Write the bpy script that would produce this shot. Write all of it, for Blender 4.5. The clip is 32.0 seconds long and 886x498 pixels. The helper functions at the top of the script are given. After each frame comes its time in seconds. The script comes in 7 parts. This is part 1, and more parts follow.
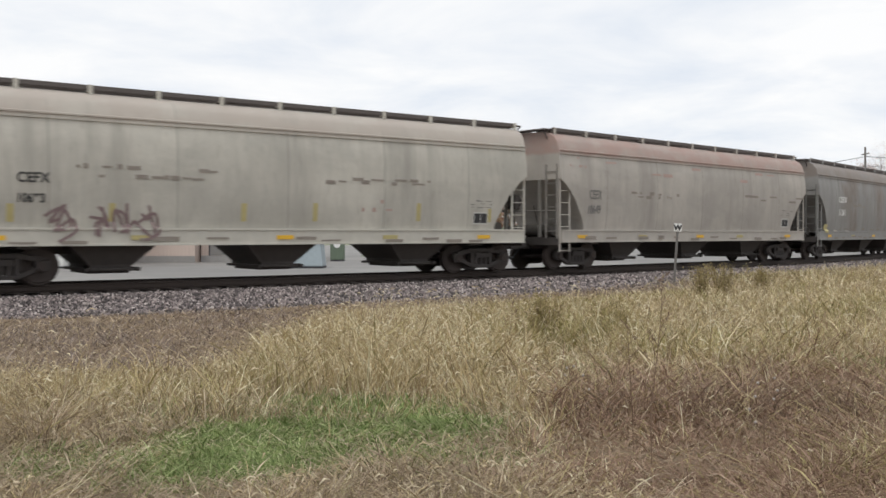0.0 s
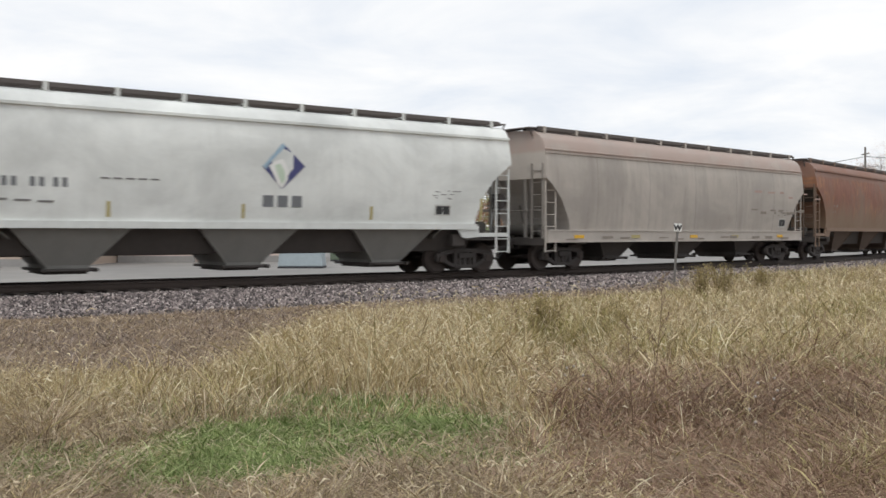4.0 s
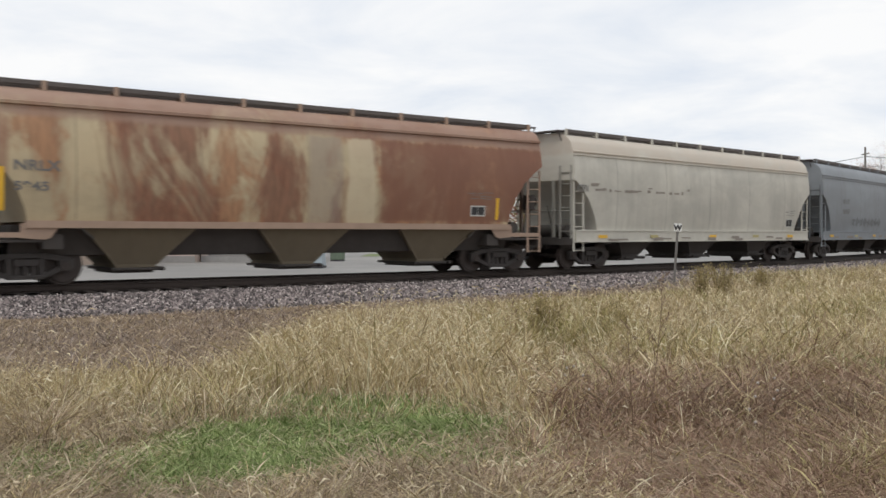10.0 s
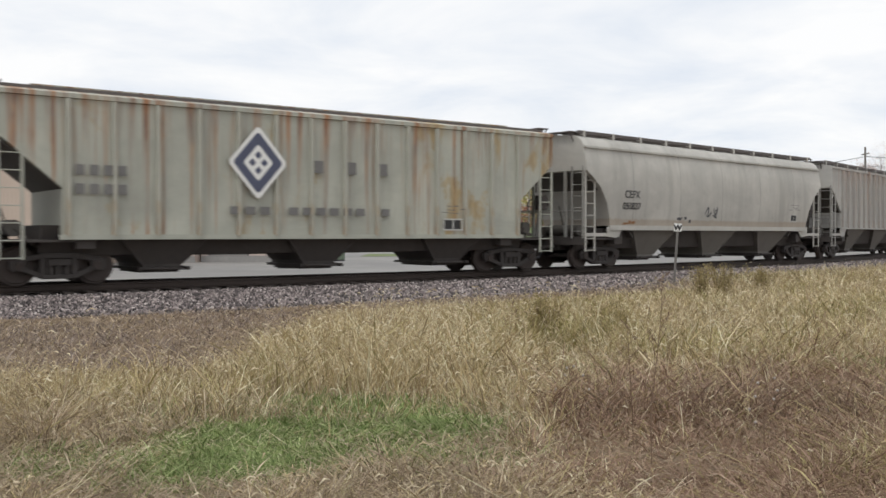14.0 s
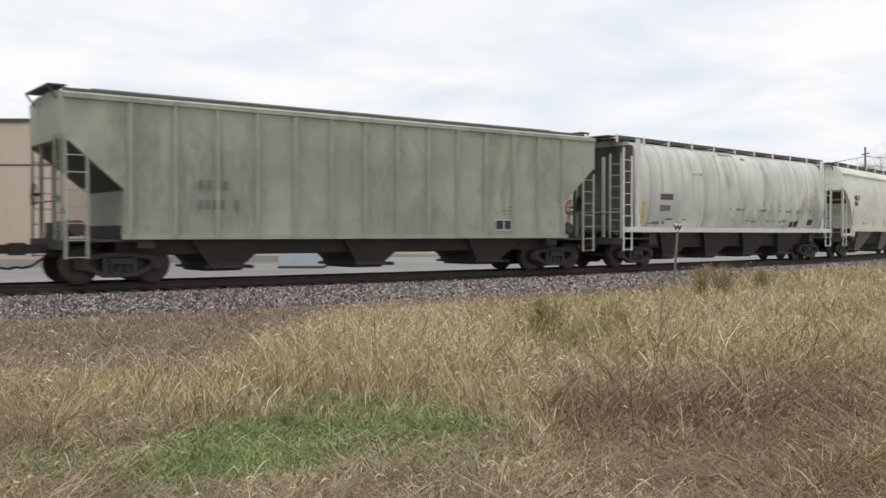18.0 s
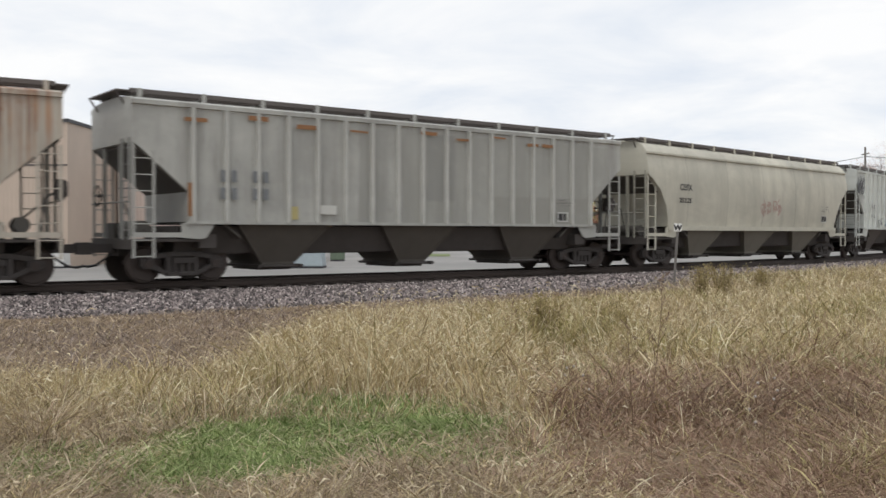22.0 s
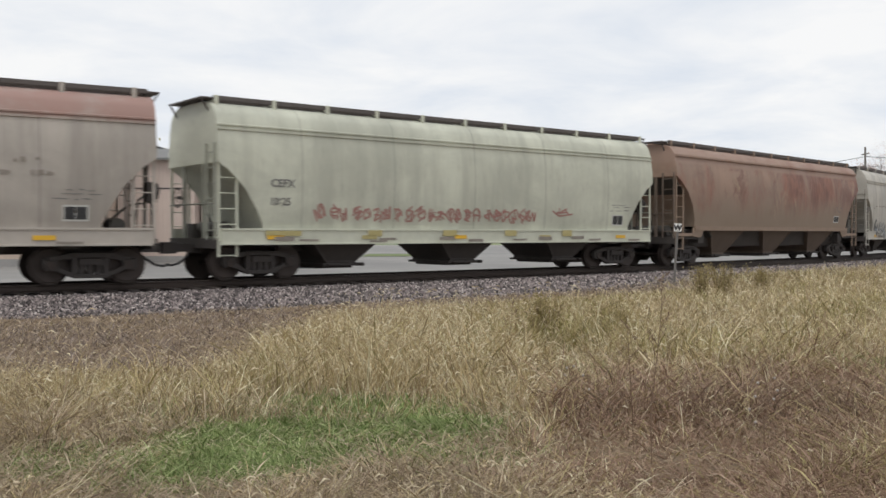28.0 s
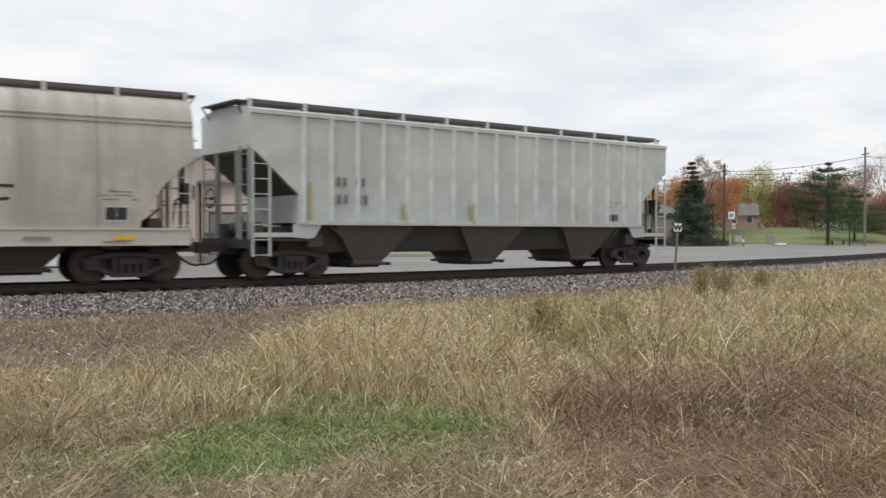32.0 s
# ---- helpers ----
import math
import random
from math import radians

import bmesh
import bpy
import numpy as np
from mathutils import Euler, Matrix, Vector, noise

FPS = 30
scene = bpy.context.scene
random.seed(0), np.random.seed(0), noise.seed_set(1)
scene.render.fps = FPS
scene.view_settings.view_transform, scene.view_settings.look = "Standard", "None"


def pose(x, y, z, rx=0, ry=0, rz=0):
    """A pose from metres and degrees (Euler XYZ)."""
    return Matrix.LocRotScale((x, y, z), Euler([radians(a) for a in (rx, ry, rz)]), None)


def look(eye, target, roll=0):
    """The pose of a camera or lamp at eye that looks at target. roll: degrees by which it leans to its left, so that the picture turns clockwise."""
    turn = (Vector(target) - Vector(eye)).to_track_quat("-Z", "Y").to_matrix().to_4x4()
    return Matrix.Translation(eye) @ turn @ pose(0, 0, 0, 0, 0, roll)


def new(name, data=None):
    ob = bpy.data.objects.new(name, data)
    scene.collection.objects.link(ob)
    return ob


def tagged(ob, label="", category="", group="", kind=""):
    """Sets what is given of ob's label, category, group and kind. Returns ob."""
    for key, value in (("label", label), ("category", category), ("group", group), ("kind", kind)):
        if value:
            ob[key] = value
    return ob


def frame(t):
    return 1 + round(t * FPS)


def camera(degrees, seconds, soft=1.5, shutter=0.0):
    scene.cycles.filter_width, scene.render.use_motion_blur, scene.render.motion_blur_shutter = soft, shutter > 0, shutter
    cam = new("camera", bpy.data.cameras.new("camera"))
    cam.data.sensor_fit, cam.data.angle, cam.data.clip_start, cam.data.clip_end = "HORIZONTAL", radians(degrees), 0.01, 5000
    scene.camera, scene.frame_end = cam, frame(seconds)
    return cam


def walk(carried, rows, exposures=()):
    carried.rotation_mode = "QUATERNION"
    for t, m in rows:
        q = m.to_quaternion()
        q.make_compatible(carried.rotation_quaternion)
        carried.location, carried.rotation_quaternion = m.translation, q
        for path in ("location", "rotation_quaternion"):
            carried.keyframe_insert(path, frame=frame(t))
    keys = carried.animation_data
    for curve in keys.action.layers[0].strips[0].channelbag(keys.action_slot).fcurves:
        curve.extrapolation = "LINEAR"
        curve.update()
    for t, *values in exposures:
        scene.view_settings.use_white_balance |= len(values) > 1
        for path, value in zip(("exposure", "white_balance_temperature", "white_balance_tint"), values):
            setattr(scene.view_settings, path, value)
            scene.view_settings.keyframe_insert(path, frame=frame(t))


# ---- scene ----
# All in metres. The camera stands on a tripod beside a railway; +Y is its level heading, +X its right.
EYE = 1.756
RAIL = 0.55            # top of the rails above the ground
cam = camera(50.5, 32.0, 1.55, 0.16)
VIEW = pose(0, 0, EYE, 90 - 0.90, 0, 0)
# the clip's camera darkens a little as pale cars fill the view
walk(cam, [(0.0, VIEW), (32.0, VIEW)],
     [(0, 0.14), (5, 0.18), (6, 0.22), (7, 0.21), (8, 0.13), (9, 0.05), (10, 0.11), (12, 0.16), (13, 0.18), (14, 0.14), (19, 0.13), (20, 0.06), (21, 0.07), (22, 0.14), (25, 0.12), (28, 0.06), (29, 0.06), (32, 0.09)])

# The track: a gentle bend between two straights. s runs along it, lat is positive away from the camera.
A0, BEND, DIST = 1.0058, 0.00636, 24.81
S0, S1 = -12.0, 55.0


def track(s):
    """Centre line at s: x, y, the angle from +Y towards +X of the way along it."""
    c = min(max(s, S0), S1)
    a = A0 - BEND * c
    x = (math.cos(a) - math.cos(A0)) / BEND - math.cos(A0) * DIST
    y = -(math.sin(a) - math.sin(A0)) / BEND + math.sin(A0) * DIST
    return x + math.sin(a) * (s - c), y + math.cos(a) * (s - c), a


def beside(s, lat, z=0.0):
    x, y, a = track(s)
    return Vector((x - math.cos(a) * lat, y + math.sin(a) * lat, z))


def on_track(s, lat=0.0, z=0.0):
    p, a = beside(s, lat, z), track(s)[2]
    return pose(p.x, p.y, p.z, 0, 0, 90 - math.degrees(a))


# The train's way: how far it has gone along the track at t
SPEED, SLOW = 18.36, -0.00769


def gone(t):
    return SPEED * (t - 16) + SLOW * (t - 16) ** 2


# ---- world, sun, exposure
world = bpy.data.worlds.new("overcast")
scene.world = world
world.use_nodes = True
wt = world.node_tree
wt.nodes.clear()


def wn(kind, **vals):
    n = wt.nodes.new(kind)
    for k, v in vals.items():
        n.inputs[k].default_value = v
    return n


sky = wt.nodes.new("ShaderNodeTexSky")
sky.sky_type, sky.sun_disc = "NISHITA", False
sky.sun_elevation, sky.sun_rotation = radians(60), radians(208)
coord = wt.nodes.new("ShaderNodeTexCoord")
sep = wt.nodes.new("ShaderNodeSeparateXYZ")
wt.links.new(coord.outputs["Generated"], sep.inputs[0])
lift = wt.nodes.new("ShaderNodeMath"); lift.operation = "MAXIMUM"; lift.inputs[1].default_value = 0.0
wt.links.new(sep.outputs["Z"], lift.inputs[0])
lift2 = wt.nodes.new("ShaderNodeMath"); lift2.operation = "ADD"; lift2.inputs[1].default_value = 0.13
wt.links.new(lift.outputs[0], lift2.inputs[0])
dome = wt.nodes.new("ShaderNodeCombineXYZ")
for i, ax in enumerate("XY"):
    d = wt.nodes.new("ShaderNodeMath"); d.operation = "DIVIDE"
    wt.links.new(sep.outputs[ax], d.inputs[0]); wt.links.new(lift2.outputs[0], d.inputs[1])
    wt.links.new(d.outputs[0], dome.inputs[i])
cl1 = wn("ShaderNodeTexNoise", Scale=1.15, Detail=7.0, Roughness=0.56, Distortion=0.35)
wt.links.new(dome.outputs[0], cl1.inputs["Vector"])
ramp = wt.nodes.new("ShaderNodeValToRGB")
ramp.color_ramp.elements[0].position, ramp.color_ramp.elements[0].color = 0.30, (0.74, 0.80, 0.89, 1)
ramp.color_ramp.elements[1].position, ramp.color_ramp.elements[1].color = 0.62, (1.0, 1.0, 1.0, 1)
wt.links.new(cl1.outputs["Fac"], ramp.inputs[0])
bg_sky = wn("ShaderNodeBackground", Strength=0.06)
bg_cloud = wn("ShaderNodeBackground", Strength=0.95)
both = wt.nodes.new("ShaderNodeMixShader"); both.inputs[0].default_value = 0.93
out = wt.nodes.new("ShaderNodeOutputWorld")
wt.links.new(sky.outputs[0], bg_sky.inputs[0]); wt.links.new(ramp.outputs[0], bg_cloud.inputs[0])
wt.links.new(bg_sky.outputs[0], both.inputs[1]); wt.links.new(bg_cloud.outputs[0], both.inputs[2])
wt.links.new(both.outputs[0], out.inputs[0])
sun = new("sun", bpy.data.lights.new("sun", "SUN"))
sun.data.energy, sun.data.angle, sun.data.color = 1.25, radians(25), (1.0, 0.97, 0.92)
sun.matrix_world = look((-14, -26, 52), (0, 0, 0))
scene.view_settings.exposure = 0.22
# ---- materials
class Nodes:
    """A short hand for one material's node tree."""

    def __init__(self, name, rough=0.7, metal=0.0):
        self.mat = bpy.data.materials.new(name)
        self.mat.use_nodes = True
        self.t = self.mat.node_tree
        self.b = self.t.nodes["Principled BSDF"]
        self.b.inputs["Roughness"].default_value = rough
        self.b.inputs["Metallic"].default_value = metal
        self.co = self.t.nodes.new("ShaderNodeTexCoord").outputs["Object"]

    def put(self, sock, val):
        if isinstance(val, bpy.types.NodeSocket):
            self.t.links.new(val, sock)
        else:
            sock.default_value = (*val, 1) if isinstance(val, tuple) and len(val) == 3 and sock.type == "RGBA" else val

    def noise(self, scale, detail=4.0, rough=0.55, stretch=None, vec=None, dist=0.0):
        v = vec or self.co
        if stretch:
            m = self.t.nodes.new("ShaderNodeMapping")
            m.inputs["Scale"].default_value = stretch
            self.t.links.new(v, m.inputs[0])
            v = m.outputs[0]
        n = self.t.nodes.new("ShaderNodeTexNoise")
        n.inputs["Scale"].default_value, n.inputs["Detail"].default_value, n.inputs["Roughness"].default_value = scale, detail, rough
        n.inputs["Distortion"].default_value = dist
        self.t.links.new(v, n.inputs["Vector"])
        return n.outputs["Fac"]

    def ramp(self, fac, a, b, lo=0.0, hi=1.0):
        n = self.t.nodes.new("ShaderNodeMapRange")
        n.interpolation_type = "SMOOTHSTEP"
        for k, v in ((1, a), (2, b), (3, lo), (4, hi)):
            n.inputs[k].default_value = v
        self.put(n.inputs[0], fac)
        return n.outputs[0]

    def mix(self, fac, a, b, how="MIX"):
        n = self.t.nodes.new("ShaderNodeMix")
        n.data_type, n.blend_type = "RGBA", how
        self.put(n.inputs[0], fac), self.put(n.inputs[6], a), self.put(n.inputs[7], b)
        return n.outputs[2]

    def math(self, op, a, b=0.0):
        n = self.t.nodes.new("ShaderNodeMath")
        n.operation = op
        self.put(n.inputs[0], a), self.put(n.inputs[1], b)
        return n.outputs[0]

    def z(self, axis="Z"):
        n = self.t.nodes.new("ShaderNodeSeparateXYZ")
        self.t.links.new(self.co, n.inputs[0])
        return n.outputs[axis]

    def random(self, island=False):
        n = self.t.nodes.new("ShaderNodeNewGeometry" if island else "ShaderNodeObjectInfo")
        return n.outputs["Random Per Island" if island else "Random"]

    def world_co(self):
        return self.t.nodes.new("ShaderNodeNewGeometry").outputs["Position"]

    def done(self, colour, bump=None, strength=0.3, dist=0.01, rough=None):
        self.put(self.b.inputs["Base Color"], colour)
        if rough is not None:
            self.put(self.b.inputs["Roughness"], rough)
        if bump is not None:
            n = self.t.nodes.new("ShaderNodeBump")
            n.inputs["Strength"].default_value, n.inputs["Distance"].default_value = strength, dist
            self.t.links.new(bump, n.inputs["Height"])
            self.t.links.new(n.outputs[0], self.b.inputs["Normal"])
        return self.mat


def simple(name, colour, rough=0.7, metal=0.0, vary=0.25, scale=6.0):
    """Plain stuff with two scales of unevenness."""
    m = Nodes(name, rough, metal)
    a, b = m.noise(scale * 0.2), m.noise(scale, 6)
    dark = tuple(c * (1 - vary) for c in colour)
    lite = tuple(min(1, c * (1 + vary)) for c in colour)
    return m.done(m.mix(m.math("MULTIPLY", m.math("ADD", a, b), 0.5), dark, lite), b, 0.2, 0.005)


GRIME = (0.085, 0.075, 0.065)
RUST_A, RUST_B = (0.35, 0.155, 0.06), (0.165, 0.075, 0.045)


def paint(name, base, grime=0.35, rust=0.0, top=0.0, low=None, seed=0.0, streak=1.0, seam=0.0, roof=None, blotch=(), zones=(), chord=False):
    """Old car paint: washed-down dirt, blotches, rust that runs down from the roof (top) or stands in patches (rust).
    low: the colour of a dusty lower half. blotch: soft patches (colour, scale, from, to, more towards the rear).
    zones: repainted stretches (x0, x1, z0, z1, colour, cover)."""
    m = Nodes(name, 0.62)
    mp = m.t.nodes.new("ShaderNodeMapping")
    mp.inputs["Location"].default_value = (seed * 7.3, 0, seed)
    m.t.links.new(m.co, mp.inputs[0])
    v = mp.outputs[0]
    z = m.z()
    blot = m.noise(0.35, 6, 0.65, (1.0, 0.3, 1.5), v, 0.4)
    wash = m.noise(1.0, 7, 0.62, (1.1 * streak, 0.3, 0.15), v)
    fine = m.noise(9.0, 5, 0.6, (1.0, 0.3, 0.22), v)
    col = m.mix(m.ramp(blot, 0.3, 0.7), tuple(c * 0.80 for c in base), tuple(min(1, c * 1.12) for c in base))
    if seam:      # welded panels: a fine line at each joint, and each panel a shade of its own
        q = m.math("DIVIDE", m.z("X"), seam)
        fr = m.math("FRACT", q)
        tone = m.t.nodes.new("ShaderNodeTexWhiteNoise")
        tone.noise_dimensions = "1D"
        m.put(tone.inputs["W"], m.math("ADD", m.math("FLOOR", q), seed))
        col = m.mix(m.ramp(tone.outputs[0], 0, 1, 0, 0.16), col, tuple(c * 0.6 for c in base))
        line = m.math("MULTIPLY", m.math("LESS_THAN", fr, 0.012), 0.35)
        col = m.mix(line, col, GRIME)
    dirt = m.math("MULTIPLY", m.ramp(wash, 0.42, 0.72), m.ramp(blot, 0.25, 0.7, 0.35, 1.0))
    col = m.mix(m.math("MULTIPLY", dirt, grime), col, GRIME)
    col = m.mix(m.math("MULTIPLY", m.ramp(fine, 0.52, 0.75), grime * 0.45), col, (0.13, 0.11, 0.09))
    for k, (tint, scale, lo, hi, rear) in enumerate(blotch):
        n = m.noise(1.0, 6, 0.62, (scale, 0.3, scale * 0.6), v, 0.5 + 0.3 * k)
        n = m.math("ADD", n, m.math("MULTIPLY", m.z("X"), rear / 8))
        n = m.math("ADD", n, m.math("MULTIPLY", wash, 0.12))
        warm = m.mix(m.ramp(fine, 0.35, 0.7), tuple(c * 0.82 for c in tint), tuple(c * 1.18 for c in tint))
        col = m.mix(m.math("MULTIPLY", m.ramp(n, lo + 0.06, hi + 0.06), 0.88), col, warm)
    if low:
        edge = m.math("ADD", z, m.math("MULTIPLY", wash, 1.6))
        col = m.mix(m.ramp(edge, 2.5, 3.9), low, col)
    if roof:      # a stained roof above the lip
        amount = m.math("MULTIPLY", m.ramp(m.math("ADD", z, m.math("MULTIPLY", fine, 0.12)), 3.90, 4.06), m.ramp(m.noise(1.0, 5, 0.6, (0.8, 1.5, 1.5), v), 0.3, 0.6, 0.45, 0.95))
        col = m.mix(amount, col, roof)
    if top or rust:
        runs = m.noise(1.0, 6, 0.55, (5.2 * streak, 0.3, 0.16), v)
        gate = m.math("ADD", m.math("MULTIPLY", m.ramp(z, 1.2, 4.4), top), m.math("ADD", m.math("MULTIPLY", blot, 0.5), rust - 0.25))
        amt = m.ramp(m.math("ADD", m.math("MULTIPLY", runs, 1.9), m.math("SUBTRACT", gate, 1.32)), -0.26, 0.26)
        rc = m.mix(m.ramp(m.noise(2.2, 6, 0.65, (1, 1, 0.3), v), 0.36, 0.6), RUST_A, RUST_B)
        rc = m.mix(m.ramp(m.noise(3.5, 5, 0.6, (1, 1, 0.5), v), 0.48, 0.68, 0, 0.5), rc, (0.42, 0.21, 0.085))
        if chord:     # the top chord keeps its paint
            amt = m.math("MULTIPLY", amt, m.ramp(z, 4.35, 4.37, 1.0, 0.25))
        col = m.mix(m.math("MULTIPLY", amt, 0.93), col, rc)
    for x0, x1, z0, z1, tint, cover in zones:
        xx = m.math("ADD", m.z("X"), m.math("MULTIPLY", m.math("SUBTRACT", wash, 0.5), 0.7))
        zz = m.math("ADD", z, m.math("MULTIPLY", m.math("SUBTRACT", fine, 0.5), 0.25))
        a = m.math("MULTIPLY", m.ramp(xx, x0 - 0.06, x0 + 0.1), m.ramp(xx, x1 - 0.1, x1 + 0.06, 1, 0))
        b = m.math("MULTIPLY", m.ramp(zz, z0 - 0.05, z0 + 0.05), m.ramp(zz, z1 - 0.05, z1 + 0.05, 1, 0))
        a = m.math("MULTIPLY", m.math("MULTIPLY", a, b), m.ramp(m.noise(1.4, 6, 0.65, vec=v), 0.25, 0.5, cover * 0.55, cover))
        col = m.mix(a, col, tint)
    return m.done(col, fine, 0.12, 0.01, m.ramp(blot, 0.2, 0.8, 0.5, 0.75))


M = {}
M["iron"] = simple("truck_iron", (0.046, 0.039, 0.036), 0.75, 0.0, 0.4, 8)
M["wheel"] = simple("wheel_steel", (0.055, 0.042, 0.037), 0.6, 0.3, 0.35, 10)
# one near-black colour for the underframe, cross ridges and A, D, E bays
M["under"] = simple("underframe_dark", (0.058, 0.05, 0.046), 0.85, 0, 0.4, 5)
# slope sheets, end gear: end-recess shade put into the colour, plus grime
M["slope"] = simple("slope_shade_grime", (0.075, 0.068, 0.06), 0.8, 0, 0.35, 2)
M["walkway"] = simple("walkway_steel", (0.115, 0.10, 0.094), 0.7, 0.2, 0.35, 6)
M["black"] = simple("black_paint", (0.03, 0.03, 0.032), 0.6, 0, 0.2)
M["white"] = simple("white_paint", (0.75, 0.75, 0.73), 0.6, 0, 0.06)
M["yellow"] = simple("yellow_strip", (0.72, 0.42, 0.03), 0.5, 0, 0.2)
M["straw"] = simple("faded_strip", (0.42, 0.36, 0.16), 0.55, 0, 0.2)
M["rail"] = simple("rail_steel", (0.05, 0.036, 0.03), 0.6, 0.3, 0.3, 12)
M["tie"] = simple("tie_wood", (0.052, 0.042, 0.036), 0.9, 0, 0.35, 9)


def ballast_mat():
    m = Nodes("ballast_stone", 0.9)
    r = m.random(True)
    n = m.t.nodes.new("ShaderNodeValToRGB")
    m.t.links.new(r, n.inputs[0])
    els = n.color_ramp.elements
    els[0].color, els[1].color = (0.035, 0.03, 0.03, 1), (0.56, 0.50, 0.47, 1)
    for p, c in ((0.35, (0.12, 0.102, 0.10)), (0.6, (0.225, 0.19, 0.183)), (0.82, (0.33, 0.275, 0.26))):
        e = els.new(p); e.color = (*c, 1)
    return m.done(n.outputs[0], m.noise(30, 3), 0.3, 0.01)


def bed_mat():
    m = Nodes("ballast_bed", 0.95)
    w = m.world_co()
    a = m.noise(22, 2, 0.5, vec=w)
    return m.done(m.mix(m.ramp(a, 0.35, 0.7), (0.06, 0.05, 0.05), (0.27, 0.24, 0.23)), a, 1.0, 0.05)


def ground_mat():
    m = Nodes("earth_and_thatch", 0.95)
    w = m.world_co()
    a, b, c = m.noise(0.35, 5, vec=w), m.noise(3, 6, vec=w), m.noise(18, 5, 0.7, vec=w)
    col = m.mix(m.ramp(a, 0.35, 0.65), (0.22, 0.145, 0.085), (0.30, 0.215, 0.12))
    col = m.mix(m.ramp(c, 0.35, 0.7), col, (0.12, 0.09, 0.06))
    col = m.mix(m.ramp(b, 0.55, 0.8, 0, 0.35), col, (0.11, 0.13, 0.045))
    return m.done(col, c, 0.8, 0.05)


def lot_mat():
    m = Nodes("worn_concrete", 0.85)
    w = m.world_co()
    a, b, c = m.noise(0.12, 4, vec=w), m.noise(1.3, 6, 0.6, vec=w), m.noise(25, 4, 0.6, vec=w)
    col = m.mix(m.ramp(a, 0.3, 0.7), (0.20, 0.193, 0.185), (0.275, 0.265, 0.25))
    col = m.mix(m.ramp(b, 0.4, 0.75, 0, 0.5), col, (0.175, 0.17, 0.165))
    col = m.mix(m.ramp(c, 0.5, 0.8, 0, 0.3), col, (0.2, 0.2, 0.2))
    return m.done(col, c, 0.2, 0.01)


M["ballast"], M["bed"], M["ground"], M["lot"] = ballast_mat(), bed_mat(), ground_mat(), lot_mat()
# ---- building helpers
def box(bm, x0, x1, y0, y1, z0, z1):
    v = [bm.verts.new(p) for p in ((x0, y0, z0), (x1, y0, z0), (x1, y1, z0), (x0, y1, z0), (x0, y0, z1), (x1, y0, z1), (x1, y1, z1), (x0, y1, z1))]
    for f in ((3, 2, 1, 0), (4, 5, 6, 7), (0, 1, 5, 4), (1, 2, 6, 5), (2, 3, 7, 6), (3, 0, 4, 7)):
        bm.faces.new([v[i] for i in f])
    return v


def rod(bm, p, q, r, n=8, r2=None):
    p, q = Vector(p), Vector(q)
    up = (q - p).normalized()
    side = up.orthogonal().normalized()
    other = up.cross(side)
    rings = []
    for c, rad in ((p, r), (q, r if r2 is None else r2)):
        rings.append([bm.verts.new(c + (side * math.cos(2 * math.pi * i / n) + other * math.sin(2 * math.pi * i / n)) * rad) for i in range(n)])
    for i in range(n):
        bm.faces.new((rings[0][i], rings[0][(i + 1) % n], rings[1][(i + 1) % n], rings[1][i]))
    bm.faces.new(rings[0][::-1]), bm.faces.new(rings[1])


def prism(bm, pts, y0, y1):
    """A polygon in x and z, drawn out from y0 to y1."""
    a = [bm.verts.new((x, y0, z)) for x, z in pts]
    b = [bm.verts.new((x, y1, z)) for x, z in pts]
    n = len(pts)
    for i in range(n):
        bm.faces.new((a[i], a[(i + 1) % n], b[(i + 1) % n], b[i]))
    bm.faces.new(a[::-1]), bm.faces.new(b)


def bar(bm, p, q, w, h):
    """A square bar from p to q, w wide across and h in the other way."""
    p, q = Vector(p), Vector(q)
    up = (q - p).normalized()
    side = Vector((0, 1, 0)) if abs(up.y) < 0.9 else Vector((1, 0, 0))
    other = up.cross(side).normalized()
    side = other.cross(up).normalized()
    v = [bm.verts.new(c + side * a * w / 2 + other * b * h / 2) for c in (p, q) for a, b in ((-1, -1), (1, -1), (1, 1), (-1, 1))]
    for f in ((3, 2, 1, 0), (4, 5, 6, 7), (0, 1, 5, 4), (1, 2, 6, 5), (2, 3, 7, 6), (3, 0, 4, 7)):
        bm.faces.new([v[i] for i in f])


def beam(bm, pts, x0, x1):
    """A polygon in y and z, drawn out from x0 to x1."""
    a = [bm.verts.new((x0, y, z)) for y, z in pts]
    b = [bm.verts.new((x1, y, z)) for y, z in pts]
    n = len(pts)
    for i in range(n):
        bm.faces.new((a[i], a[(i + 1) % n], b[(i + 1) % n], b[i]))
    bm.faces.new(a[::-1]), bm.faces.new(b)


def mesh_from(name, bm, smooth=None, bevel=0.0):
    if bevel:
        bmesh.ops.bevel(bm, geom=bm.edges[:], offset=bevel, segments=1, affect="EDGES", clamp_overlap=True)
    bmesh.ops.recalc_face_normals(bm, faces=bm.faces[:])
    me = bpy.data.meshes.new(name)
    bm.to_mesh(me)
    bm.free()
    if smooth is not None:
        me.shade_smooth()
        me.set_sharp_from_angle(angle=radians(smooth))
    return me


def piece(name, me, mat, parent=None, m=None, label=""):
    """One object on a mesh that others may share; the material sits on the object."""
    ob = new(name, me)
    if not me.materials:
        me.materials.append(mat)
    if me.materials[0] is not mat:
        ob.material_slots[0].link = "OBJECT"
        ob.material_slots[0].material = mat
    ob.parent = parent
    if m is not None:
        ob.matrix_basis = m
    if label:
        ob["label"] = label
    return ob


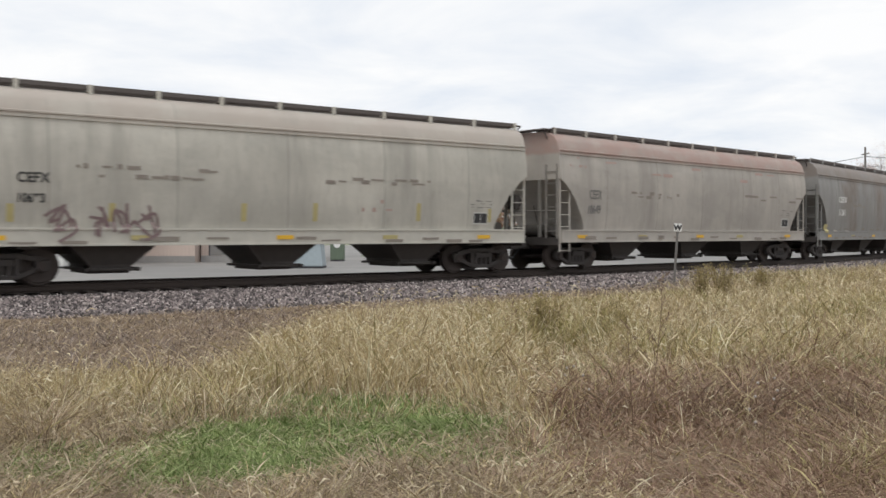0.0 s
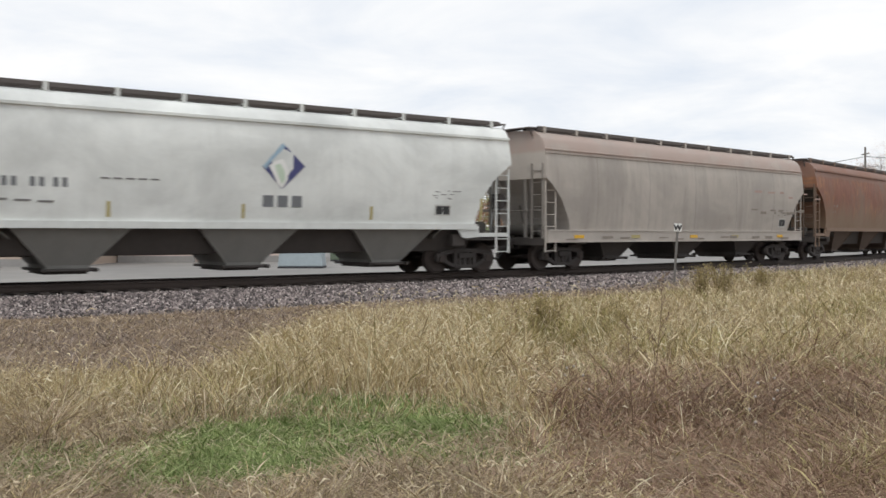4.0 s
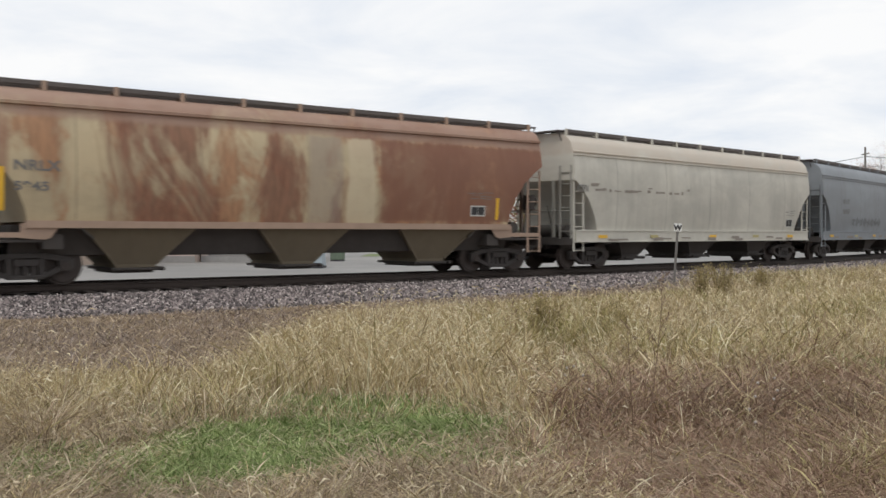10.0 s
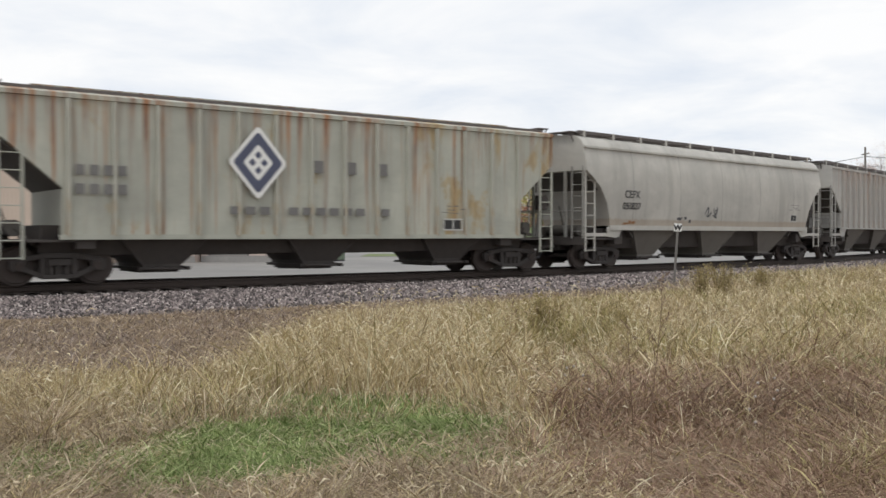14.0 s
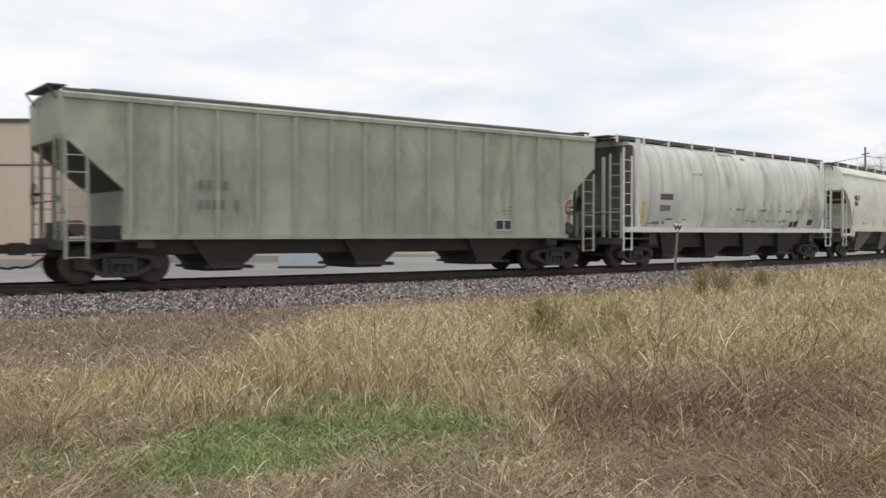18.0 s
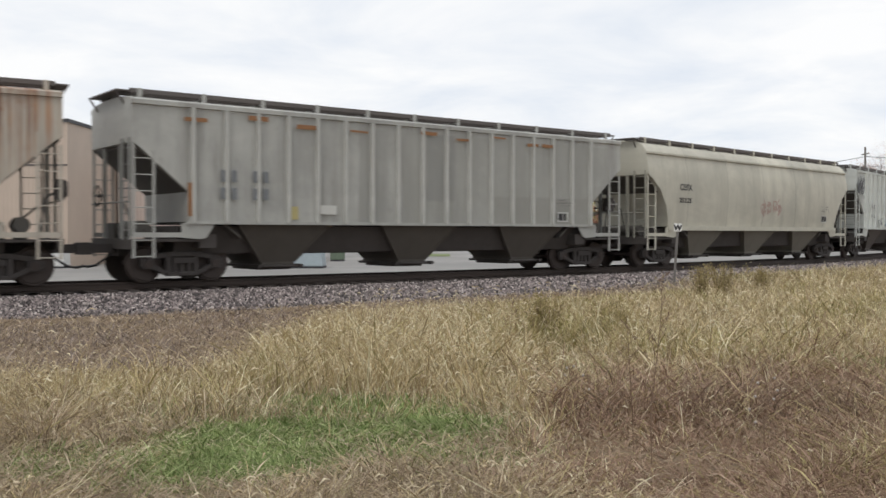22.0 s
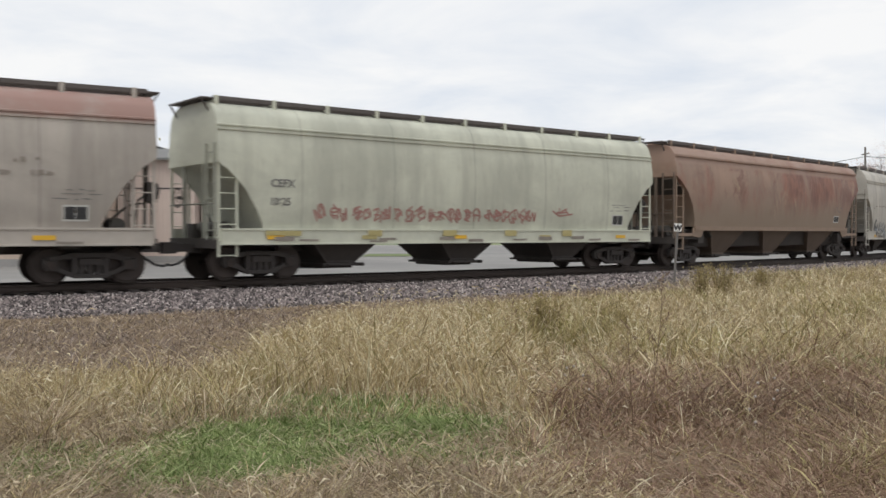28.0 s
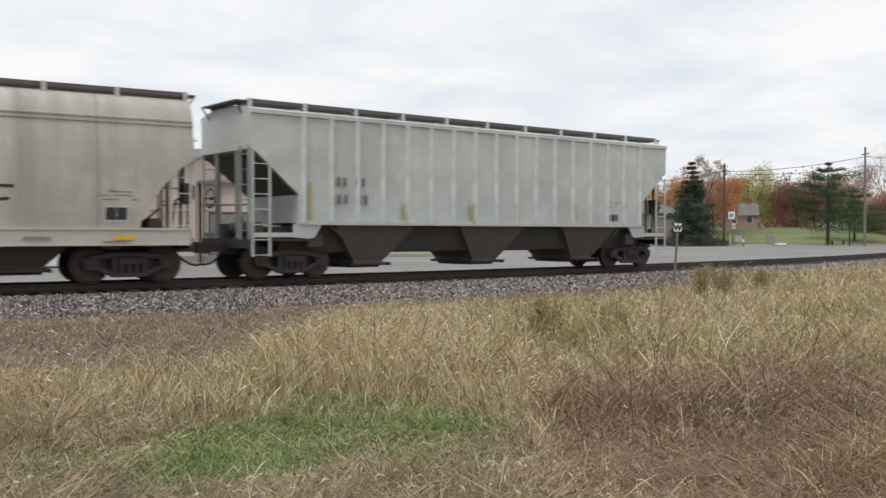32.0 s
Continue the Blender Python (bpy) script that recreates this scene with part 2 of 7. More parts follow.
def part(name, bm, mat, parent, label="", smooth=None, bevel=0.0):
    return piece(name, mesh_from(name, bm, smooth, bevel), mat, parent, None, label)


KEPT = {}


def kept(key, build, smooth=None, bevel=0.0):
    """The mesh built once for a key."""
    if key not in KEPT:
        bm = bmesh.new()
        build(bm)
        KEPT[key] = mesh_from(str(key[0]) if isinstance(key, tuple) else key, bm, smooth, bevel)
    return KEPT[key]


def from_arrays(name, verts, faces, mat):
    me = bpy.data.meshes.new(name)
    me.from_pydata(verts.tolist() if hasattr(verts, "tolist") else verts, [], faces.tolist() if hasattr(faces, "tolist") else faces)
    me.materials.append(mat)
    return new(name, me)


# ---- ground: one sheet to the horizon, a little higher beyond the track, rising gently far away
LOT = 0.25


def lat_of(x, y):
    """Signed distance from the track's line, positive beyond it."""
    best = 0.0
    s = (x + math.cos(A0) * DIST) * math.sin(A0) + (y - math.sin(A0) * DIST) * math.cos(A0)
    for _ in range(4):
        tx, ty, a = track(s)
        s += (x - tx) * math.sin(a) + (y - ty) * math.cos(a)
        best = -(x - tx) * math.cos(a) + (y - ty) * math.sin(a)
    return best


def ground_z(x, y):
    lat = lat_of(x, y)
    k = min(max((lat + 1.5) / 3.0, 0), 1)
    z = LOT * 0.9 * k
    far = math.hypot(x, y)
    if lat > 20:
        k = min(max((y - 124) / 42, 0), 1)
        z += k * k * (3 - 2 * k) * 2.7
    if lat < -3 and far < 60:
        z += 0.05 * noise.noise((x * 0.35, y * 0.35, 0)) + 0.02 * noise.noise((x * 1.3, y * 1.3, 3))
    return z


def ground():
    xs = [-2500, -900, -300, -120, -60, -40] + [i * 1.0 for i in range(-30, 61)] + [70, 85, 100, 120, 150, 200, 300, 900, 2500]
    ys = [-2500, -600, -100, -30, -12, -6] + [i * 1.0 for i in range(-3, 61)] + [65, 70, 76, 84, 92, 100, 106, 112, 118, 122, 126, 130, 135, 140, 145, 150, 155, 160, 166, 175, 190, 230, 300, 500, 1000, 3000]
    verts = [(x, y, ground_z(x, y)) for y in ys for x in xs]
    n = len(xs)
    faces = [(j * n + i, j * n + i + 1, (j + 1) * n + i + 1, (j + 1) * n + i) for j in range(len(ys) - 1) for i in range(n - 1)]
    ob = from_arrays("ground", verts, faces, M["ground"])
    ob.data.shade_smooth()
    return tagged(ob, "uneven earth with brown thatch and weeds", "ground", kind="structure")


ground()


def strip(name, section, s_list, mat, label, category):
    """A section of (lat, z) points swept along the track."""
    verts, faces = [], []
    n = len(section)
    for s in s_list:
        for lat, z in section:
            verts.append(beside(s, lat, z))
    for j in range(len(s_list) - 1):
        for i in range(n - 1):
            faces.append((j * n + i, j * n + i + 1, (j + 1) * n + i + 1, (j + 1) * n + i))
    faces += [tuple(range(n)), tuple(range((len(s_list) - 1) * n, len(s_list) * n))]
    ob = from_arrays(name, [tuple(v) for v in verts], faces, mat)
    if label:
        tagged(ob, label, category, kind="structure")
    return ob


SL = [-700, -300, -100] + [i * 5 for i in range(-10, 21)] + [130, 200, 400, 900]
bed = strip("ballast_bed", [(-4.3, -0.06), (-3.7, 0.03), (-2.9, 0.10), (-1.75, 0.27), (-1.3, 0.29), (1.3, 0.29), (1.6, 0.28), (2.3, 0.24), (2.6, 0.1)], SL, M["bed"],
            "grey crushed stone ballast bed under the track", "ballast")
RAIL_SEC = [(-0.07, 0.0), (-0.07, 0.015), (-0.012, 0.04), (-0.012, 0.13), (-0.036, 0.145), (-0.036, 0.175), (-0.03, 0.18), (0.03, 0.18), (0.036, 0.175),
            (0.036, 0.145), (0.012, 0.13), (0.012, 0.04), (0.07, 0.015), (0.07, 0.0)]
for side in (-0.7535, 0.7535):
    r = strip("rail", [(side + a, RAIL - 0.18 + b) for a, b in RAIL_SEC], SL, M["rail"], "", "")
    tagged(r, "rusty brown steel rail on wooden ties", "rail", "track rails")
# ---- the freight cars. In a car's own space x runs along the track, y away from the camera, z up from the rails.
def profile(kind, zs):
    """Half of the cross-section from the side's lower edge up to the middle of the roof: (y, z)."""
    return [(y, zs + (z - zs) * 1.042) for y, z in section_of(kind, zs)]


def section_of(kind, zs):
    if kind in "AB":
        side = [(1.50, zs), (1.545, zs + 0.3), (1.58, zs + 0.7), (1.60, 2.5), (1.605, 2.9), (1.59, 3.3), (1.555, 3.58), (1.515, 3.76)]
        if kind == "A":
            lip = [(1.515, 3.77), (1.545, 3.785), (1.545, 3.83), (1.50, 3.84), (1.50, 3.875), (1.535, 3.885), (1.535, 3.925), (1.485, 3.94)]
        else:
            lip = [(1.47, 3.95), (1.445, 4.05), (1.51, 4.065), (1.51, 4.135), (1.43, 4.15)]
            return side + lip + [(1.36, 4.28), (1.23, 4.40), (1.03, 4.48), (0.6, 4.525), (0, 4.53)]
        return side + lip + [(1.42, 4.18), (1.28, 4.35), (1.05, 4.48), (0.6, 4.535), (0, 4.54)]
    if kind in "CE":
        return [(1.50, zs), (1.50, 2.0), (1.50, 2.8), (1.50, 3.5), (1.50, 4.25), (1.555, 4.26), (1.555, 4.36), (1.46, 4.385), (1.12, 4.46), (0.6, 4.49), (0, 4.50)]
    return [(1.38, zs), (1.52, 1.85), (1.60, 2.3), (1.63, 2.8), (1.61, 3.25), (1.55, 3.65), (1.44, 4.0), (1.28, 4.27), (1.05, 4.45), (0.6, 4.54), (0, 4.56)]


def cut_profile(pts, zb):
    """The half-section above zb, with as many points as before."""
    out = []
    for i, (y, z) in enumerate(pts):
        if z >= zb:
            out.append((y, z))
        else:
            k = next(j for j in range(i, len(pts)) if pts[j][1] >= zb)
            (ya, za), (yb, zc) = pts[k - 1], pts[k]
            f = (zb - za) / (zc - za)
            out.append((ya + (yb - ya) * f, zb))
    return out


def body_mesh(kind, xe, zs):
    def build(bm):
        pts = profile(kind, zs)
        if kind in "CE":
            cut = [(0, 3.45), (0.12, 3.4), (1.42, 2.28), (1.43, zs)]
        elif kind == "A":
            cut = [(0, 3.05), (0.3, 2.85), (0.75, 2.4), (1.1, 1.85), (1.28, 1.5), (1.29, zs)]
        elif kind == "B":
            cut = [(0, 3.4), (0.3, 3.2), (0.75, 2.85), (1.15, 2.3), (1.36, 1.75), (1.4, zs)]
        else:
            cut = [(0, zs), (0.02, zs)]
        inner = [cut[-1][0] + (xe - cut[-1][0]) * f for f in (0.05, 0.3, 0.6, 1.0)]
        half = [(-xe + d, zb) for d, zb in cut] + [(-xe + d, zs) for d in inner]
        stations = half + [(-x, z) for x, z in half[-2::-1]]
        rows = []
        for x, zb in stations:
            p = cut_profile(pts, zb)
            rows.append([bm.verts.new((x, -y, z)) for y, z in p[:-1]] + [bm.verts.new((x, y, z)) for y, z in p[::-1]])
        n = len(rows[0])
        for a, b in zip(rows, rows[1:]):
            for i in range(n):
                bm.faces.new((a[i], a[(i + 1) % n], b[(i + 1) % n], b[i]))
        bm.faces.new(rows[0]), bm.faces.new(rows[-1][::-1])
        bmesh.ops.remove_doubles(bm, verts=bm.verts[:], dist=0.0008)
        bmesh.ops.dissolve_degenerate(bm, edges=bm.edges[:], dist=0.0005)
    return kept(("body", kind, round(xe, 2), zs), build, 28)


def side_frame(bm):
    for s in (-1, 1):
        box(bm, s * 0.89 - 0.15, s * 0.89 + 0.15, -0.09, 0.09, 0.33, 0.60)
        bar(bm, (s * 0.95, 0, 0.60), (s * 0.36, 0, 0.70), 0.16, 0.13)
        bar(bm, (s * 0.80, 0, 0.40), (s * 0.36, 0, 0.20), 0.16, 0.12)
        box(bm, s * 0.36 - 0.07, s * 0.36 + 0.07, -0.09, 0.09, 0.18, 0.72)
        box(bm, s * 1.04 - 0.05, s * 1.04 + 0.05, -0.08, 0.08, 0.38, 0.62)
    box(bm, -0.40, 0.40, -0.10, 0.10, 0.64, 0.76)
    box(bm, -0.40, 0.40, -0.12, 0.12, 0.15, 0.25)


def springs(bm):
    for x in (-0.19, 0.0, 0.19):
        rod(bm, (x, 0, 0.25), (x, 0, 0.48), 0.085, 10)
    box(bm, -0.27, 0.27, -0.14, 0.14, 0.47, 0.62)


def wheelset(bm):
    rod(bm, (0, -1.05, 0), (0, 1.05, 0), 0.075, 10)
    for s in (-1, 1):
        rod(bm, (0, s * 0.685, 0), (0, s * 0.715, 0), 0.485, 24)
        rod(bm, (0, s * 0.715, 0), (0, s * 0.82, 0), 0.457, 24)
        rod(bm, (0, s * 0.82, 0), (0, s * 0.845, 0), 0.42, 24, 0.40)
        rod(bm, (0, s * 0.845, 0), (0, s * 0.90, 0), 0.15, 12)
        rod(bm, (0, s * 1.0, 0), (0, s * 1.12, 0), 0.13, 12, 0.11)
        for i in range(3):
            a = i * 2.094
            rod(bm, (0.07 * math.cos(a), s * 1.11, 0.07 * math.sin(a)), (0.07 * math.cos(a), s * 1.135, 0.07 * math.sin(a)), 0.02, 6)


def bolster(bm):
    box(bm, -0.22, 0.22, -0.95, 0.95, 0.48, 0.70)
    rod(bm, (0, 0, 0.70), (0, 0, 0.80), 0.25, 12)


def brake_beam(bm):
    for s in (-1, 1):
        bar(bm, (s * 0.36, -0.8, 0.40), (s * 0.36, 0.8, 0.40), 0.08, 0.08)
        for y in (-0.76, 0.76):
            box(bm, s * 0.40 - 0.03, s * 0.40 + 0.03, y - 0.06, y + 0.06, 0.28, 0.60)


AXLES = []        # (wheelset, its place in the truck, the car's number)


def truck(car, x, number):
    t = piece("truck", kept("truck_bolster", bolster), M["iron"], car, pose(x, 0, 0), "black cast-iron truck bolster")
    for y in (-1.0, 1.0):
        f = piece("side_frame", kept("side_frame", side_frame, None, 0.012), M["iron"], t, pose(0, y, 0))
        piece("spring_nest", kept("springs", springs), M["iron"], t, pose(0, y, 0))
    piece("brake_beam", kept("brake_beam", brake_beam), M["iron"], t)
    for ax in (-0.889, 0.889):
        w = piece("wheelset", kept("wheelset", wheelset, 40), M["wheel"], t, pose(ax, 0, 0.457), "dark rusty steel wheels on an axle")
        AXLES.append((w, ax, number))


def hopper(w0, half, kind):
    def build(bm):
        zt = {"A": 1.2, "C": 1.48}.get(kind, 1.38)
        low = 0.5
        rows = []
        for hx, hy, z in ((half, w0, zt + 0.06), (half, w0, zt), (low, 0.98, 0.46), (low, 0.98, 0.38)):
            rows.append([bm.verts.new((a * hx, b * hy, z)) for a, b in ((-1, -1), (1, -1), (1, 1), (-1, 1))])
        for a, b in zip(rows, rows[1:]):
            for i in range(4):
                bm.faces.new((a[i], b[i], b[(i + 1) % 4], a[(i + 1) % 4]))
        bm.faces.new(rows[0]), bm.faces.new(rows[-1][::-1])
        for i in (0, 1):          # rolled corner beads
            bar(bm, rows[1][i].co, rows[2][i].co, 0.05, 0.05)
    return kept(("hopper", w0, half, kind), build)


def outlet(bm):
    box(bm, -0.62, 0.62, -1.05, 1.05, 0.31, 0.38)
    box(bm, -0.5, 0.5, -0.8, 0.8, 0.24, 0.31)
    rod(bm, (-0.5, -1.12, 0.34), (0.5, -1.12, 0.34), 0.035, 8)
    rod(bm, (0.62, -1.2, 0.345), (0.62, 1.2, 0.345), 0.05, 8)


def coupler(bm):
    box(bm, -0.05, 0.62, -0.11, 0.11, 0.74, 0.96)
    box(bm, 0.55, 0.78, -0.19, 0.17, 0.70, 1.0)
    rod(bm, (0.72, 0.08, 0.71), (0.72, 0.08, 0.99), 0.09, 8)
    box(bm, -0.3, -0.03, -0.24, 0.24, 0.70, 1.02)


def air_hose(bm):
    pts = [(0.05, -0.35, 0.80), (0.3, -0.36, 0.58), (0.55, -0.30, 0.42), (0.78, -0.22, 0.38), (0.95, -0.12, 0.42)]
    for p, q in zip(pts, pts[1:]):
        rod(bm, p, q, 0.03, 6)
    rod(bm, (0.05, -0.35, 0.80), (-0.2, -0.35, 0.84), 0.03, 6)


def stile(z0, z1):
    def build(bm):
        box(bm, -0.03, 0.03, -0.02, 0.02, z0, z1)
    return kept(("stile", z0, z1), build)


def rung(length, axis):
    def build(bm):
        if axis == "x":
            rod(bm, (0, 0, 0), (length, 0, 0), 0.014, 6)
        else:
            rod(bm, (0, 0, 0), (0, length, 0), 0.014, 6)
    return kept(("rung", length, axis), build)


def ladder(car, x0, width, y, z0, z1, mat, name="side_ladder"):
    """A ladder on a car's side, one stile at x0 and one at x0 + width."""
    lad = piece(name, stile(z0, z1), mat, car, pose(x0, y, 0))
    piece("stile", stile(z0, z1 - 0.28), mat, lad, pose(width, 0, 0))
    z = z0 + 0.04
    while z < z1 - 0.2:
        piece("rung", rung(round(width, 2), "x"), mat, lad, pose(0, 0, z))
        z += 0.40


def end_ladder(car, x, y0, width, z0, z1, mat):
    lad = piece("end_ladder", stile(z0, z1), mat, car, pose(x, y0, 0))
    piece("stile", stile(z0, z1), mat, lad, pose(0, width, 0))
    z = z0 + 0.25
    while z < z1:
        piece("rung", rung(round(width, 2), "y"), mat, lad, pose(0, 0, z))
        z += 0.40


def brake_wheel(bm):
    n, k = 16, 5
    rings = []
    for i in range(n):
        a = 2 * math.pi * i / n
        rings.append([bm.verts.new((0.018 * math.sin(6.283 * q / k), (0.27 + 0.018 * math.cos(6.283 * q / k)) * math.cos(a), (0.27 + 0.018 * math.cos(6.283 * q / k)) * math.sin(a))) for q in range(k)])
    for i in range(n):
        for q in range(k):
            bm.faces.new((rings[i][q], rings[(i + 1) % n][q], rings[(i + 1) % n][(q + 1) % k], rings[i][(q + 1) % k]))
    for a in (0, math.pi / 2):
        rod(bm, (0, -0.27 * math.cos(a), -0.27 * math.sin(a)), (0, 0.27 * math.cos(a), 0.27 * math.sin(a)), 0.013, 5)
    rod(bm, (0, 0, 0), (0.12, 0, 0), 0.04, 8)


CARS = []


def side_y(kind, zs, z):
    """How far out the side stands at a height."""
    p = profile(kind, zs)
    for (ya, za), (yb, zb) in zip(p, p[1:]):
        if za <= z <= zb:
            return ya + (yb - ya) * (z - za) / max(zb - za, 1e-6)
    return 1.5


def plate(car, name, x, z, w, h, mat, kind, zs, label="", out=0.008):
    """A thin rectangle of paint or tape on the side."""
    bm = bmesh.new()
    n = 4
    rows = []
    for i in range(n + 1):
        zz = z + h * i / n
        y = -(side_y(kind, zs, zz) + out)
        rows.append([bm.verts.new((x, y, zz)), bm.verts.new((x + w, y, zz)), bm.verts.new((x + w, y + 0.006, zz)), bm.verts.new((x, y + 0.006, zz))])
    for a, b in zip(rows, rows[1:]):
        for i in range(4):
            bm.faces.new((a[i], a[(i + 1) % 4], b[(i + 1) % 4], b[i]))
    bm.faces.new(rows[0][::-1]), bm.faces.new(rows[-1])
    return part(name, bm, mat, car, label)


# the stencil panel of each kind of car: distance from the end, height, width, depth
PANEL = {"A": (2.12, 1.55, 0.5, 0.3), "B": (2.9, 1.80, 0.5, 0.25), "C": (3.1, 1.66, 0.4, 0.24), "E": (4.5, 1.36, 0.66, 0.28), "D": (2.5, 1.62, 0.5, 0.26)}


def car(number, sig0, sig1, kind, mat, label, sill=None, bay=None, slope=None, ribs=17, bays=3, ribmat=None, endmat=None):
    """One covered hopper between two couplings at sig0 and sig1 along the train."""
    L = sig1 - sig0
    xe = L / 2 - 0.68
    zs = {"A": 1.34, "B": 1.50, "C": 1.52, "E": 1.18, "D": 1.45}[kind]
    root = new("covered_hopper")
    tagged(root, label, "freight car", "train of covered hoppers")
    CARS.append((root, (sig0 + sig1) / 2, L, xe, zs, kind, mat))
    sill = sill or mat
    endmat = endmat or sill
    bay = bay or M["under"]
    slope = slope or M["slope"]
    piece("body", body_mesh(kind, xe if kind != "D" else xe - 0.95, zs), mat, root)
    # sills
    depth = {"A": 0.41, "B": 0.15, "C": 0.06, "E": 0.10, "D": 0.17}[kind]

    def sillmesh(bm):
        x = xe - 0.1 if kind in "AD" else xe - 1.35
        a, b = zs - depth, zs + 0.02
        if kind == "A":
            beam(bm, [(0.05, a), (-0.08, a), (-0.08, a + 0.045), (-0.05, a + 0.05), (-0.05, b - 0.055), (-0.08, b - 0.05), (-0.08, b), (0.05, b)], -x, x)
        else:
            beam(bm, [(0.05, a), (-0.05, a), (-0.05, b), (0.05, b)], -x, x)
    for y, tw in ((-1.53, 0), (1.53, 180)):
        piece("side_sill", kept(("sill", kind, round(xe, 2)), sillmesh), sill, root, pose(0, y, 0, 0, 0, tw))

    if kind in "AD":
        def stub(bm):
            box(bm, L / 2 - 4.2, L / 2 - 0.75, -0.28, 0.28, 0.72, 1.06)
        for tw in (0, 180):
            piece("stub_sill", kept(("stub", round(L, 2)), stub), M["under"], root, pose(0, 0, 0, 0, 0, tw))
    else:
        def spine(bm):
            box(bm, -L / 2 + 0.75, L / 2 - 0.75, -0.28, 0.28, 0.66, 1.06)
        piece("centre_sill", kept(("spine", round(L, 2)), spine), M["under"], root)
    # hoppers
    tc = 7.12 - (18.5 - L) / 2
    span = 4.5 if bays == 3 else 12.4 / bays
    for i in range(bays):
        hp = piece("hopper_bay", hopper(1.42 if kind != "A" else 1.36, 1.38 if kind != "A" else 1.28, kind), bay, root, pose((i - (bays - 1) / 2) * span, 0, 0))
        piece("outlet_gate", kept("outlet", outlet), M["under"], hp)
    if kind != "A":
        def ridge(bm):
            beam(bm, [(-1.25, 1.42), (1.25, 1.42), (0.95, 0.70), (-0.95, 0.70)], -span / 2 + 0.7, span / 2 - 0.7)
        for i in range(bays + 1):
            x = (i - bays / 2) * span
            piece("cross_ridge", kept(("ridge", bays), ridge), M["under"], root, pose(max(min(x, 5.9), -5.9), 0, 0))
    # ends
    for e in (-1, 1):
        turn = pose(0, 0, 0) if e > 0 else pose(0, 0, 0, 0, 0, 180)

        def slopesheet(bm):
            top = 3.36 if kind in "BCE" else 3.15
            run = 2.9
            prism(bm, [(xe - 0.06, top), (xe - 0.06, top + 0.05), (xe - run, 1.15), (xe - run, 1.08)], -1.42, 1.42)
        if kind != "D":
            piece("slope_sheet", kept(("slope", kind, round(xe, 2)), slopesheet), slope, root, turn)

        def deck(bm):
            box(bm, xe - 1.75, xe - 0.02, -1.48, 1.48, 1.02, 1.08)
            box(bm, xe - 0.12, xe + 0.02, -1.5, 1.5, 0.84, 1.10)
            box(bm, xe - 2.2, xe - 1.75, -1.45, 1.45, 0.86, 1.2)
        piece("end_platform", kept(("deck", round(xe, 2)), deck), M["under"], root, turn)
        piece("coupler", kept("coupler", coupler), M["iron"], root, turn @ pose(L / 2 - 0.72, 0, 0))
        piece("air_hose", kept("hose", air_hose, 60), M["black"], root, turn @ pose(L / 2 - 0.95, 0, 0))
        ztop = 3.55 if kind != "D" else 4.1
        for y in (-0.62, 0.62):
            def post(bm):
                box(bm, -0.04, 0.04, -0.05, 0.05, 1.06, ztop - 0.1)
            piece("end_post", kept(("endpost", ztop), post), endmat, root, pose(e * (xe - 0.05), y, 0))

        def rail_end(bm):
            rod(bm, (0, -1.45, 2.0), (0, 1.45, 2.0), 0.02, 6)
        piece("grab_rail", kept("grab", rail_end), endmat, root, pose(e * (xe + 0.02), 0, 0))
        for y in (-1.5, 1.5):
            x0 = e * (xe - 0.05)
            ladder(root, x0 if e < 0 else x0 - 0.5, 0.5, y, 0.62 if e * y > 0 or kind != "A" else 0.98, ztop if kind != "D" else 4.3, sill)
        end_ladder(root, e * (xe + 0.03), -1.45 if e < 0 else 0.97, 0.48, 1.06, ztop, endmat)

        def pad(bm):
            up = zs - 0.04
            prism(bm, [(xe - 2.15, up), (xe - 1.25, up), (xe - 1.25, 1.12), (xe - 1.75, 1.08), (xe - 1.9, 1.12)], -1.53, -1.49)
        if kind in "BC":
            piece("jacking_pad", kept(("pad", round(xe, 2), zs), pad), sill, root, turn if e > 0 else pose(0, 0, 0) @ Matrix.Diagonal((-1, 1, 1, 1)))
        if kind in "BC":
            def stub_side(bm):
                box(bm, xe - 1.3, xe - 0.02, -1.52, -1.47, 1.13, 1.25)
                box(bm, xe - 1.3, xe - 0.02, 1.47, 1.52, 1.13, 1.25)
            piece("sill_end", kept(("sillend", round(xe, 2)), stub_side), sill, root, turn)
    # brake gear on the leading end
    piece("brake_wheel", kept("brake_wheel", brake_wheel), M["iron"], root, pose(-xe - 0.1, 0.75, 2.2))

    def tank(bm):
        rod(bm, (-xe + 0.5, -0.9, 1.35), (-xe + 0.5, 0.5, 1.35), 0.2, 12)
        box(bm, -xe + 0.25, -xe + 0.7, 0.6, 1.1, 1.08, 1.5)
        rod(bm, (-xe + 0.5, -0.9, 1.35), (-xe + 1.0, -0.9, 0.9), 0.03, 6)
        rod(bm, (-xe + 0.5, -0.2, 1.35), (-xe + 0.2, -0.2, 2.2), 0.025, 6)
    def hand_brake(bm):
        box(bm, xe - 0.12, xe + 0.10, -1.12, -0.78, 2.02, 2.50)
        rod(bm, (xe + 0.02, -0.95, 1.06), (xe + 0.02, -0.95, 2.02), 0.028, 6)
        rod(bm, (xe + 0.10, -0.95, 2.28), (xe + 0.17, -0.95, 2.28), 0.2, 14)
        bar(bm, (xe - 0.1, -1.0, 2.5), (xe - 0.1, -1.0, 3.1), 0.06, 0.06)
    piece("hand_brake", kept(("handbrake", round(xe, 2)), hand_brake, 40), M["under"], root, None, "dark hand brake housing and chain rod")

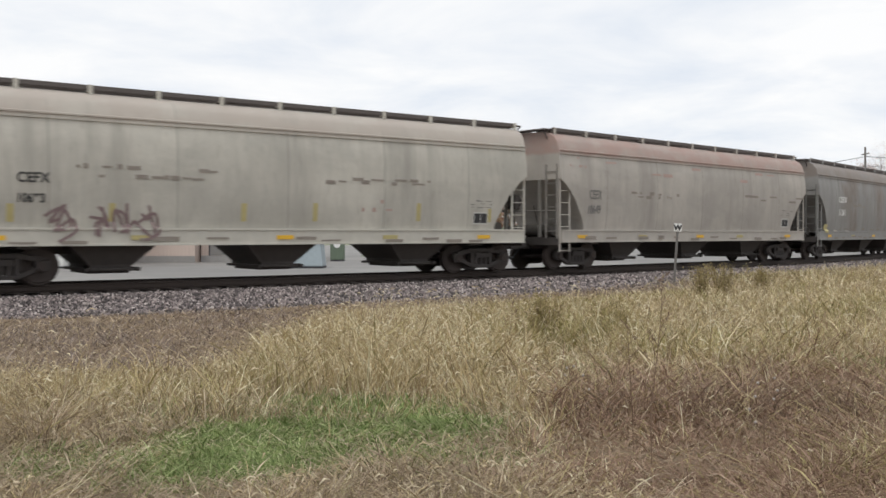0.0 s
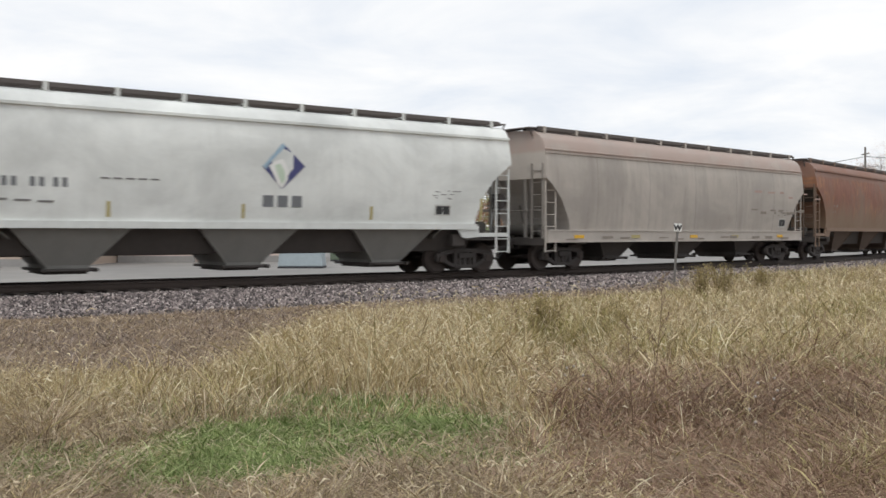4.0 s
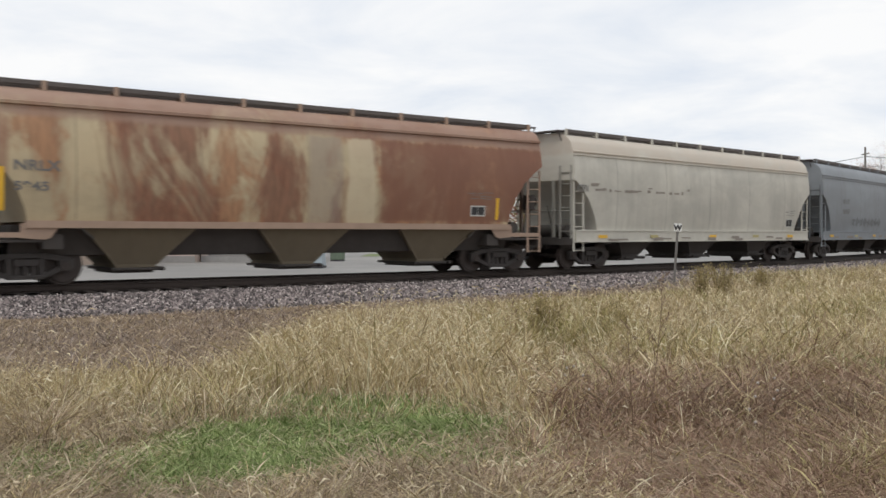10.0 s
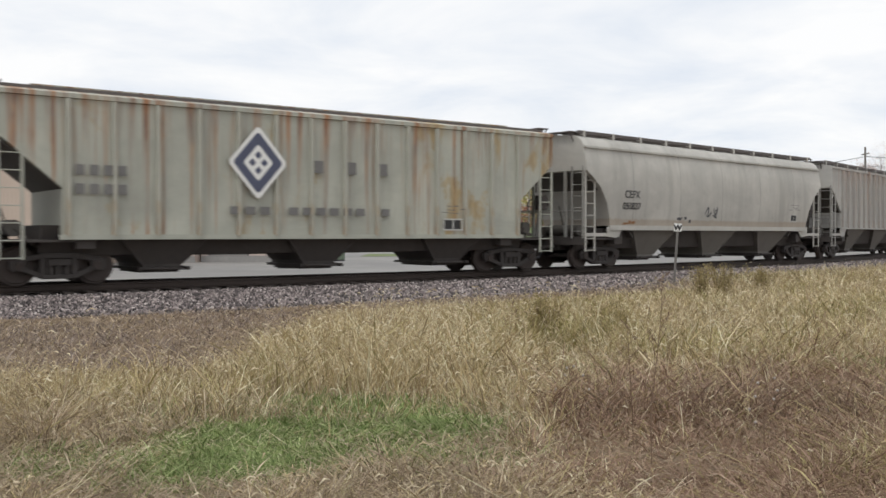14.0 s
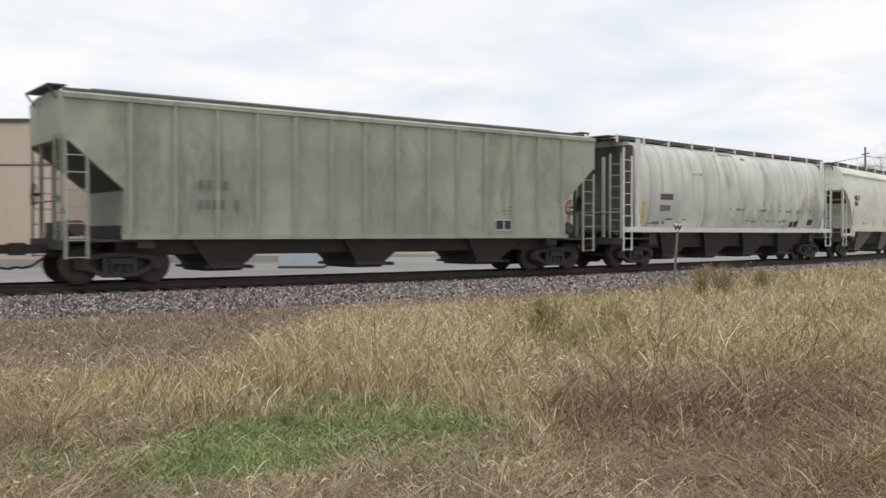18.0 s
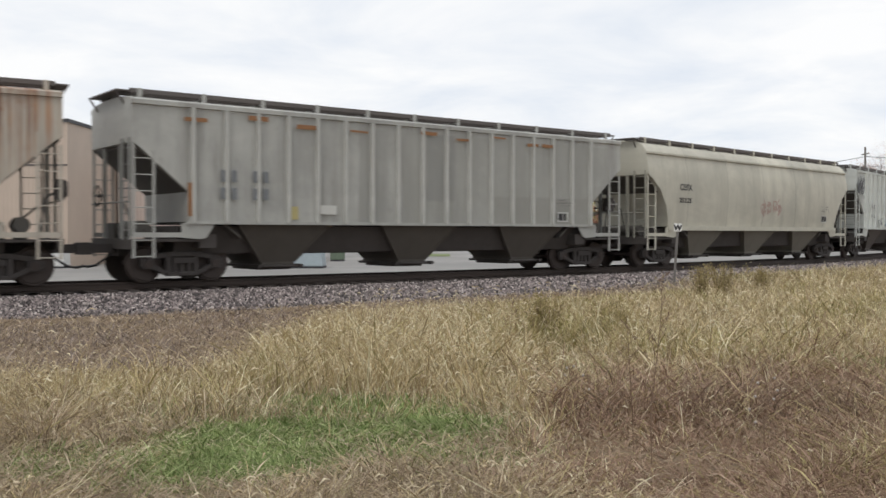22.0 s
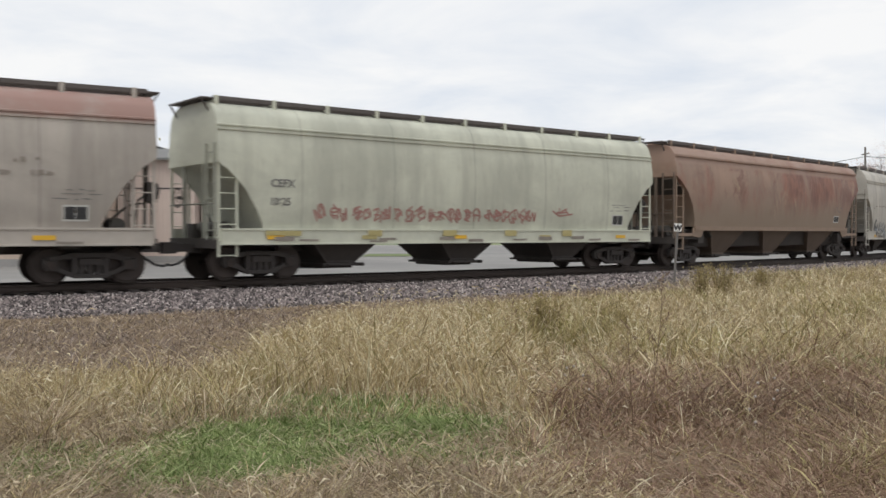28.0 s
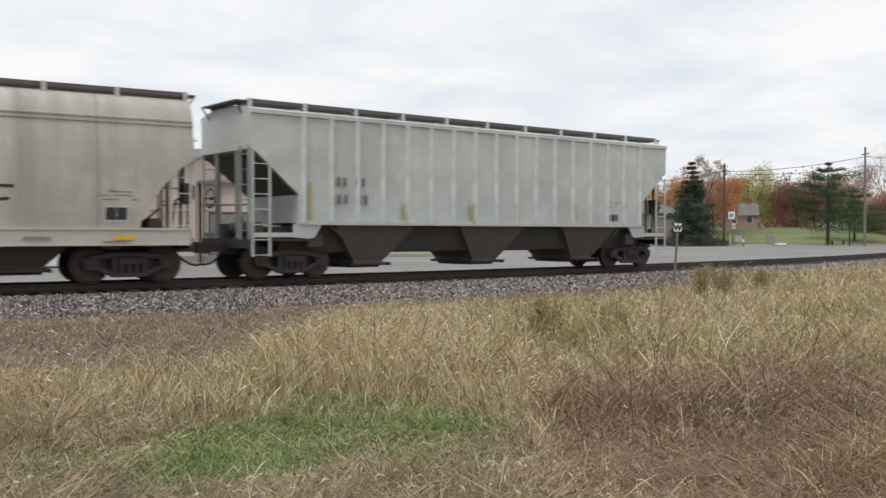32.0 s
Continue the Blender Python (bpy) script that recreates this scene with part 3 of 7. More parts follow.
    def cylinder(bm):
        rod(bm, (xe - 0.85, -1.15, 1.42), (xe - 0.85, -0.35, 1.42), 0.19, 12)
        rod(bm, (xe - 0.85, -0.35, 1.42), (xe - 0.85, 0.4, 1.42), 0.05, 8)
        box(bm, xe - 1.0, xe - 0.7, -1.0, -0.6, 1.06, 1.26)
        bar(bm, (xe - 0.85, 0.4, 1.42), (xe - 0.3, 0.45, 1.9), 0.07, 0.05)
        rod(bm, (xe - 0.5, -1.2, 1.08), (xe - 0.35, -1.2, 2.05), 0.03, 6)
        rod(bm, (xe - 0.35, -1.2, 2.05), (xe - 0.1, -0.95, 2.2), 0.03, 6)
    piece("brake_cylinder", kept(("cylinder", round(xe, 2)), cylinder, 40), M["slope"], root, None, "dark brake cylinder with its rods")
    piece("air_reservoir", kept(("tank", round(xe, 2)), tank, 40), M["slope"], root)
    # roof
    zr = 4.45 if kind == "E" else 4.64

    def hatch(bm):
        box(bm, -xe + 1.1, xe - 1.1, -0.32, 0.32, zr - 0.03, zr + 0.13)
        box(bm, -xe + 1.0, xe - 1.0, -0.38, 0.38, zr + 0.13, zr + 0.18)
    piece("hatch_cover", kept(("hatch", round(xe, 2)), hatch), mat, root)

    def board(bm):
        # an open grating in one piece: long bars tied by cross bars
        ys = [v for y in (-0.30, -0.18, -0.06, 0.06, 0.18, 0.30) for v in (y - 0.018, y + 0.018)]
        x0, x1 = -xe + 0.1, xe - 0.1
        xs = [x0] + [v for k in range(1, 24) for v in (x0 + (x1 - x0) * k / 24 - 0.02, x0 + (x1 - x0) * k / 24 + 0.02)] + [x1]
        grid = [[bm.verts.new((x, y, 4.83)) for y in ys] for x in xs]
        faces = []
        for a in range(len(xs) - 1):
            for b in range(len(ys) - 1):
                if b % 2 == 0 or a % 2 == 1:
                    faces.append(bm.faces.new((grid[a][b], grid[a + 1][b], grid[a + 1][b + 1], grid[a][b + 1])))
        bmesh.ops.solidify(bm, geom=faces, thickness=0.03)

    def edge(bm):
        box(bm, -xe + 0.1, xe - 0.1, -0.012, 0.012, 4.735, 4.845)
    for y in (-0.78, 0.78):
        def toe(bm):
            box(bm, -xe + 0.15, xe - 0.15, -0.02, 0.02, 4.645, 4.72)
        if kind in "ABC":
            piece("walkway_support", kept(("toe", round(xe, 2)), toe), M["walkway"], root, pose(0, y * 1.22, 0))
        rb = piece("running_board", kept(("board", round(xe, 2)), board), M["walkway"], root, pose(0, y, {"E": -0.17, "D": -0.07}.get(kind, -0.05)))
        for v in (-0.331, 0.331):
            piece("edge_rail", kept(("edge", round(xe, 2)), edge), M["walkway"], rb, pose(0, v, 0))

    def endboard(bm):
        box(bm, -0.2, 0.24, -1.05, 1.05, 4.72, 4.755)
        for y in (-1.0, 1.0):
            rod(bm, (0.22, y, 4.72), (0.0, y, 4.38), 0.022, 6)
    for e in (-1, 1):
        piece("end_walkway", kept("endboard", endboard), M["walkway"], root, pose(e * (xe - 0.02), 0, 0, 0, 0, 0 if e > 0 else 180))
    n = 11 if kind != "E" else 0
    for i in range(n):
        x = -8.35 + 1.67 * i
        for y in (-1.06, 1.06):
            def bracket(bm):
                box(bm, -0.055, 0.055, -0.09, -0.062, 4.52, 4.805)
                box(bm, -0.055, 0.055, -0.062, 0.6, 4.655, 4.68)
            piece("walkway_bracket", kept("bracket", bracket), sill, root, pose(x, y, 0, 0, 0, 0 if y < 0 else 180))
    if kind in "CE":
        def rib(bm):
            box(bm, -0.045, 0.045, -0.11, 0.02, zs - 0.02, 4.37)
            box(bm, -0.075, 0.075, -0.012, 0.02, zs - 0.02, 4.37)
        for i in range(ribs):
            x = -xe + 1.55 + (2 * xe - 3.1) * i / (ribs - 1)
            for y in (-1.5, 1.5):
                piece("rib", kept(("rib", zs), rib), ribmat or mat, root, pose(x, y, 0, 0, 0, 0 if y < 0 else 180))
    if kind == "D":
        def bulkhead(bm):
            prism(bm, [(-0.05, 1.3), (0.05, 1.3), (0.05, 4.45), (-0.05, 4.45)], -1.3, 1.3)
        for e in (-1, 1):
            for y in (-1.48, 1.48):
                def post2(bm):
                    box(bm, -0.09, 0.09, -0.05, 0.05, 1.3, 4.66)
                piece("corner_post", kept("cornerpost", post2), sill, root, pose(e * (xe - 0.95), y, 0))
            piece("bulkhead", kept("bulkhead", bulkhead), slope, root, pose(e * (xe - 0.85), 0, 0))
        def fascia(bm):
            box(bm, -xe, xe, -0.85, 0.85, 4.67, 4.71)
        piece("roof_deck", kept(("fascia", round(xe, 2)), fascia), M["walkway"], root)
    for x in (-tc, tc):
        truck(root, x, number)
    # the black panels with white frames near the end
    px0, pz0, pw, ph = PANEL[kind]
    plate(root, "stencil_panel", xe - px0, pz0, pw, ph, M["black"], kind, zs, "black stencil panel")
    return root
# ---- the train, front to back: couplings along it, and what each car is
COUPLINGS = (-294.98, -276.68, -258.16, -239.92, -222.0, -203.06, -184.15, -165.24, -147.06, -128.04, -109.16, -90.7, -72.45, -53.58, -34.74, -16.45, 2.5, 21.2, 40.1,
             59.04, 77.4, 96.18, 114.84, 133.6, 152.48, 171.18, 189.3, 207.4, 226.3, 244.7, 263.36, 281.6, 299.8, 318.2)
WHITE = (0.70, 0.72, 0.70)
LIST = (
    ("A", "weathered beige covered hopper with tags and yellow strips", dict(base=(0.50, 0.48, 0.425), grime=0.45, roof=(0.42, 0.37, 0.325))),
    ("A", "dusty beige covered hopper with a pinkish stained roof", dict(base=(0.43, 0.40, 0.36), grime=0.4, roof=(0.36, 0.25, 0.215))),
    ("A", "dark grey grimy covered hopper", dict(base=(0.285, 0.28, 0.268), grime=0.55, roof=(0.225, 0.19, 0.165), blotch=(((0.19, 0.155, 0.13), 0.45, 0.47, 0.66, 0.06),))),
    ("A", "beige covered hopper with blue graffiti along its side", dict(base=(0.42, 0.385, 0.33), grime=0.4, roof=(0.45, 0.405, 0.34))),
    ("B", "clean white covered hopper with a blue leaf emblem", dict(base=WHITE, grime=0.12)),
    ("A", "pale beige covered hopper with faded pink marks", dict(base=(0.45, 0.41, 0.37), grime=0.4, roof=(0.40, 0.31, 0.27))),
    ("B", "rust-red covered hopper with a dusty brown lower half", dict(base=(0.215, 0.125, 0.085), grime=0.35, low=(0.225, 0.15, 0.10), roof=(0.23, 0.13, 0.095), sill=(0.23, 0.155, 0.11), streak=1.6,
        blotch=(((0.22, 0.085, 0.052), 0.6, 0.32, 0.50, 0.0), ((0.30, 0.135, 0.065), 1.3, 0.50, 0.66, 0.0)))),
    ("A", "beige covered hopper with black and white graffiti", dict(base=(0.40, 0.365, 0.315), grime=0.42, roof=(0.45, 0.40, 0.33))),
    ("B", "grey-beige covered hopper with pink graffiti", dict(base=(0.46, 0.435, 0.38), grime=0.4)),
    ("B", "clean white covered hopper with a blue leaf emblem", dict(base=WHITE, grime=0.12)),
    ("B", "rust-brown covered hopper with cream primer patches", dict(base=(0.48, 0.39, 0.25), grime=0.3, roof=(0.31, 0.20, 0.15), sill=(0.34, 0.24, 0.18),
        blotch=(((0.33, 0.165, 0.085), 0.75, 0.44, 0.58, 0.05), ((0.20, 0.085, 0.05), 0.5, 0.43, 0.57, 0.04)),
        zones=((2.3, 9.0, 1.6, 3.9, (0.20, 0.09, 0.056), 0.88), (1.2, 2.2, 1.5, 3.9, (0.54, 0.46, 0.32), 0.8), (0.0, 1.05, 1.5, 3.9, (0.25, 0.205, 0.18), 0.5), (-8.5, -7.6, 1.5, 3.9, (0.27, 0.14, 0.09), 0.7)))),
    ("A", "cream covered hopper with a rust-stained roof edge", dict(base=(0.53, 0.51, 0.45), grime=0.3, roof=(0.50, 0.44, 0.37))),
    ("A", "blue-grey smooth-sided covered hopper", dict(base=(0.235, 0.255, 0.275), grime=0.25)),
    ("C", "rust-streaked ribbed covered hopper in old cream paint", dict(base=(0.47, 0.45, 0.38), grime=0.25, rust=0.15, top=0.36, chord=True)),
    ("E", "grey-green ribbed covered hopper with a diamond emblem", dict(base=(0.425, 0.43, 0.37), grime=0.25, rust=0.05, top=0.20, blotch=(((0.37, 0.27, 0.13), 0.8, 0.53, 0.66, 0.05),))),
    ("B", "grey-cream covered hopper with small tags", dict(base=(0.49, 0.475, 0.435), grime=0.35, zones=((-8.0, 8.0, 1.4, 1.75, (0.30, 0.22, 0.15), 0.5),))),
    ("C", "pale grey ribbed covered hopper with rust spots", dict(base=(0.42, 0.41, 0.385), grime=0.35, rust=0.03, top=0.12)),
    ("C", "heavily rusted ribbed covered hopper", dict(base=(0.45, 0.44, 0.38), grime=0.25, rust=0.17, top=0.52, chord=True, zones=((5.6, 8.6, 1.3, 2.25, (0.40, 0.39, 0.36), 0.95), (-8.6, -7.0, 2.2, 3.1, (0.47, 0.46, 0.40), 0.7)))),
    ("E", "olive-grey ribbed covered hopper", dict(base=(0.365, 0.385, 0.31), grime=0.22, rust=0.0, blotch=(((0.26, 0.285, 0.235), 0.6, 0.46, 0.62, 0.0),))),
    ("D", "pale grey-green cylindrical covered hopper with soot stains", dict(base=(0.66, 0.69, 0.63), grime=0.3, rust=0.0, top=0.05, sill=(0.68, 0.68, 0.65),
        blotch=(((0.38, 0.37, 0.33), 0.9, 0.52, 0.74, 0.10), ((0.26, 0.25, 0.225), 1.3, 0.62, 0.78, 0.05)))),
    ("B", "clean pale cream covered hopper", dict(base=(0.74, 0.74, 0.64), grime=0.06)),
    ("C", "rust-brown ribbed covered hopper", dict(base=(0.44, 0.40, 0.34), grime=0.3, rust=0.06, top=0.30, blotch=(((0.29, 0.15, 0.09), 0.9, 0.47, 0.6, 0.0),))),
    ("C", "grey ribbed covered hopper with dark patches", dict(base=(0.39, 0.39, 0.365), grime=0.5, bay=(0.075, 0.065, 0.055), zones=((-0.6, 8.2, 1.4, 4.2, (0.28, 0.28, 0.255), 0.55), (0.2, 1.3, 2.2, 4.2, (0.22, 0.22, 0.21), 0.6), (-2.2, -1.2, 1.4, 4.2, (0.26, 0.26, 0.24), 0.5), (2.6, 7.5, 1.4, 2.4, (0.24, 0.235, 0.21), 0.5)))),
    ("B", "beige covered hopper with a faded red stencil", dict(base=(0.52, 0.50, 0.42), grime=0.3)),
    ("C", "pale grey ribbed covered hopper with small graffiti", dict(base=(0.54, 0.56, 0.53), grime=0.22, bay=(0.085, 0.07, 0.062))),
    ("A", "blue-grey covered hopper with moss stains", dict(base=(0.40, 0.44, 0.445), grime=0.28, sill=(0.50, 0.51, 0.49), zones=((-8.2, 8.2, 1.3, 2.0, (0.31, 0.335, 0.315), 0.55),))),
    ("C", "cream ribbed covered hopper", dict(base=(0.52, 0.49, 0.43), grime=0.25)),
    ("A", "beige covered hopper with a rust-stained roof", dict(base=(0.44, 0.40, 0.355), grime=0.4, roof=(0.33, 0.20, 0.17))),
    ("A", "pale cream covered hopper with red graffiti", dict(base=(0.57, 0.58, 0.48), grime=0.35)),
    ("B", "dusty red-brown covered hopper", dict(base=(0.33, 0.225, 0.17), grime=0.35, low=(0.265, 0.20, 0.15), roof=(0.33, 0.225, 0.175), sill=(0.27, 0.195, 0.145), streak=1.5,
        blotch=(((0.27, 0.12, 0.085), 0.5, 0.40, 0.58, 0.03), ((0.19, 0.095, 0.075), 0.7, 0.48, 0.64, 0.05), ((0.37, 0.27, 0.19), 0.6, 0.60, 0.72, 0.0)))),
    ("A", "beige covered hopper with white outlined graffiti", dict(base=(0.50, 0.475, 0.42), grime=0.45)),
    ("A", "beige covered hopper with black sprayed lines", dict(base=(0.48, 0.455, 0.405), grime=0.42)),
    ("C", "clean pale grey ribbed covered hopper", dict(base=(0.53, 0.56, 0.54), grime=0.10, bay=(0.10, 0.085, 0.075))),
)
ROOTS = []
for i, (kind, label, p) in enumerate(LIST):
    p = dict(p)
    tint, dusty = p.pop("sill", None), p.pop("bay", None)
    mat = paint("car_paint", seed=i + 1.0, seam=3.05 if kind in "ABD" and p["grime"] > 0.2 else 0.0, **p)
    # dusty bays: about a fifth of the body colour plus a dark brown
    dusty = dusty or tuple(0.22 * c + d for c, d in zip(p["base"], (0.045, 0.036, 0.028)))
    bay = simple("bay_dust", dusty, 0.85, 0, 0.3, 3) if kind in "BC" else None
    light = simple("sill_paint", tint or tuple(c * (0.98 if kind == "A" else 0.9) for c in p["base"]), 0.7, 0, 0.28, 4)
    # plain C ribs a fifth lighter than the panels: a highlight put into the colour
    ribs = paint("rib_paint", seed=i + 1.5, **dict(p, rust=p.get("rust", 0) + 0.12)) if kind == "C" and p.get("top") else paint("rib_paint", seed=i + 1.5, base=tuple(min(0.8, c * 1.18) for c in p["base"]), grime=p["grime"] * 0.5) if kind == "C" else None
    ROOTS.append(car(i, COUPLINGS[i], COUPLINGS[i + 1], kind, mat, label, light, bay, bays=4 if kind == "D" else 3, ribmat=ribs, ribs=14 if kind == "E" else 17,
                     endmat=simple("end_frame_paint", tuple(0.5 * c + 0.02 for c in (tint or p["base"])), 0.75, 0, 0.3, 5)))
# ---- lettering, strips, stains and graffiti on the sides that face the camera
M["soot"] = simple("soot_smudge", (0.25, 0.22, 0.19), 0.8, 0, 0.4)
M["faint"] = simple("faded_stencil", (0.17, 0.165, 0.16), 0.8, 0, 0.3)
M["pink"] = simple("faded_red_mark", (0.40, 0.29, 0.255), 0.8, 0, 0.25)
M["rust"] = simple("rust_mark", (0.26, 0.13, 0.06), 0.85, 0, 0.3)
M["plum"] = simple("plum_spray", (0.20, 0.14, 0.14), 0.7, 0, 0.2)
M["slate"] = simple("slate_spray", (0.13, 0.16, 0.21), 0.7, 0, 0.25)
M["sky"] = simple("sky_blue_spray", (0.30, 0.42, 0.52), 0.7, 0, 0.2)
M["navy"] = simple("navy_spray", (0.08, 0.09, 0.14), 0.7, 0, 0.2)
M["charcoal"] = simple("charcoal_spray", (0.07, 0.072, 0.08), 0.7, 0, 0.3)
M["magenta"] = simple("magenta_spray", (0.42, 0.10, 0.28), 0.7, 0, 0.2)
M["teal"] = simple("teal_spray", (0.07, 0.25, 0.23), 0.7, 0, 0.2)
M["violet"] = simple("violet_spray", (0.10, 0.06, 0.12), 0.7, 0, 0.2)
M["chalk"] = simple("chalky_paint", (0.52, 0.52, 0.49), 0.8, 0, 0.12)
M["brick"] = simple("dull_red_paint", (0.20, 0.12, 0.11), 0.8, 0, 0.25)
M["indigo"] = simple("indigo_paint", (0.055, 0.06, 0.17), 0.6, 0, 0.15)
M["mint"] = simple("mint_paint", (0.52, 0.62, 0.50), 0.6, 0, 0.1)
M["madder"] = simple("faded_red_spray", (0.36, 0.19, 0.165), 0.8, 0, 0.3)
M["worn"] = simple("worn_spray", (0.17, 0.18, 0.19), 0.8, 0, 0.3)
M["moss"] = simple("moss_stain", (0.25, 0.285, 0.255), 0.9, 0, 0.35)


def side_at(c, z):
    root, sig, L, xe, zs, kind, mat = CARS[c]
    if z < zs + 0.03:
        return 1.612 if kind == "A" else 1.59
    y = side_y(kind, zs, z)
    return max(y, 1.57) if kind in "CE" else y


def stencil(c, text, x0, x1, z0, z1, mat):
    root, sig, L, xe, zs, kind, _ = CARS[c]
    h = (z1 - z0) / 0.72
    cu = bpy.data.curves.new("lettering", "FONT")
    cu.body, cu.size, cu.extrude, cu.offset = text, h, 0.001, 0.008
    cu.materials.append(M[mat])
    ob = new("lettering", cu)
    ob.parent = root
    wide = (x1 - x0) / (0.58 * h * len(text))
    ya, yb = side_at(c, z0), side_at(c, z1)
    tilt = math.degrees(math.atan2(ya - yb, z1 - z0))
    ob.matrix_basis = pose(x0, -(ya + 0.012), z0, 90 - tilt, 0, 0) @ Matrix.Diagonal((wide, 1, 1, 1))


def patch(c, x0, x1, z0, z1, mat, label=""):
    bm = bmesh.new()
    n = 5
    rows = []
    for i in range(n + 1):
        z = z0 + (z1 - z0) * i / n
        y = -(side_at(c, z) + 0.008)
        rows.append([bm.verts.new(p) for p in ((x0, y, z), (x1, y, z), (x1, y + 0.006, z), (x0, y + 0.006, z))])
    for a, b in zip(rows, rows[1:]):
        for i in range(4):
            bm.faces.new((a[i], a[(i + 1) % 4], b[(i + 1) % 4], b[i]))
    bm.faces.new(rows[0][::-1]), bm.faces.new(rows[-1])
    return part("paint_patch" if mat not in ("yellow", "straw") else "reflective_strip", bm, M[mat], CARS[c][0], label)


def ribbon(bm, c, pts, width, out):
    """A flat stroke of paint that follows the side through (x, z) points."""
    dense = []
    for i in range(len(pts) - 1):
        p0, p1, p2, p3 = pts[max(i - 1, 0)], pts[i], pts[i + 1], pts[min(i + 2, len(pts) - 1)]
        for k in range(5):
            t = k / 5
            dense.append(tuple(0.5 * (2 * p1[j] + (p2[j] - p0[j]) * t + (2 * p0[j] - 5 * p1[j] + 4 * p2[j] - p3[j]) * t * t + (3 * p1[j] - p0[j] - 3 * p2[j] + p3[j]) * t ** 3) for j in (0, 1)))
    dense.append(pts[-1])
    prev = None
    for i, (x, z) in enumerate(dense):
        a, b = dense[max(i - 1, 0)], dense[min(i + 1, len(dense) - 1)]
        dx, dz = b[0] - a[0], b[1] - a[1]
        ln = math.hypot(dx, dz) or 1
        nx, nz = -dz / ln * width / 2, dx / ln * width / 2
        cur = [bm.verts.new((x + s * nx, -(side_at(c, z + s * nz) + out), z + s * nz)) for s in (-1, 1)]
        if prev:
            bm.faces.new((prev[0], cur[0], cur[1], prev[1]))
        prev = cur


def smudges(c, x0, x1, z0, z1, mat, n, seed):
    """A broken row of small marks: half-worn lettering and stains."""
    rng = random.Random(seed)
    bm = bmesh.new()
    for k in range(n):
        x = x0 + (x1 - x0) * (k + rng.random()) / n
        z = z0 + (z1 - z0) * (0.3 if rng.random() < 0.6 else 0.75) + rng.uniform(-0.02, 0.02)
        w = min((x1 - x0) / n * rng.uniform(0.12, 0.62), 0.3)
        pts = [(x - w, z + rng.uniform(-0.008, 0.008)), (x, z + rng.uniform(-0.008, 0.008)), (x + w, z + rng.uniform(-0.008, 0.008))]
        ribbon(bm, c, pts, rng.uniform(0.2, 0.8) * min(z1 - z0, 0.14) + 0.012, 0.009 + 0.0004 * k)
    part("stain", bm, M[mat], CARS[c][0])["kind"] = "stuff"


STROKES = (
    (((0.0, 0.95), (0.9, 1.0), (0.15, 0.55), (0.95, 0.45), (0.85, 0.03), (0.0, 0.08)),),
    (((0.95, 0.85), (0.25, 1.0), (0.05, 0.5), (0.25, 0.0), (1.0, 0.15)), ((0.5, 0.45), (1.0, 0.5))),
    (((0.05, 1.0), (0.1, 0.1), (0.5, 0.0), (0.9, 0.15), (0.8, 0.7), (1.05, 1.0)),),
    (((0.1, 0.0), (0.2, 1.0)), ((0.15, 0.5), (0.55, 0.6), (0.9, 1.0)), ((0.3, 0.5), (1.05, -0.05))),
    (((-0.05, 0.0), (0.35, 1.0), (0.65, 0.95), (0.9, 0.0)), ((0.1, 0.35), (0.8, 0.3))),
    (((0.0, 0.85), (0.5, 1.0), (1.05, 0.85)), ((0.55, 1.0), (0.45, 0.3), (0.7, 0.0))),
    (((0.05, 0.0), (0.1, 1.0), (0.8, 0.1), (0.95, 1.0)),),
)


def graffiti(c, x0, x1, z0, z1, fill, line, n, seed, thick):
    """Crowded bent strokes with no words in them: fat fills with a darker edge, or thin lines alone."""
    rng = random.Random(seed)
    root = CARS[c][0]
    cell = (x1 - x0) / n
    h = z1 - z0
    last, strokes = None, []
    for k in range(n):
        for again in range(2):
            shape = rng.choice([q for q in STROKES if q is not last])
            last = shape
            a = rng.uniform(0.4, 5.9)
            ca, sa = math.cos(a), math.sin(a)
            wide, tall = cell * rng.uniform(0.5, 0.85), h * rng.uniform(0.5, 0.72)
            cx, cz = x0 + cell * (k + 0.5 + rng.uniform(-0.25, 0.25)), z0 + h * rng.uniform(0.42, 0.58)
            for stroke in shape:
                pts = []
                for u, v in stroke:
                    u, v = u - 0.5 + rng.uniform(-0.06, 0.06), v - 0.5 + rng.uniform(-0.06, 0.06)
                    pts.append((cx + wide * (u * ca - v * sa), min(max(cz + tall * (u * sa + v * ca), z0), z1)))
                strokes.append((k + again, pts))
    bm = bmesh.new()
    for i, (k, pts) in enumerate(strokes):
        ribbon(bm, c, pts, thick * (1.75 if fill else 1.0), 0.010 + 0.0002 * i)
    tag = part("graffiti", bm, M[line], root, "sprayed graffiti without words")
    tag["kind"] = "stuff"
    for f, name in enumerate(dict.fromkeys(fill)):
        bm = bmesh.new()
        for i, (k, pts) in enumerate(strokes):
            if fill[k % len(fill)] == name:
                ribbon(bm, c, pts, thick * 1.15, 0.024 + 0.0002 * i)
        part("graffiti_fill", bm, M[name], tag)["kind"] = "stuff"


def bars(c, x0, x1, z0, z1, mat, shape):
    """A row of upright bars where letters stand that cannot be read; a blank in shape leaves a gap."""
    w = (x1 - x0) / len(shape)
    for i, s in enumerate(shape):
        if s != " ":
            patch(c, x0 + w * (i + 0.26), x0 + w * (i + 0.72), z0, z1, mat)


def flat_shape(bm, c, pts, out):
    bm.faces.new([bm.verts.new((x, -(side_at(c, z) + out), z)) for x, z in pts])


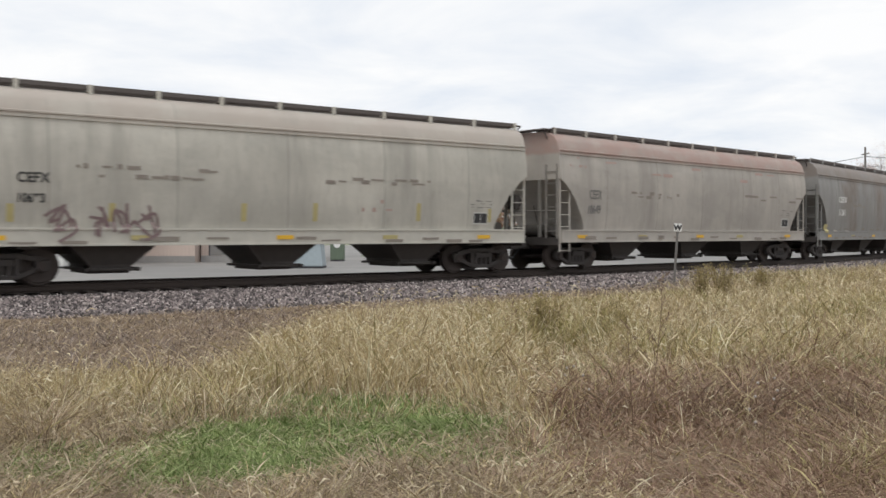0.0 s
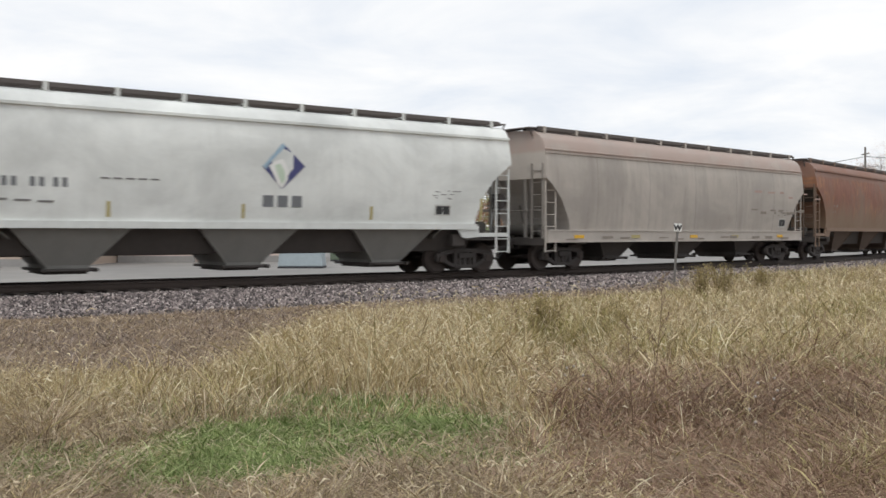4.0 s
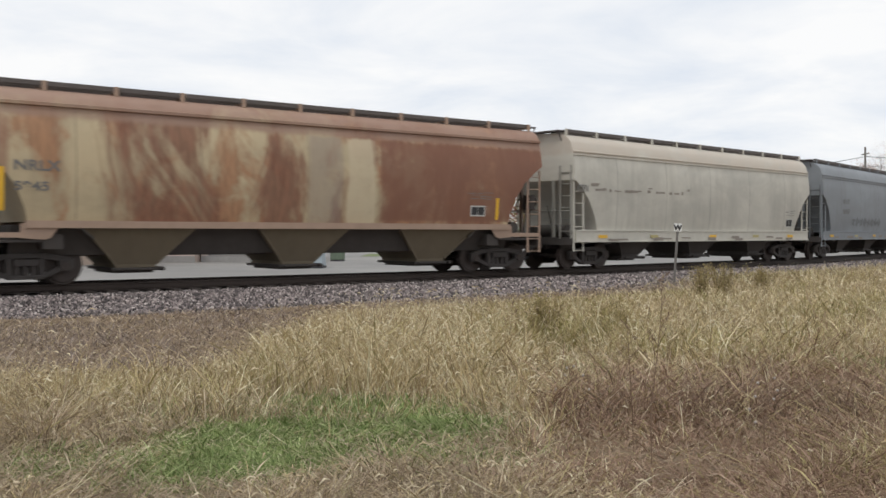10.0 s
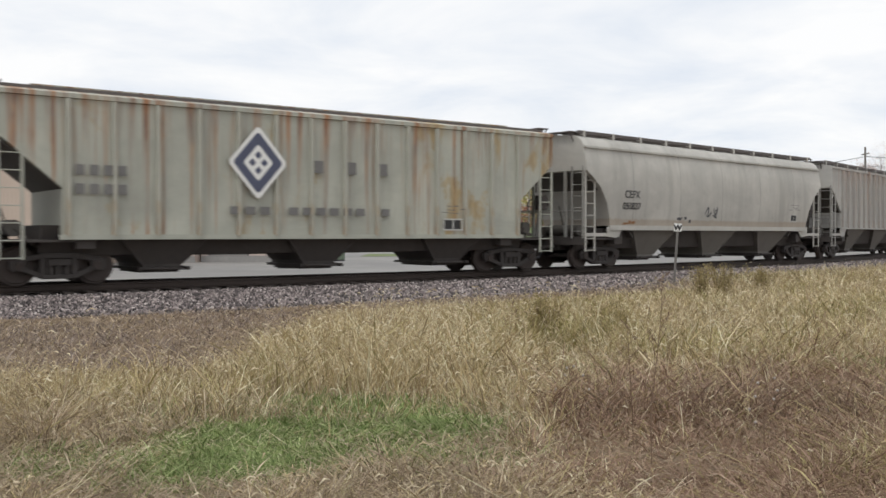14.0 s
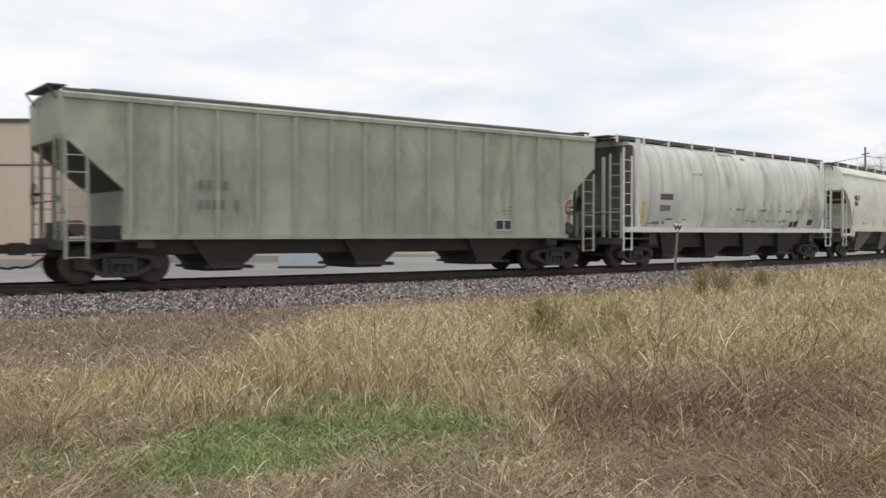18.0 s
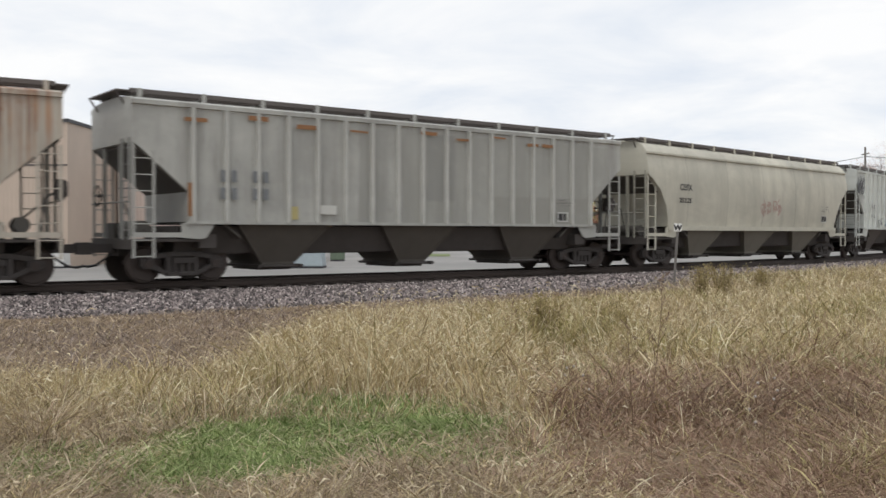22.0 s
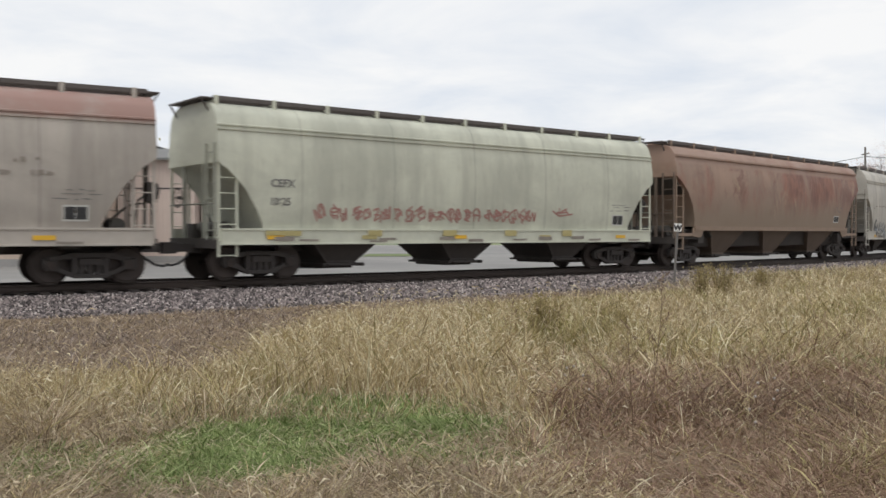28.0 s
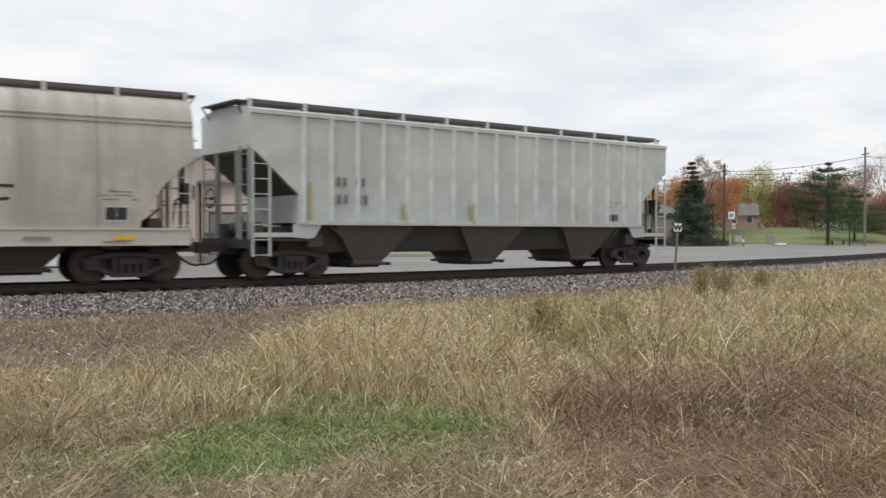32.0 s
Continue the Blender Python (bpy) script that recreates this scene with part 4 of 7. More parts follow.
def emblem(c):
    """A blue leaf-like diamond over a row of grey bars, worn lettering and faded strips."""
    root = CARS[c][0]
    x, z, r = 0.89, 3.03, 0.62
    for name, mat, pts, out in (("emblem", "indigo", ((-1, -0.05), (-0.02, 1), (1, 0.02), (0.45, -0.5), (-0.1, -1)), 0.012),
                                ("emblem_edge", "sky", ((-1, -0.05), (-0.02, 1), (0.1, 0.84), (-0.72, 0.06), (-0.84, -0.16)), 0.016),
                                ("emblem_leaf", "white", ((-0.72, -0.02), (-0.42, 0.2), (-0.05, 0.3), (0.12, 0.05), (0.2, -0.3), (0.16, -0.62), (-0.1, -0.98), (-0.36, -0.72), (-0.5, -0.4)), 0.020),
                                ("emblem_vein", "mint", ((-0.45, 0.02), (-0.18, 0.1), (0.0, -0.2), (0.04, -0.55), (-0.1, -0.8), (-0.26, -0.5)), 0.024)):
        bm = bmesh.new()
        flat_shape(bm, c, [(x + u * r, z + v * r) for u, v in pts], out)
        part(name, bm, M[mat], root)
    for i in range(3):
        patch(c, x - 0.6 + 0.42 * i, x - 0.3 + 0.42 * i, 1.93, 2.24, "worn")
    for i, at_x in enumerate((-6.47, -6.27, -6.07, -5.87, -5.47, -5.27, -4.96, -4.76)):
        patch(c, at_x, at_x + 0.11, 2.31, 2.53, "worn")
    for i in range(3):
        patch(c, -6.3 + 0.5 * i, -5.95 + 0.5 * i, 1.98 - 0.02 * i, 2.03 - 0.02 * i, "faint")
    for i in range(5):
        patch(c, -3.9 + 0.3 * i, -3.68 + 0.3 * i, 2.53, 2.57, "faint")
    for xs, zt in ((-7.35, 2.45), (-3.75, 2.0), (-0.3, 2.0), (3.6, 2.0), (7.55, 2.3)):
        patch(c, xs, xs + 0.09, 1.62, zt, "straw")


def diamond(c):
    """A black and white diamond emblem and rows of bars where the faded name stands."""
    root = CARS[c][0]
    x, z = DIAMOND
    for name, mat, s, out in (("emblem_border", "white", 1.0, 0.075), ("emblem", "navy", 0.84, 0.079), ("emblem_field", "white", 0.50, 0.083)):
        bm = bmesh.new()
        flat_shape(bm, c, [(x + 0.80 * s * u, z + 0.92 * s * v) for u, v in ((-1, 0.06), (-1, -0.06), (-0.07, -1), (0.07, -1), (1, -0.06), (1, 0.06), (0.07, 1), (-0.07, 1))], out)
        part(name, bm, M[mat], root)
    for dx, dz in ((-0.17, 0), (0.17, 0), (0, 0.2), (0, -0.2)):
        bm = bmesh.new()
        flat_shape(bm, c, ((x + dx - 0.1, z + dz), (x + dx, z + dz - 0.11), (x + dx + 0.1, z + dz), (x + dx, z + dz + 0.11)), 0.087)
        part("emblem_petal", bm, M["navy"], root)
    for i in range(3):
        patch(c, x + 1.7 + 1.05 * i, x + 1.98 + 1.05 * i, z - 0.2, z + 0.14, "faint")
    for i in range(12):
        if i not in (3, 10):
            patch(c, x - 0.75 + 0.42 * i, x - 0.47 + 0.42 * i, 1.72, 1.93, "faint")
    for i in range(4):
        patch(c, x - 4.6 + 0.33 * i, x - 4.4 + 0.33 * i, 2.6, 2.85, "faint")
        patch(c, x - 4.6 + 0.33 * i, x - 4.4 + 0.33 * i, 2.15, 2.4, "faint")


DIAMOND = (-2.16, 3.08)
stencil(0, "CEFX", -6.77, -6.08, 2.40, 2.63, 'black')
stencil(0, "10693", -6.79, -6.05, 1.94, 2.15, 'black')
patch(0, -6.98, -6.83, 1.49, 1.90, 'straw', "faded yellow reflective strip")
patch(0, -4.71, -4.56, 1.51, 1.95, 'straw', "faded yellow reflective strip")
patch(0, -1.33, -1.18, 1.54, 2.01, 'straw', "faded yellow reflective strip")
patch(0, 0.77, 0.91, 1.56, 2.06, 'straw', "faded yellow reflective strip")
patch(0, 4.20, 4.34, 1.59, 2.12, 'straw', "faded yellow reflective strip")
patch(0, 6.89, 7.02, 1.58, 2.00, 'straw', "yellow reflective strip")
graffiti(0, -6.05, -3.32, 1.00, 2.01, (), 'plum', 4, 1, 0.07)
smudges(0, -5.69, -1.87, 2.45, 2.94, 'soot', 14, 2)
smudges(0, 1.21, 4.87, 2.59, 2.81, 'soot', 10, 3)
smudges(0, 2.30, 3.26, 1.76, 2.25, 'pink', 4, 4)
stencil(1, "CEFX", -7.08, -6.42, 2.42, 2.74, 'faint')
stencil(1, "10649", -7.18, -6.32, 1.92, 2.22, 'faint')
smudges(1, -4.70, -1.72, 2.50, 2.75, 'soot', 10, 5)
smudges(1, 2.71, 8.26, 2.53, 2.88, 'soot', 6, 6)
smudges(1, -8.12, -7.18, 3.34, 3.95, 'pink', 5, 7)
smudges(1, -6.26, 7.16, 3.20, 3.91, 'pink', 7, 8)
stencil(2, "CEFX", -5.74, -4.56, 2.77, 3.05, 'white')
stencil(2, "11261", -5.74, -4.48, 2.14, 2.43, 'white')
smudges(2, -4.11, -1.54, 2.57, 2.77, 'soot', 7, 9)
smudges(2, 4.65, 7.38, 2.48, 2.66, 'plum', 10, 10)
patch(2, -7.67, -7.18, 1.28, 1.68, 'straw')
smudges(2, -6.44, 3.03, 1.29, 1.53, 'soot', 14, 11)
stencil(3, "CEFX", -6.73, -6.07, 2.49, 2.75, 'black')
stencil(3, "10636", -6.73, -5.99, 1.98, 2.24, 'black')
graffiti(3, -6.19, 7.35, 1.03, 2.40, ('slate', 'navy', 'sky', 'navy'), 'navy', 11, 12, 0.17)
emblem(4)
emblem(9)
smudges(5, 4.38, 8.62, 2.06, 2.31, 'soot', 10, 13)
smudges(5, 4.67, 10.25, 2.72, 3.11, 'pink', 6, 14)
patch(6, 5.01, 5.43, 1.66, 2.00, 'black')
smudges(6, -6.68, -5.92, 2.10, 2.75, 'soot', 6, 15)
graffiti(7, -7.75, -1.69, 0.99, 2.40, ('charcoal', 'slate', 'charcoal'), 'charcoal', 7, 16, 0.2)
graffiti(7, -1.37, 4.95, 1.01, 2.49, ('white', 'white'), 'black', 6, 17, 0.22)
stencil(7, "CEFX", -7.39, -6.56, 2.51, 2.76, 'black')
stencil(8, "CEFX", -6.96, -6.02, 2.93, 3.20, 'black')
stencil(8, "25140", -6.99, -5.92, 2.41, 2.66, 'black')
graffiti(8, -5.35, -0.81, 1.49, 2.42, ('magenta', 'teal', 'magenta'), 'violet', 6, 18, 0.2)
smudges(8, 0.05, 1.59, 2.03, 2.79, 'pink', 6, 19)
stencil(10, "NRLX", -7.46, -6.55, 2.67, 2.91, 'faint')
stencil(10, "5945", -7.46, -6.55, 2.21, 2.42, 'faint')
patch(10, -7.79, -7.65, 1.74, 2.73, 'yellow', "yellow reflective strip")
patch(10, 6.61, 6.73, 1.66, 2.34, 'yellow', "yellow reflective strip")
smudges(11, -7.74, -1.36, 2.65, 2.98, 'soot', 16, 20)
stencil(11, "CEFX", -8.30, -7.74, 2.66, 2.89, 'faint')
bars(12, -5.89, -4.94, 2.71, 2.94, 'faint', '## # #')
bars(12, -5.95, -4.89, 2.21, 2.45, 'faint', '######')
graffiti(12, -4.41, 0.42, 1.59, 2.06, (), 'worn', 8, 61, 0.09)
bars(13, -6.38, -5.08, 2.72, 2.89, 'faint', '#### ##')
stencil(13, "52 66 8", -6.32, -4.60, 2.16, 2.39, 'faint')
diamond(14)
stencil(15, "CEFX", -6.63, -5.74, 2.51, 2.78, 'black')
stencil(15, "050837", -6.73, -5.47, 2.10, 2.35, 'black')
smudges(15, -6.73, -5.94, 1.57, 1.71, 'rust', 3, 22)
graffiti(15, -1.26, -0.33, 1.76, 2.37, (), 'charcoal', 2, 23, 0.05)
smudges(15, -3.24, -2.28, 1.65, 1.86, 'charcoal', 4, 24)
bars(17, -7.59, -6.46, 2.48, 2.73, 'faint', '## ##')
bars(17, -7.59, -6.46, 2.06, 2.32, 'faint', '## ##')
bars(18, -5.57, -4.68, 2.34, 2.58, 'faint', '####')
bars(18, -5.57, -4.39, 1.84, 2.08, 'faint', '#### #')
patch(19, -6.31, -5.15, 1.98, 2.76, 'chalk', "faded pale lettering panel")
patch(19, -6.29, -5.44, 2.49, 2.71, 'brick')
stencil(19, "5500", -6.29, -5.47, 2.08, 2.30, 'black')
patch(19, 4.29, 4.62, 1.53, 1.79, 'black')
patch(19, 4.71, 5.08, 1.53, 1.80, 'black')
smudges(19, -7.03, -4.32, 1.52, 1.86, 'worn', 7, 26)
smudges(19, -1.34, 4.88, 1.46, 2.47, 'soot', 22, 27)
smudges(19, -2.05, 0.33, 4.30, 4.52, 'rust', 5, 28)
smudges(19, -4.01, -3.37, 3.48, 3.65, 'pink', 3, 41)
patch(19, -7.39, -7.26, 1.54, 2.42, 'yellow', "yellow reflective strip")
stencil(20, "NRLX", -7.19, -6.34, 2.94, 3.18, 'black')
stencil(20, "5904", -7.20, -6.44, 2.63, 2.88, 'black')
smudges(20, -5.51, -4.68, 1.71, 1.93, 'faint', 4, 29)
patch(20, -7.35, -7.26, 1.62, 2.53, 'rust')
patch(20, -3.65, -3.56, 1.66, 2.00, 'straw')
patch(20, -1.47, -1.36, 1.67, 2.04, 'straw')
patch(20, 1.22, 1.35, 1.70, 2.09, 'straw')
patch(20, 3.64, 3.78, 1.73, 2.14, 'straw')
patch(20, 7.53, 7.69, 1.77, 3.07, 'straw')
bars(21, -6.01, -4.66, 2.59, 2.87, 'faint', '## ##')
bars(21, -6.01, -4.66, 2.15, 2.43, 'faint', '## ##')
patch(21, -6.73, -6.30, 1.61, 1.81, 'yellow')
smudges(22, -7.1, 6.5, 4.0, 4.3, 'rust', 9, 31)
patch(22, -7.3, -7.1, 1.66, 2.5, 'rust')
bars(22, -6.5, -5.0, 2.55, 2.85, 'worn', '## ##')
bars(22, -6.5, -5.0, 2.1, 2.4, 'worn', '## ##')
patch(22, -3.5, -3.0, 1.75, 2.0, 'chalk')
patch(22, -4.4, -4.2, 1.6, 1.95, 'straw')
stencil(23, "CEFX", -6.70, -5.84, 2.89, 3.12, 'black')
stencil(23, "25125", -6.73, -5.69, 2.42, 2.60, 'black')
graffiti(23, -0.10, 1.78, 1.95, 2.77, (), 'pink', 4, 32, 0.06)
bars(24, -6.33, -5.19, 2.55, 2.78, 'faint', '## ##')
bars(24, -6.33, -5.19, 2.06, 2.25, 'faint', '## ##')
graffiti(24, -8.65, -7.41, 2.99, 4.35, (), 'charcoal', 5, 35, 0.06)
graffiti(24, -4.78, -3.87, 1.59, 2.11, (), 'charcoal', 2, 36, 0.06)
graffiti(24, -3.57, -1.88, 1.64, 2.35, ('sky', 'chalk'), 'worn', 3, 37, 0.11)
graffiti(24, -1.48, -0.99, 1.79, 2.25, (), 'worn', 1, 38, 0.06)
graffiti(24, -0.49, 0.39, 1.54, 2.19, (), 'charcoal', 2, 42, 0.06)
graffiti(24, 2.43, 3.50, 1.54, 1.99, (), 'faint', 3, 52, 0.05)
smudges(25, -8.78, -7.92, 2.55, 2.98, 'chalk', 4, 37)
smudges(25, -8.35, 4.77, 1.62, 2.28, 'moss', 9, 38)
smudges(26, -7.06, -4.46, 2.49, 2.94, 'soot', 6, 39)
smudges(27, 3.75, 6.46, 2.41, 3.09, 'soot', 22, 40)
stencil(28, "CEFX", -7.03, -6.34, 2.46, 2.67, 'faint')
stencil(28, "10625", -7.06, -6.34, 1.98, 2.18, 'faint')
graffiti(28, -5.70, 2.60, 1.54, 2.04, (), 'madder', 22, 43, 0.05)
graffiti(28, 3.47, 4.25, 1.73, 2.13, (), 'madder', 1, 48, 0.05)
patch(28, -7.20, -6.13, 1.16, 1.30, 'straw')
patch(28, -3.98, -3.50, 1.15, 1.32, 'straw')
patch(28, -1.27, -0.72, 1.15, 1.33, 'straw')
patch(28, 1.24, 1.74, 1.15, 1.33, 'straw')
patch(28, 3.83, 4.28, 1.14, 1.34, 'straw')
graffiti(30, -6.98, 1.21, 0.98, 1.98, ('worn', 'faint', 'chalk'), 'worn', 10, 44, 0.1)
stencil(30, "CEFX", -8.78, -7.94, 2.42, 2.62, 'faint')
smudges(30, -7.31, -3.40, 2.53, 2.77, 'soot', 9, 45)
bm = bmesh.new()
for i, pts in enumerate((((0.9, 2.34), (1.6, 2.38), (2.35, 2.1), (3.2, 2.3), (4.3, 2.3)), ((0.95, 2.02), (1.5, 1.98), (2.2, 2.08), (2.55, 1.9), (2.6, 1.45), (2.55, 1.02)), ((2.4, 2.05), (3.2, 1.95), (4.2, 2.02)))):
    ribbon(bm, 31, pts, 0.075, 0.01 + 0.0004 * i)
part("graffiti", bm, M["black"], CARS[31][0], "black sprayed branching lines")
stencil(31, "CEFX", -7.63, -6.98, 2.41, 2.63, 'faint')
stencil(31, "10631", -7.63, -6.90, 1.94, 2.15, 'faint')
smudges(31, -5.07, -2.35, 2.34, 2.76, 'soot', 9, 47)
patch(32, -6.84, -6.74, 1.60, 2.63, 'straw')
patch(32, -3.70, -3.58, 1.63, 2.08, 'straw')
patch(32, -1.07, -0.93, 1.66, 2.13, 'straw')
patch(32, 0.81, 0.97, 1.68, 2.17, 'straw')
patch(32, 3.47, 3.64, 1.70, 2.22, 'straw')
bars(32, -5.98, -4.94, 2.54, 2.79, 'faint', '## ##')
bars(32, -5.97, -4.85, 2.04, 2.31, 'faint', '## ##')
for c in range(len(CARS)):
    root, sig, L, xe, zs, kind, mat = CARS[c]
    rng = random.Random(90 + c)
    # white frames round the stencil panel, a block of small print, worn strips on the deep sills
    back, z, w, h = PANEL[kind]
    x = xe - back
    for a, b, d, e in ((x - 0.04, x + w + 0.04, z - 0.04, z), (x - 0.04, x + w + 0.04, z + h, z + h + 0.04), (x - 0.04, x, z, z + h), (x + w, x + w + 0.04, z, z + h), (x + w * 0.46, x + w * 0.53, z, z + h)):
        patch(c, a, b, d, e, "chalk")
    for k in range(3):
        smudges(c, x - 0.1, x + 0.75, z + 0.48 + 0.10 * k, z + 0.50 + 0.10 * k, "faint", 3, 200 + c * 3 + k)
    if kind == "A":
        for k in range(5):
            xx = -xe + 1.2 + k * 3.4 + rng.uniform(-0.4, 0.4)
            patch(c, xx, xx + 0.5, zs - 0.27, zs - 0.16, "straw" if k % 2 else "yellow")
        smudges(c, -xe + 1, xe - 1, zs - 0.36, zs - 0.22, "soot", 11, 300 + c)
# ---- ties, loose stones, whistle post
def fast_mesh(name, verts, faces, mat):
    """A mesh from numpy arrays; faces all have the same number of corners."""
    me = bpy.data.meshes.new(name)
    n, k = faces.shape
    me.vertices.add(len(verts)), me.loops.add(n * k), me.polygons.add(n)
    me.vertices.foreach_set("co", verts.astype(np.float32).ravel())
    me.loops.foreach_set("vertex_index", faces.astype(np.int32).ravel())
    me.polygons.foreach_set("loop_start", np.arange(0, n * k, k, dtype=np.int32))
    me.update(calc_edges=True)
    me.materials.append(mat)
    return me


def stones():
    rng = np.random.default_rng(5)
    n = 58000
    s = -3 + 62 * rng.random(n) ** 1.35
    lat = -4.1 + 2.9 * rng.random(n) ** 0.72
    base = np.array([[1, 0, 0], [-1, 0, 0], [0, 1, 0], [0, -1, 0], [0, 0, 1], [0, 0, -1]], float)
    tri = np.array([[0, 2, 4], [2, 1, 4], [1, 3, 4], [3, 0, 4], [2, 0, 5], [1, 2, 5], [3, 1, 5], [0, 3, 5]])
    size = (0.02 + 0.024 * rng.random(n)) * (1 + s / 80)
    shape = base[None] * (0.7 + 0.6 * rng.random((n, 6, 1))) + 0.25 * rng.normal(size=(n, 6, 3))
    q, _ = np.linalg.qr(rng.normal(size=(n, 3, 3)))
    shape = np.einsum("nij,nkj->nki", q, shape) * size[:, None, None]
    zb = np.interp(lat, [-4.3, -3.7, -2.9, -1.75, -1.3], [-0.06, 0.03, 0.10, 0.27, 0.29])
    cen = np.array([tuple(beside(a, b)) for a, b in zip(s, lat)])
    cen[:, 2] = zb + size * (0.1 + 0.5 * rng.random(n))
    v = (shape + cen[:, None]).reshape(-1, 3)
    f = (tri[None] + 6 * np.arange(n)[:, None, None]).reshape(-1, 3)
    ob = new("ballast_stones", fast_mesh("ballast_stones", v, f, M["ballast"]))
    tagged(ob, "loose grey and brown crushed ballast stones", "gravel", kind="stuff")


stones()


def tie_mesh(bm):
    box(bm, -0.11, 0.11, -1.29, 1.29, 0.18, 0.372)


TRACK = tagged(new("railway_track"), "single railway track with rusty rails on ties", "railway track")
for ob in [o for o in scene.objects if o.name.split(".")[0] == "rail"]:
    ob.parent = TRACK
    for k in ("label", "category", "group"):
        if k in ob:
            del ob[k]
for i in range(150):
    s = -6 + i * 0.52
    piece("tie", kept("tie", tie_mesh, None, 0.01), M["tie"], TRACK, on_track(s, random.uniform(-0.04, 0.04)))


def plate_mesh(bm):
    box(bm, -0.09, 0.09, -0.17, 0.17, 0.372, 0.385)
    for y in (-0.1, 0.1):
        rod(bm, (0.05, y, 0.38), (0.05, y, 0.41), 0.015, 6)


for i in range(60):
    piece("tie_plate", kept("tie_plate", plate_mesh), M["rail"], TRACK, on_track(-6 + i * 0.52, -0.7535))


def whistle_post():
    p = beside(22.86, -4.1)
    root = tagged(new("whistle_post"), "white square whistle sign on a leaning grey post", "sign post", )
    root.matrix_basis = pose(p.x, p.y, 0, 0, 3.5, -22)
    bm = bmesh.new()
    box(bm, -0.03, 0.03, -0.025, 0.025, -0.2, 2.12)
    box(bm, -0.045, -0.03, -0.03, 0.03, -0.2, 2.12)
    part("post", bm, simple("grey_post", (0.16, 0.15, 0.14), 0.7), root)
    bm = bmesh.new()
    box(bm, -0.125, 0.125, -0.045, -0.03, 1.85, 2.12)
    pl = part("sign_plate", bm, M["white"], root, "white square plate with a black letter", None, 0.004)
    cu = bpy.data.curves.new("letter", "FONT")
    cu.body, cu.size, cu.align_x, cu.extrude = "W", 0.24, "CENTER", 0.002
    cu.offset = 0.014
    cu.materials.append(M["black"])
    ob = new("letter", cu)
    ob.parent = pl
    ob.matrix_basis = pose(0, -0.05, 1.90, 90)
    for z in (1.875, 2.095):
        bm = bmesh.new()
        rod(bm, (0, -0.046, z), (0, -0.055, z), 0.012, 6)
        part("bolt", bm, M["iron"], pl)


whistle_post()
# ---- the yard beyond the track: paving, lawn, buildings, poles, trees
def wall_mat(name, colour):
    m = Nodes(name, 0.6)
    n = m.t.nodes.new("ShaderNodeTexWave")
    n.inputs["Scale"].default_value, n.inputs["Distortion"].default_value = 1.6, 0
    m.t.links.new(m.co, n.inputs["Vector"])
    a = m.noise(0.4, 5)
    col = m.mix(m.ramp(a, 0.3, 0.7), tuple(c * 0.9 for c in colour), colour)
    col = m.mix(m.ramp(m.noise(1, 6, 0.6, (1.5, 1.5, 0.15)), 0.5, 0.8, 0, 0.3), col, tuple(c * 0.6 for c in colour))
    return m.done(col, n.outputs["Fac"], 0.25, 0.02)


TAN, ROSE = wall_mat("tan_siding", (0.53, 0.425, 0.345)), wall_mat("rose_siding", (0.60, 0.49, 0.43))
ROOF = simple("grey_roof", (0.17, 0.17, 0.165), 0.7, 0, 0.2, 1)
DARK = simple("dark_trim", (0.05, 0.05, 0.055), 0.6)
GLASS = simple("dark_glass", (0.03, 0.035, 0.04), 0.15)
POLE_BROWN, POLE_GREY = simple("brown_pole_wood", (0.11, 0.065, 0.045), 0.9, 0, 0.3, 3), simple("grey_pole_wood", (0.20, 0.18, 0.16), 0.9, 0, 0.3, 3)


def lawn_mat():
    m = Nodes("mown_lawn", 0.95)
    w = m.world_co()
    a, b = m.noise(0.15, 5, vec=w), m.noise(6, 6, 0.7, vec=w)
    col = m.mix(m.ramp(a, 0.35, 0.65), (0.125, 0.165, 0.06), (0.185, 0.215, 0.09))
    return m.done(m.mix(m.ramp(b, 0.4, 0.8, 0, 0.5), col, (0.12, 0.14, 0.05)), b, 0.5, 0.05)


M["lawn"] = lawn_mat()


def sheet(name, x0, x1, y0, y1, z, mat, label, category, nx=24, ny=12, rise=False):
    xs, ys = np.linspace(x0, x1, nx), np.linspace(y0, y1, ny)
    v = [(x, y, (ground_z(x, y) + 0.03) if rise else z) for y in ys for x in xs]
    f = [(j * nx + i, j * nx + i + 1, (j + 1) * nx + i + 1, (j + 1) * nx + i) for j in range(ny - 1) for i in range(nx - 1)]
    ob = from_arrays(name, v, f, mat)
    return tagged(ob, label, category, kind="structure")


def yard():
    """Paving from the foot of the ballast out to the far kerb."""
    v, f = [], []
    S = [-60 + i * 6 for i in range(36)]
    for s in S:
        a, b = beside(s, 2.7), beside(s, 2.7)
        v += [(a.x, a.y, LOT), (a.x, max(a.y + 1, 122.2), LOT)]
    f = [(2 * i, 2 * i + 2, 2 * i + 3, 2 * i + 1) for i in range(len(S) - 1)]
    keep = [q for q in f if v[q[1]][1] < 118]
    ob = from_arrays("pavement", v, keep, M["lot"])
    tagged(ob, "pale worn concrete and gravel yard", "paving", kind="structure")


yard()
sheet("lawn", -150, 210, 124.5, 294, 0, M["lawn"], "mown green lawn beyond the yard", "lawn", 60, 30, True)


def kerb():
    bm = bmesh.new()
    box(bm, -150, 210, 122.2, 124.6, LOT - 0.2, LOT + 0.10)
    ob = part("kerb", bm, simple("kerb_concrete", (0.47, 0.46, 0.43), 0.85, 0, 0.15, 1), None)
    tagged(ob, "pale concrete kerb along the lawn", "kerb", kind="structure")


kerb()


